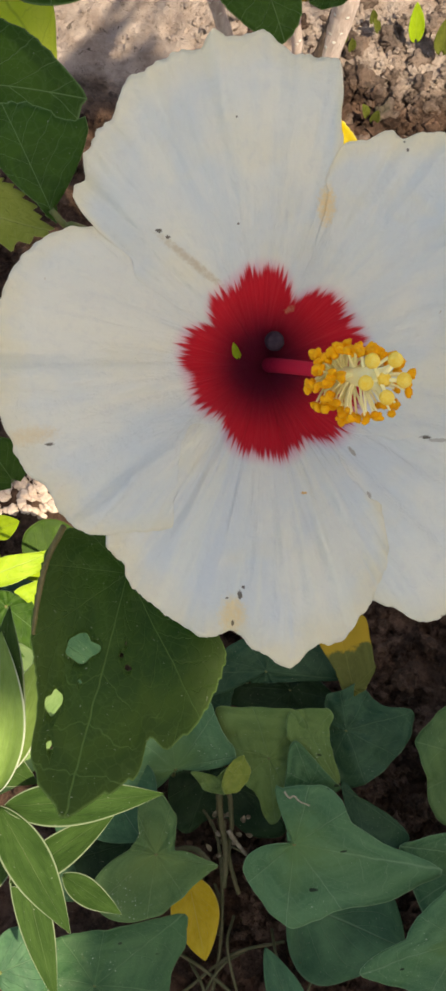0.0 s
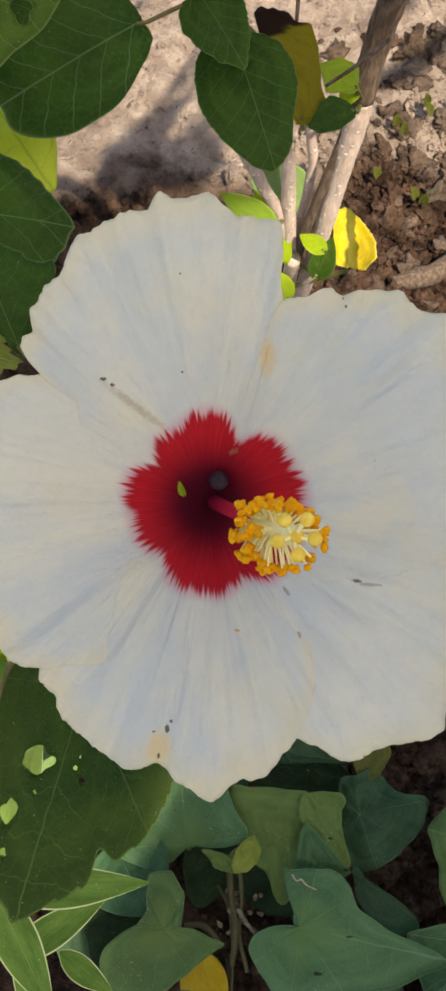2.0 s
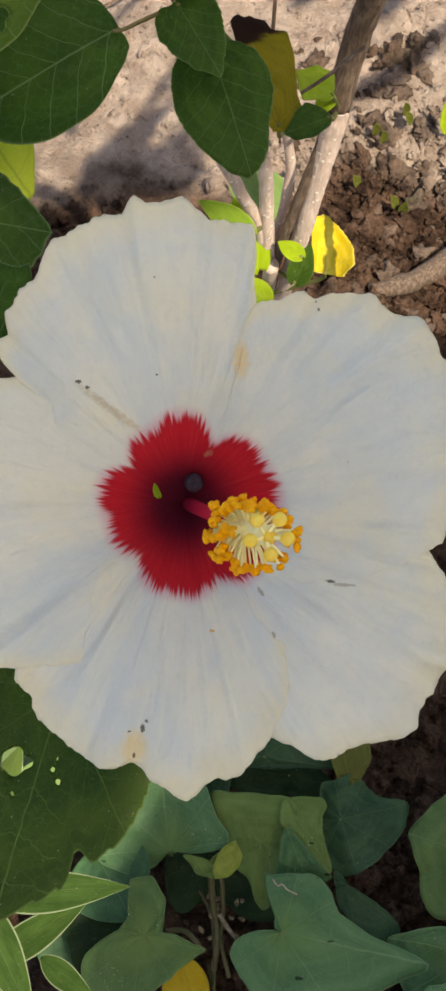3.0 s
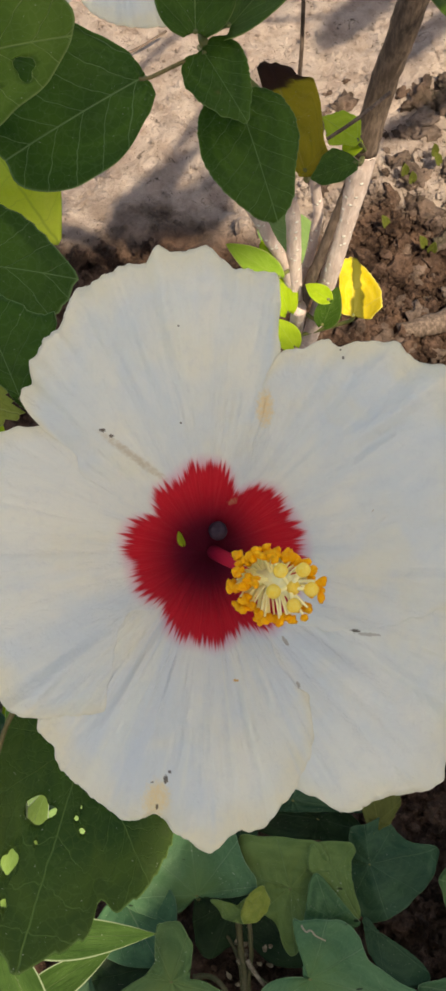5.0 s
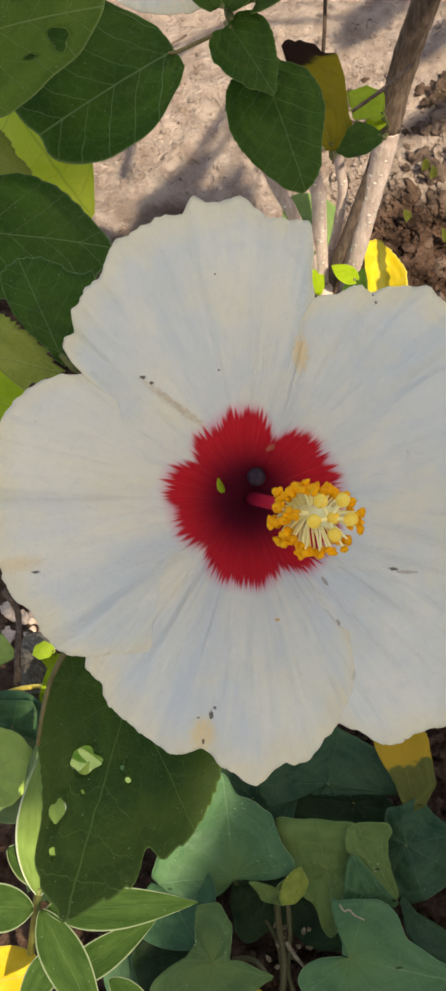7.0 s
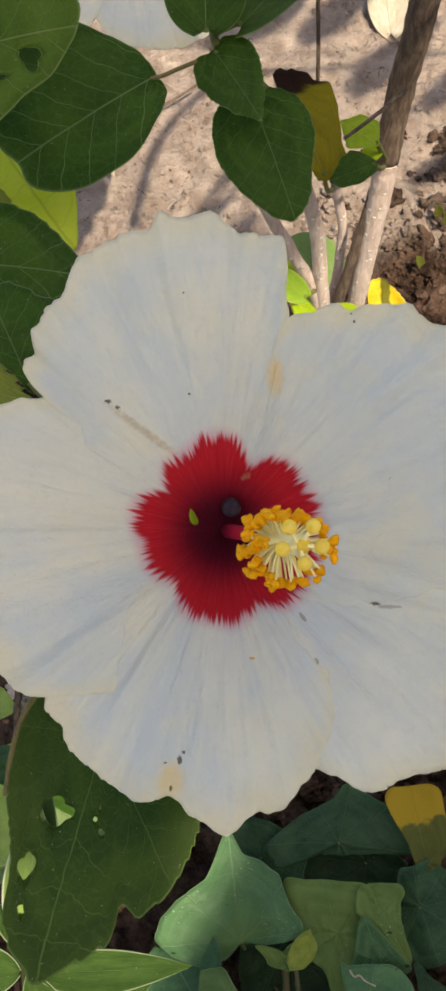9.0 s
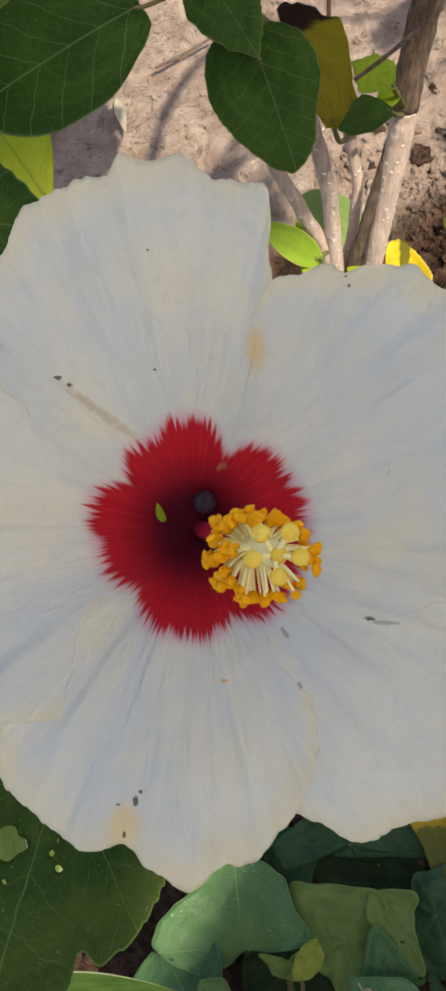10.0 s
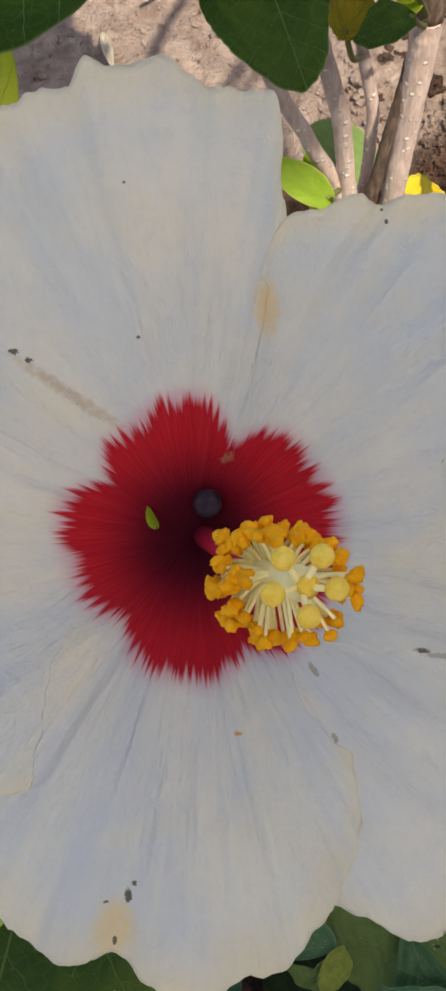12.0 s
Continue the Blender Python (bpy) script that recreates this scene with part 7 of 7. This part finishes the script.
tagged(part("dead_stem", tube([(-0.1650, 0.1060, -0.0200), (-0.1600, 0.1140, 0.0100), (-0.1525, 0.1200, 0.0550), (-0.1475, 0.1250, 0.0950), (-0.1455, 0.1265, 0.1080)], 0.0125, 0.0105, 16, 10, 0.30, 21), BARK_GREY), "short dead grey-brown stem standing in the soil", "stem")
tagged(part("dry_stick", tube([(-0.1600, 0.0860, 0.0600), (-0.1570, 0.0930, 0.1150), (-0.1545, 0.1130, 0.1400), (-0.1530, 0.1340, 0.1580), (-0.1600, 0.1420, 0.1800)], 0.0026, 0.0020, 10, 10, 0.30, 23), BARK), "thin brown stick leaning on the dead stem", "stick")
leaf(VINE, (-0.1209, 0.1075, 0.1100), (-0.1399, 0.1114, 0.1350), 0.0144, LEAF_YOUNG, "ovate", stalk=((-0.1270, 0.1248, 0.0550), (-0.1355, 0.1403, 0.0120),), cup=0.2, droop=0.1, stalk_r=0.0013)
rng = random.Random(77)
for i in range(80):
    pebble((rng.uniform(-0.130, -0.084), rng.uniform(0.183, 0.222)), rng.uniform(0.0021, 0.0050), i)
for i in range(60):
    pebble((rng.uniform(-0.186, -0.142), rng.uniform(0.160, 0.212)), rng.uniform(0.0024, 0.0056), i + 80)
# ---------------- felted plant beside the vine ----------------
FELT = thing("felted_plant", (0, 0, 0), "low plant with felted silver-edged lance leaves", "plant")
part("plant_stem", tube([(-0.1568, -0.0977, 0.0000), (-0.1340, -0.0889, 0.1500), (-0.1115, -0.0851, 0.3100), (-0.1060, -0.0840, 0.3450)], 0.0028, 0.0022, 12, 10), GREEN_STEM, FELT, "reddish hairy stem")
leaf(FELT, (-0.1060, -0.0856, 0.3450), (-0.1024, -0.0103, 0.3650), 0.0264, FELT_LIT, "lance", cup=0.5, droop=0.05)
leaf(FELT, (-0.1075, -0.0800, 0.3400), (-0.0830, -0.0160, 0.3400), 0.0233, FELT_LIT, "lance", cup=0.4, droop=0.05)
leaf(FELT, (-0.1026, -0.0920, 0.3350), (-0.0251, -0.0919, 0.3550), 0.0221, LEAF_FUZZY, "lance", cup=0.35, droop=0.12)
leaf(FELT, (-0.1036, -0.1231, 0.2700), (-0.0450, -0.0906, 0.3100), 0.0186, LEAF_FUZZY, "lance", cup=0.5, droop=0.1)
leaf(FELT, (-0.1056, -0.0920, 0.3350), (-0.0721, -0.1530, 0.3300), 0.0230, LEAF_FUZZY, "lance", cup=0.35, droop=0.12)
leaf(FELT, (-0.1095, -0.0920, 0.3400), (-0.1538, -0.0906, 0.3500), 0.0251, LEAF_FUZZY, "lance", cup=0.35, droop=0.12)
leaf(FELT, (-0.1037, -0.0948, 0.2200), (-0.0824, -0.1842, 0.2000), 0.0201, LEAF_FUZZY, "lance", cup=0.3, droop=0.1)
leaf(FELT, (-0.0767, -0.1172, 0.2400), (-0.0454, -0.1404, 0.2500), 0.0151, LEAF_FUZZY, "lance", cup=0.4, droop=0.1)
leaf(FELT, (-0.1230, -0.0624, 0.3450), (-0.0866, -0.0803, 0.3300), 0.0222, LEAF_FUZZY, "lance", cup=0.3, droop=0.1)
leaf(FELT, (-0.1086, -0.0794, 0.3300), (-0.0986, 0.0039, 0.3600), 0.0247, LEAF_FUZZY, "lance", cup=0.5, droop=0.1)
leaf(FELT, (-0.1066, -0.0923, 0.2000), (-0.1373, -0.1285, 0.1800), 0.0202, LEAF_FUZZY, "lance", cup=0.3, droop=0.1)
# ---------------- fallen leaves, twigs and seedlings ----------------
tagged(leaf(None, (0.0068, -0.1084, 0.0300), (0.0148, -0.1597, 0.0350), 0.0329, LEAF_YELLOW, "ovate", cup=0.3, droop=0.05, name="fallen_leaf"), "fallen yellow leaf lying under the vine", "leaf")
tagged(leaf(None, (-0.1737, -0.1086, 0.1200), (-0.1277, -0.1022, 0.1300), 0.0450, LEAF_YELLOW, "round", cup=0.3, droop=0.05, name="fallen_leaf"), "fallen orange-yellow leaf caught low in the plants", "leaf")
tagged(leaf(None, (0.1528, 0.8504, 0.0120), (0.1480, 0.9358, 0.0200), 0.0406, LEAF_DRY, "ovate", cup=0.3, droop=0.05, name="fallen_leaf"), "dried pale leaf lying on the soil crust", "leaf")
tagged(leaf(None, (0.2496, 0.6240, 0.0150), (0.2452, 0.6359, 0.0500), 0.0151, LEAF_YOUNG, "ovate", cup=0.3, droop=0.05, name="fallen_leaf"), "small green seedling leaf on the soil", "seedling")
tagged(leaf(None, (0.2723, 0.6106, 0.0150), (0.2745, 0.6230, 0.0500), 0.0197, LEAF_OLIVE, "ovate", cup=0.3, droop=0.05, name="fallen_leaf"), "small yellowing seedling leaf on the soil", "seedling")
tagged(leaf(None, (0.2130, 0.6449, 0.0120), (0.2098, 0.6437, 0.0300), 0.0087, LEAF_OLIVE, "ovate", cup=0.3, droop=0.05, name="fallen_leaf"), "tiny pale green seedling leaf among the clods", "seedling")
tagged(leaf(None, (0.2171, 0.6351, 0.0120), (0.2093, 0.6339, 0.0300), 0.0087, LEAF_OLIVE, "ovate", cup=0.3, droop=0.05, name="fallen_leaf"), "tiny pale green seedling leaf among the clods", "seedling")
tagged(leaf(None, (0.1837, 0.6217, 0.0120), (0.1810, 0.6207, 0.0300), 0.0086, LEAF_OLIVE, "ovate", cup=0.3, droop=0.05, name="fallen_leaf"), "tiny pale green seedling leaf among the clods", "seedling")
tagged(leaf(None, (0.1903, 0.6135, 0.0120), (0.1875, 0.6126, 0.0300), 0.0086, LEAF_OLIVE, "ovate", cup=0.3, droop=0.05, name="fallen_leaf"), "tiny pale green seedling leaf among the clods", "seedling")
tagged(leaf(None, (0.1982, 0.5429, 0.0120), (0.1908, 0.5427, 0.0300), 0.0085, LEAF_OLIVE, "ovate", cup=0.3, droop=0.05, name="fallen_leaf"), "tiny pale green seedling leaf among the clods", "seedling")
tagged(leaf(None, (0.2025, 0.5364, 0.0120), (0.2040, 0.5363, 0.0300), 0.0084, LEAF_OLIVE, "ovate", cup=0.3, droop=0.05, name="fallen_leaf"), "tiny pale green seedling leaf among the clods", "seedling")
tagged(leaf(None, (0.1650, 0.5643, 0.0120), (0.1579, 0.5638, 0.0300), 0.0085, LEAF_OLIVE, "ovate", cup=0.3, droop=0.05, name="fallen_leaf"), "tiny pale green seedling leaf among the clods", "seedling")
tagged(leaf(None, (-0.1286, 0.7166, 0.0100), (-0.1167, 0.6667, 0.0200), 0.0094, LEAF_DRY, "lance", cup=0.3, droop=0.05, name="fallen_leaf"), "dry curled leaf on the soil crust", "leaf")
tagged(part("fallen_branch", tube([(0.1697, 0.4532, 0.0120), (0.2137, 0.4641, 0.0220), (0.2754, 0.5057, 0.0300), (0.3713, 0.5717, 0.0300)], 0.0085, 0.0120, 12, 10, 0.2, 9), BARK), "dry brown branch lying on the dug soil", "branch")
tagged(part("dry_shred", tube([(0.0649, -0.0615, 0.1310), (0.0675, -0.0656, 0.1320), (0.0707, -0.0651, 0.1340), (0.0740, -0.0681, 0.1320), (0.0806, -0.0712, 0.1310)], 0.0007, 0.0005, 6, 5, 0.4, 41), LEAF_DRY), "pale dry shred lying on a vine leaf", "plant shred")
tagged(part("dry_stick", tube([(-0.0929, 0.7414, 0.0200), (-0.0634, 0.7583, 0.0220), (-0.0399, 0.7793, 0.0200)], 0.0016, 0.0012, 8, 8, 0.2, 10), BARK), "thin dry stick lying on the soil crust", "stick")
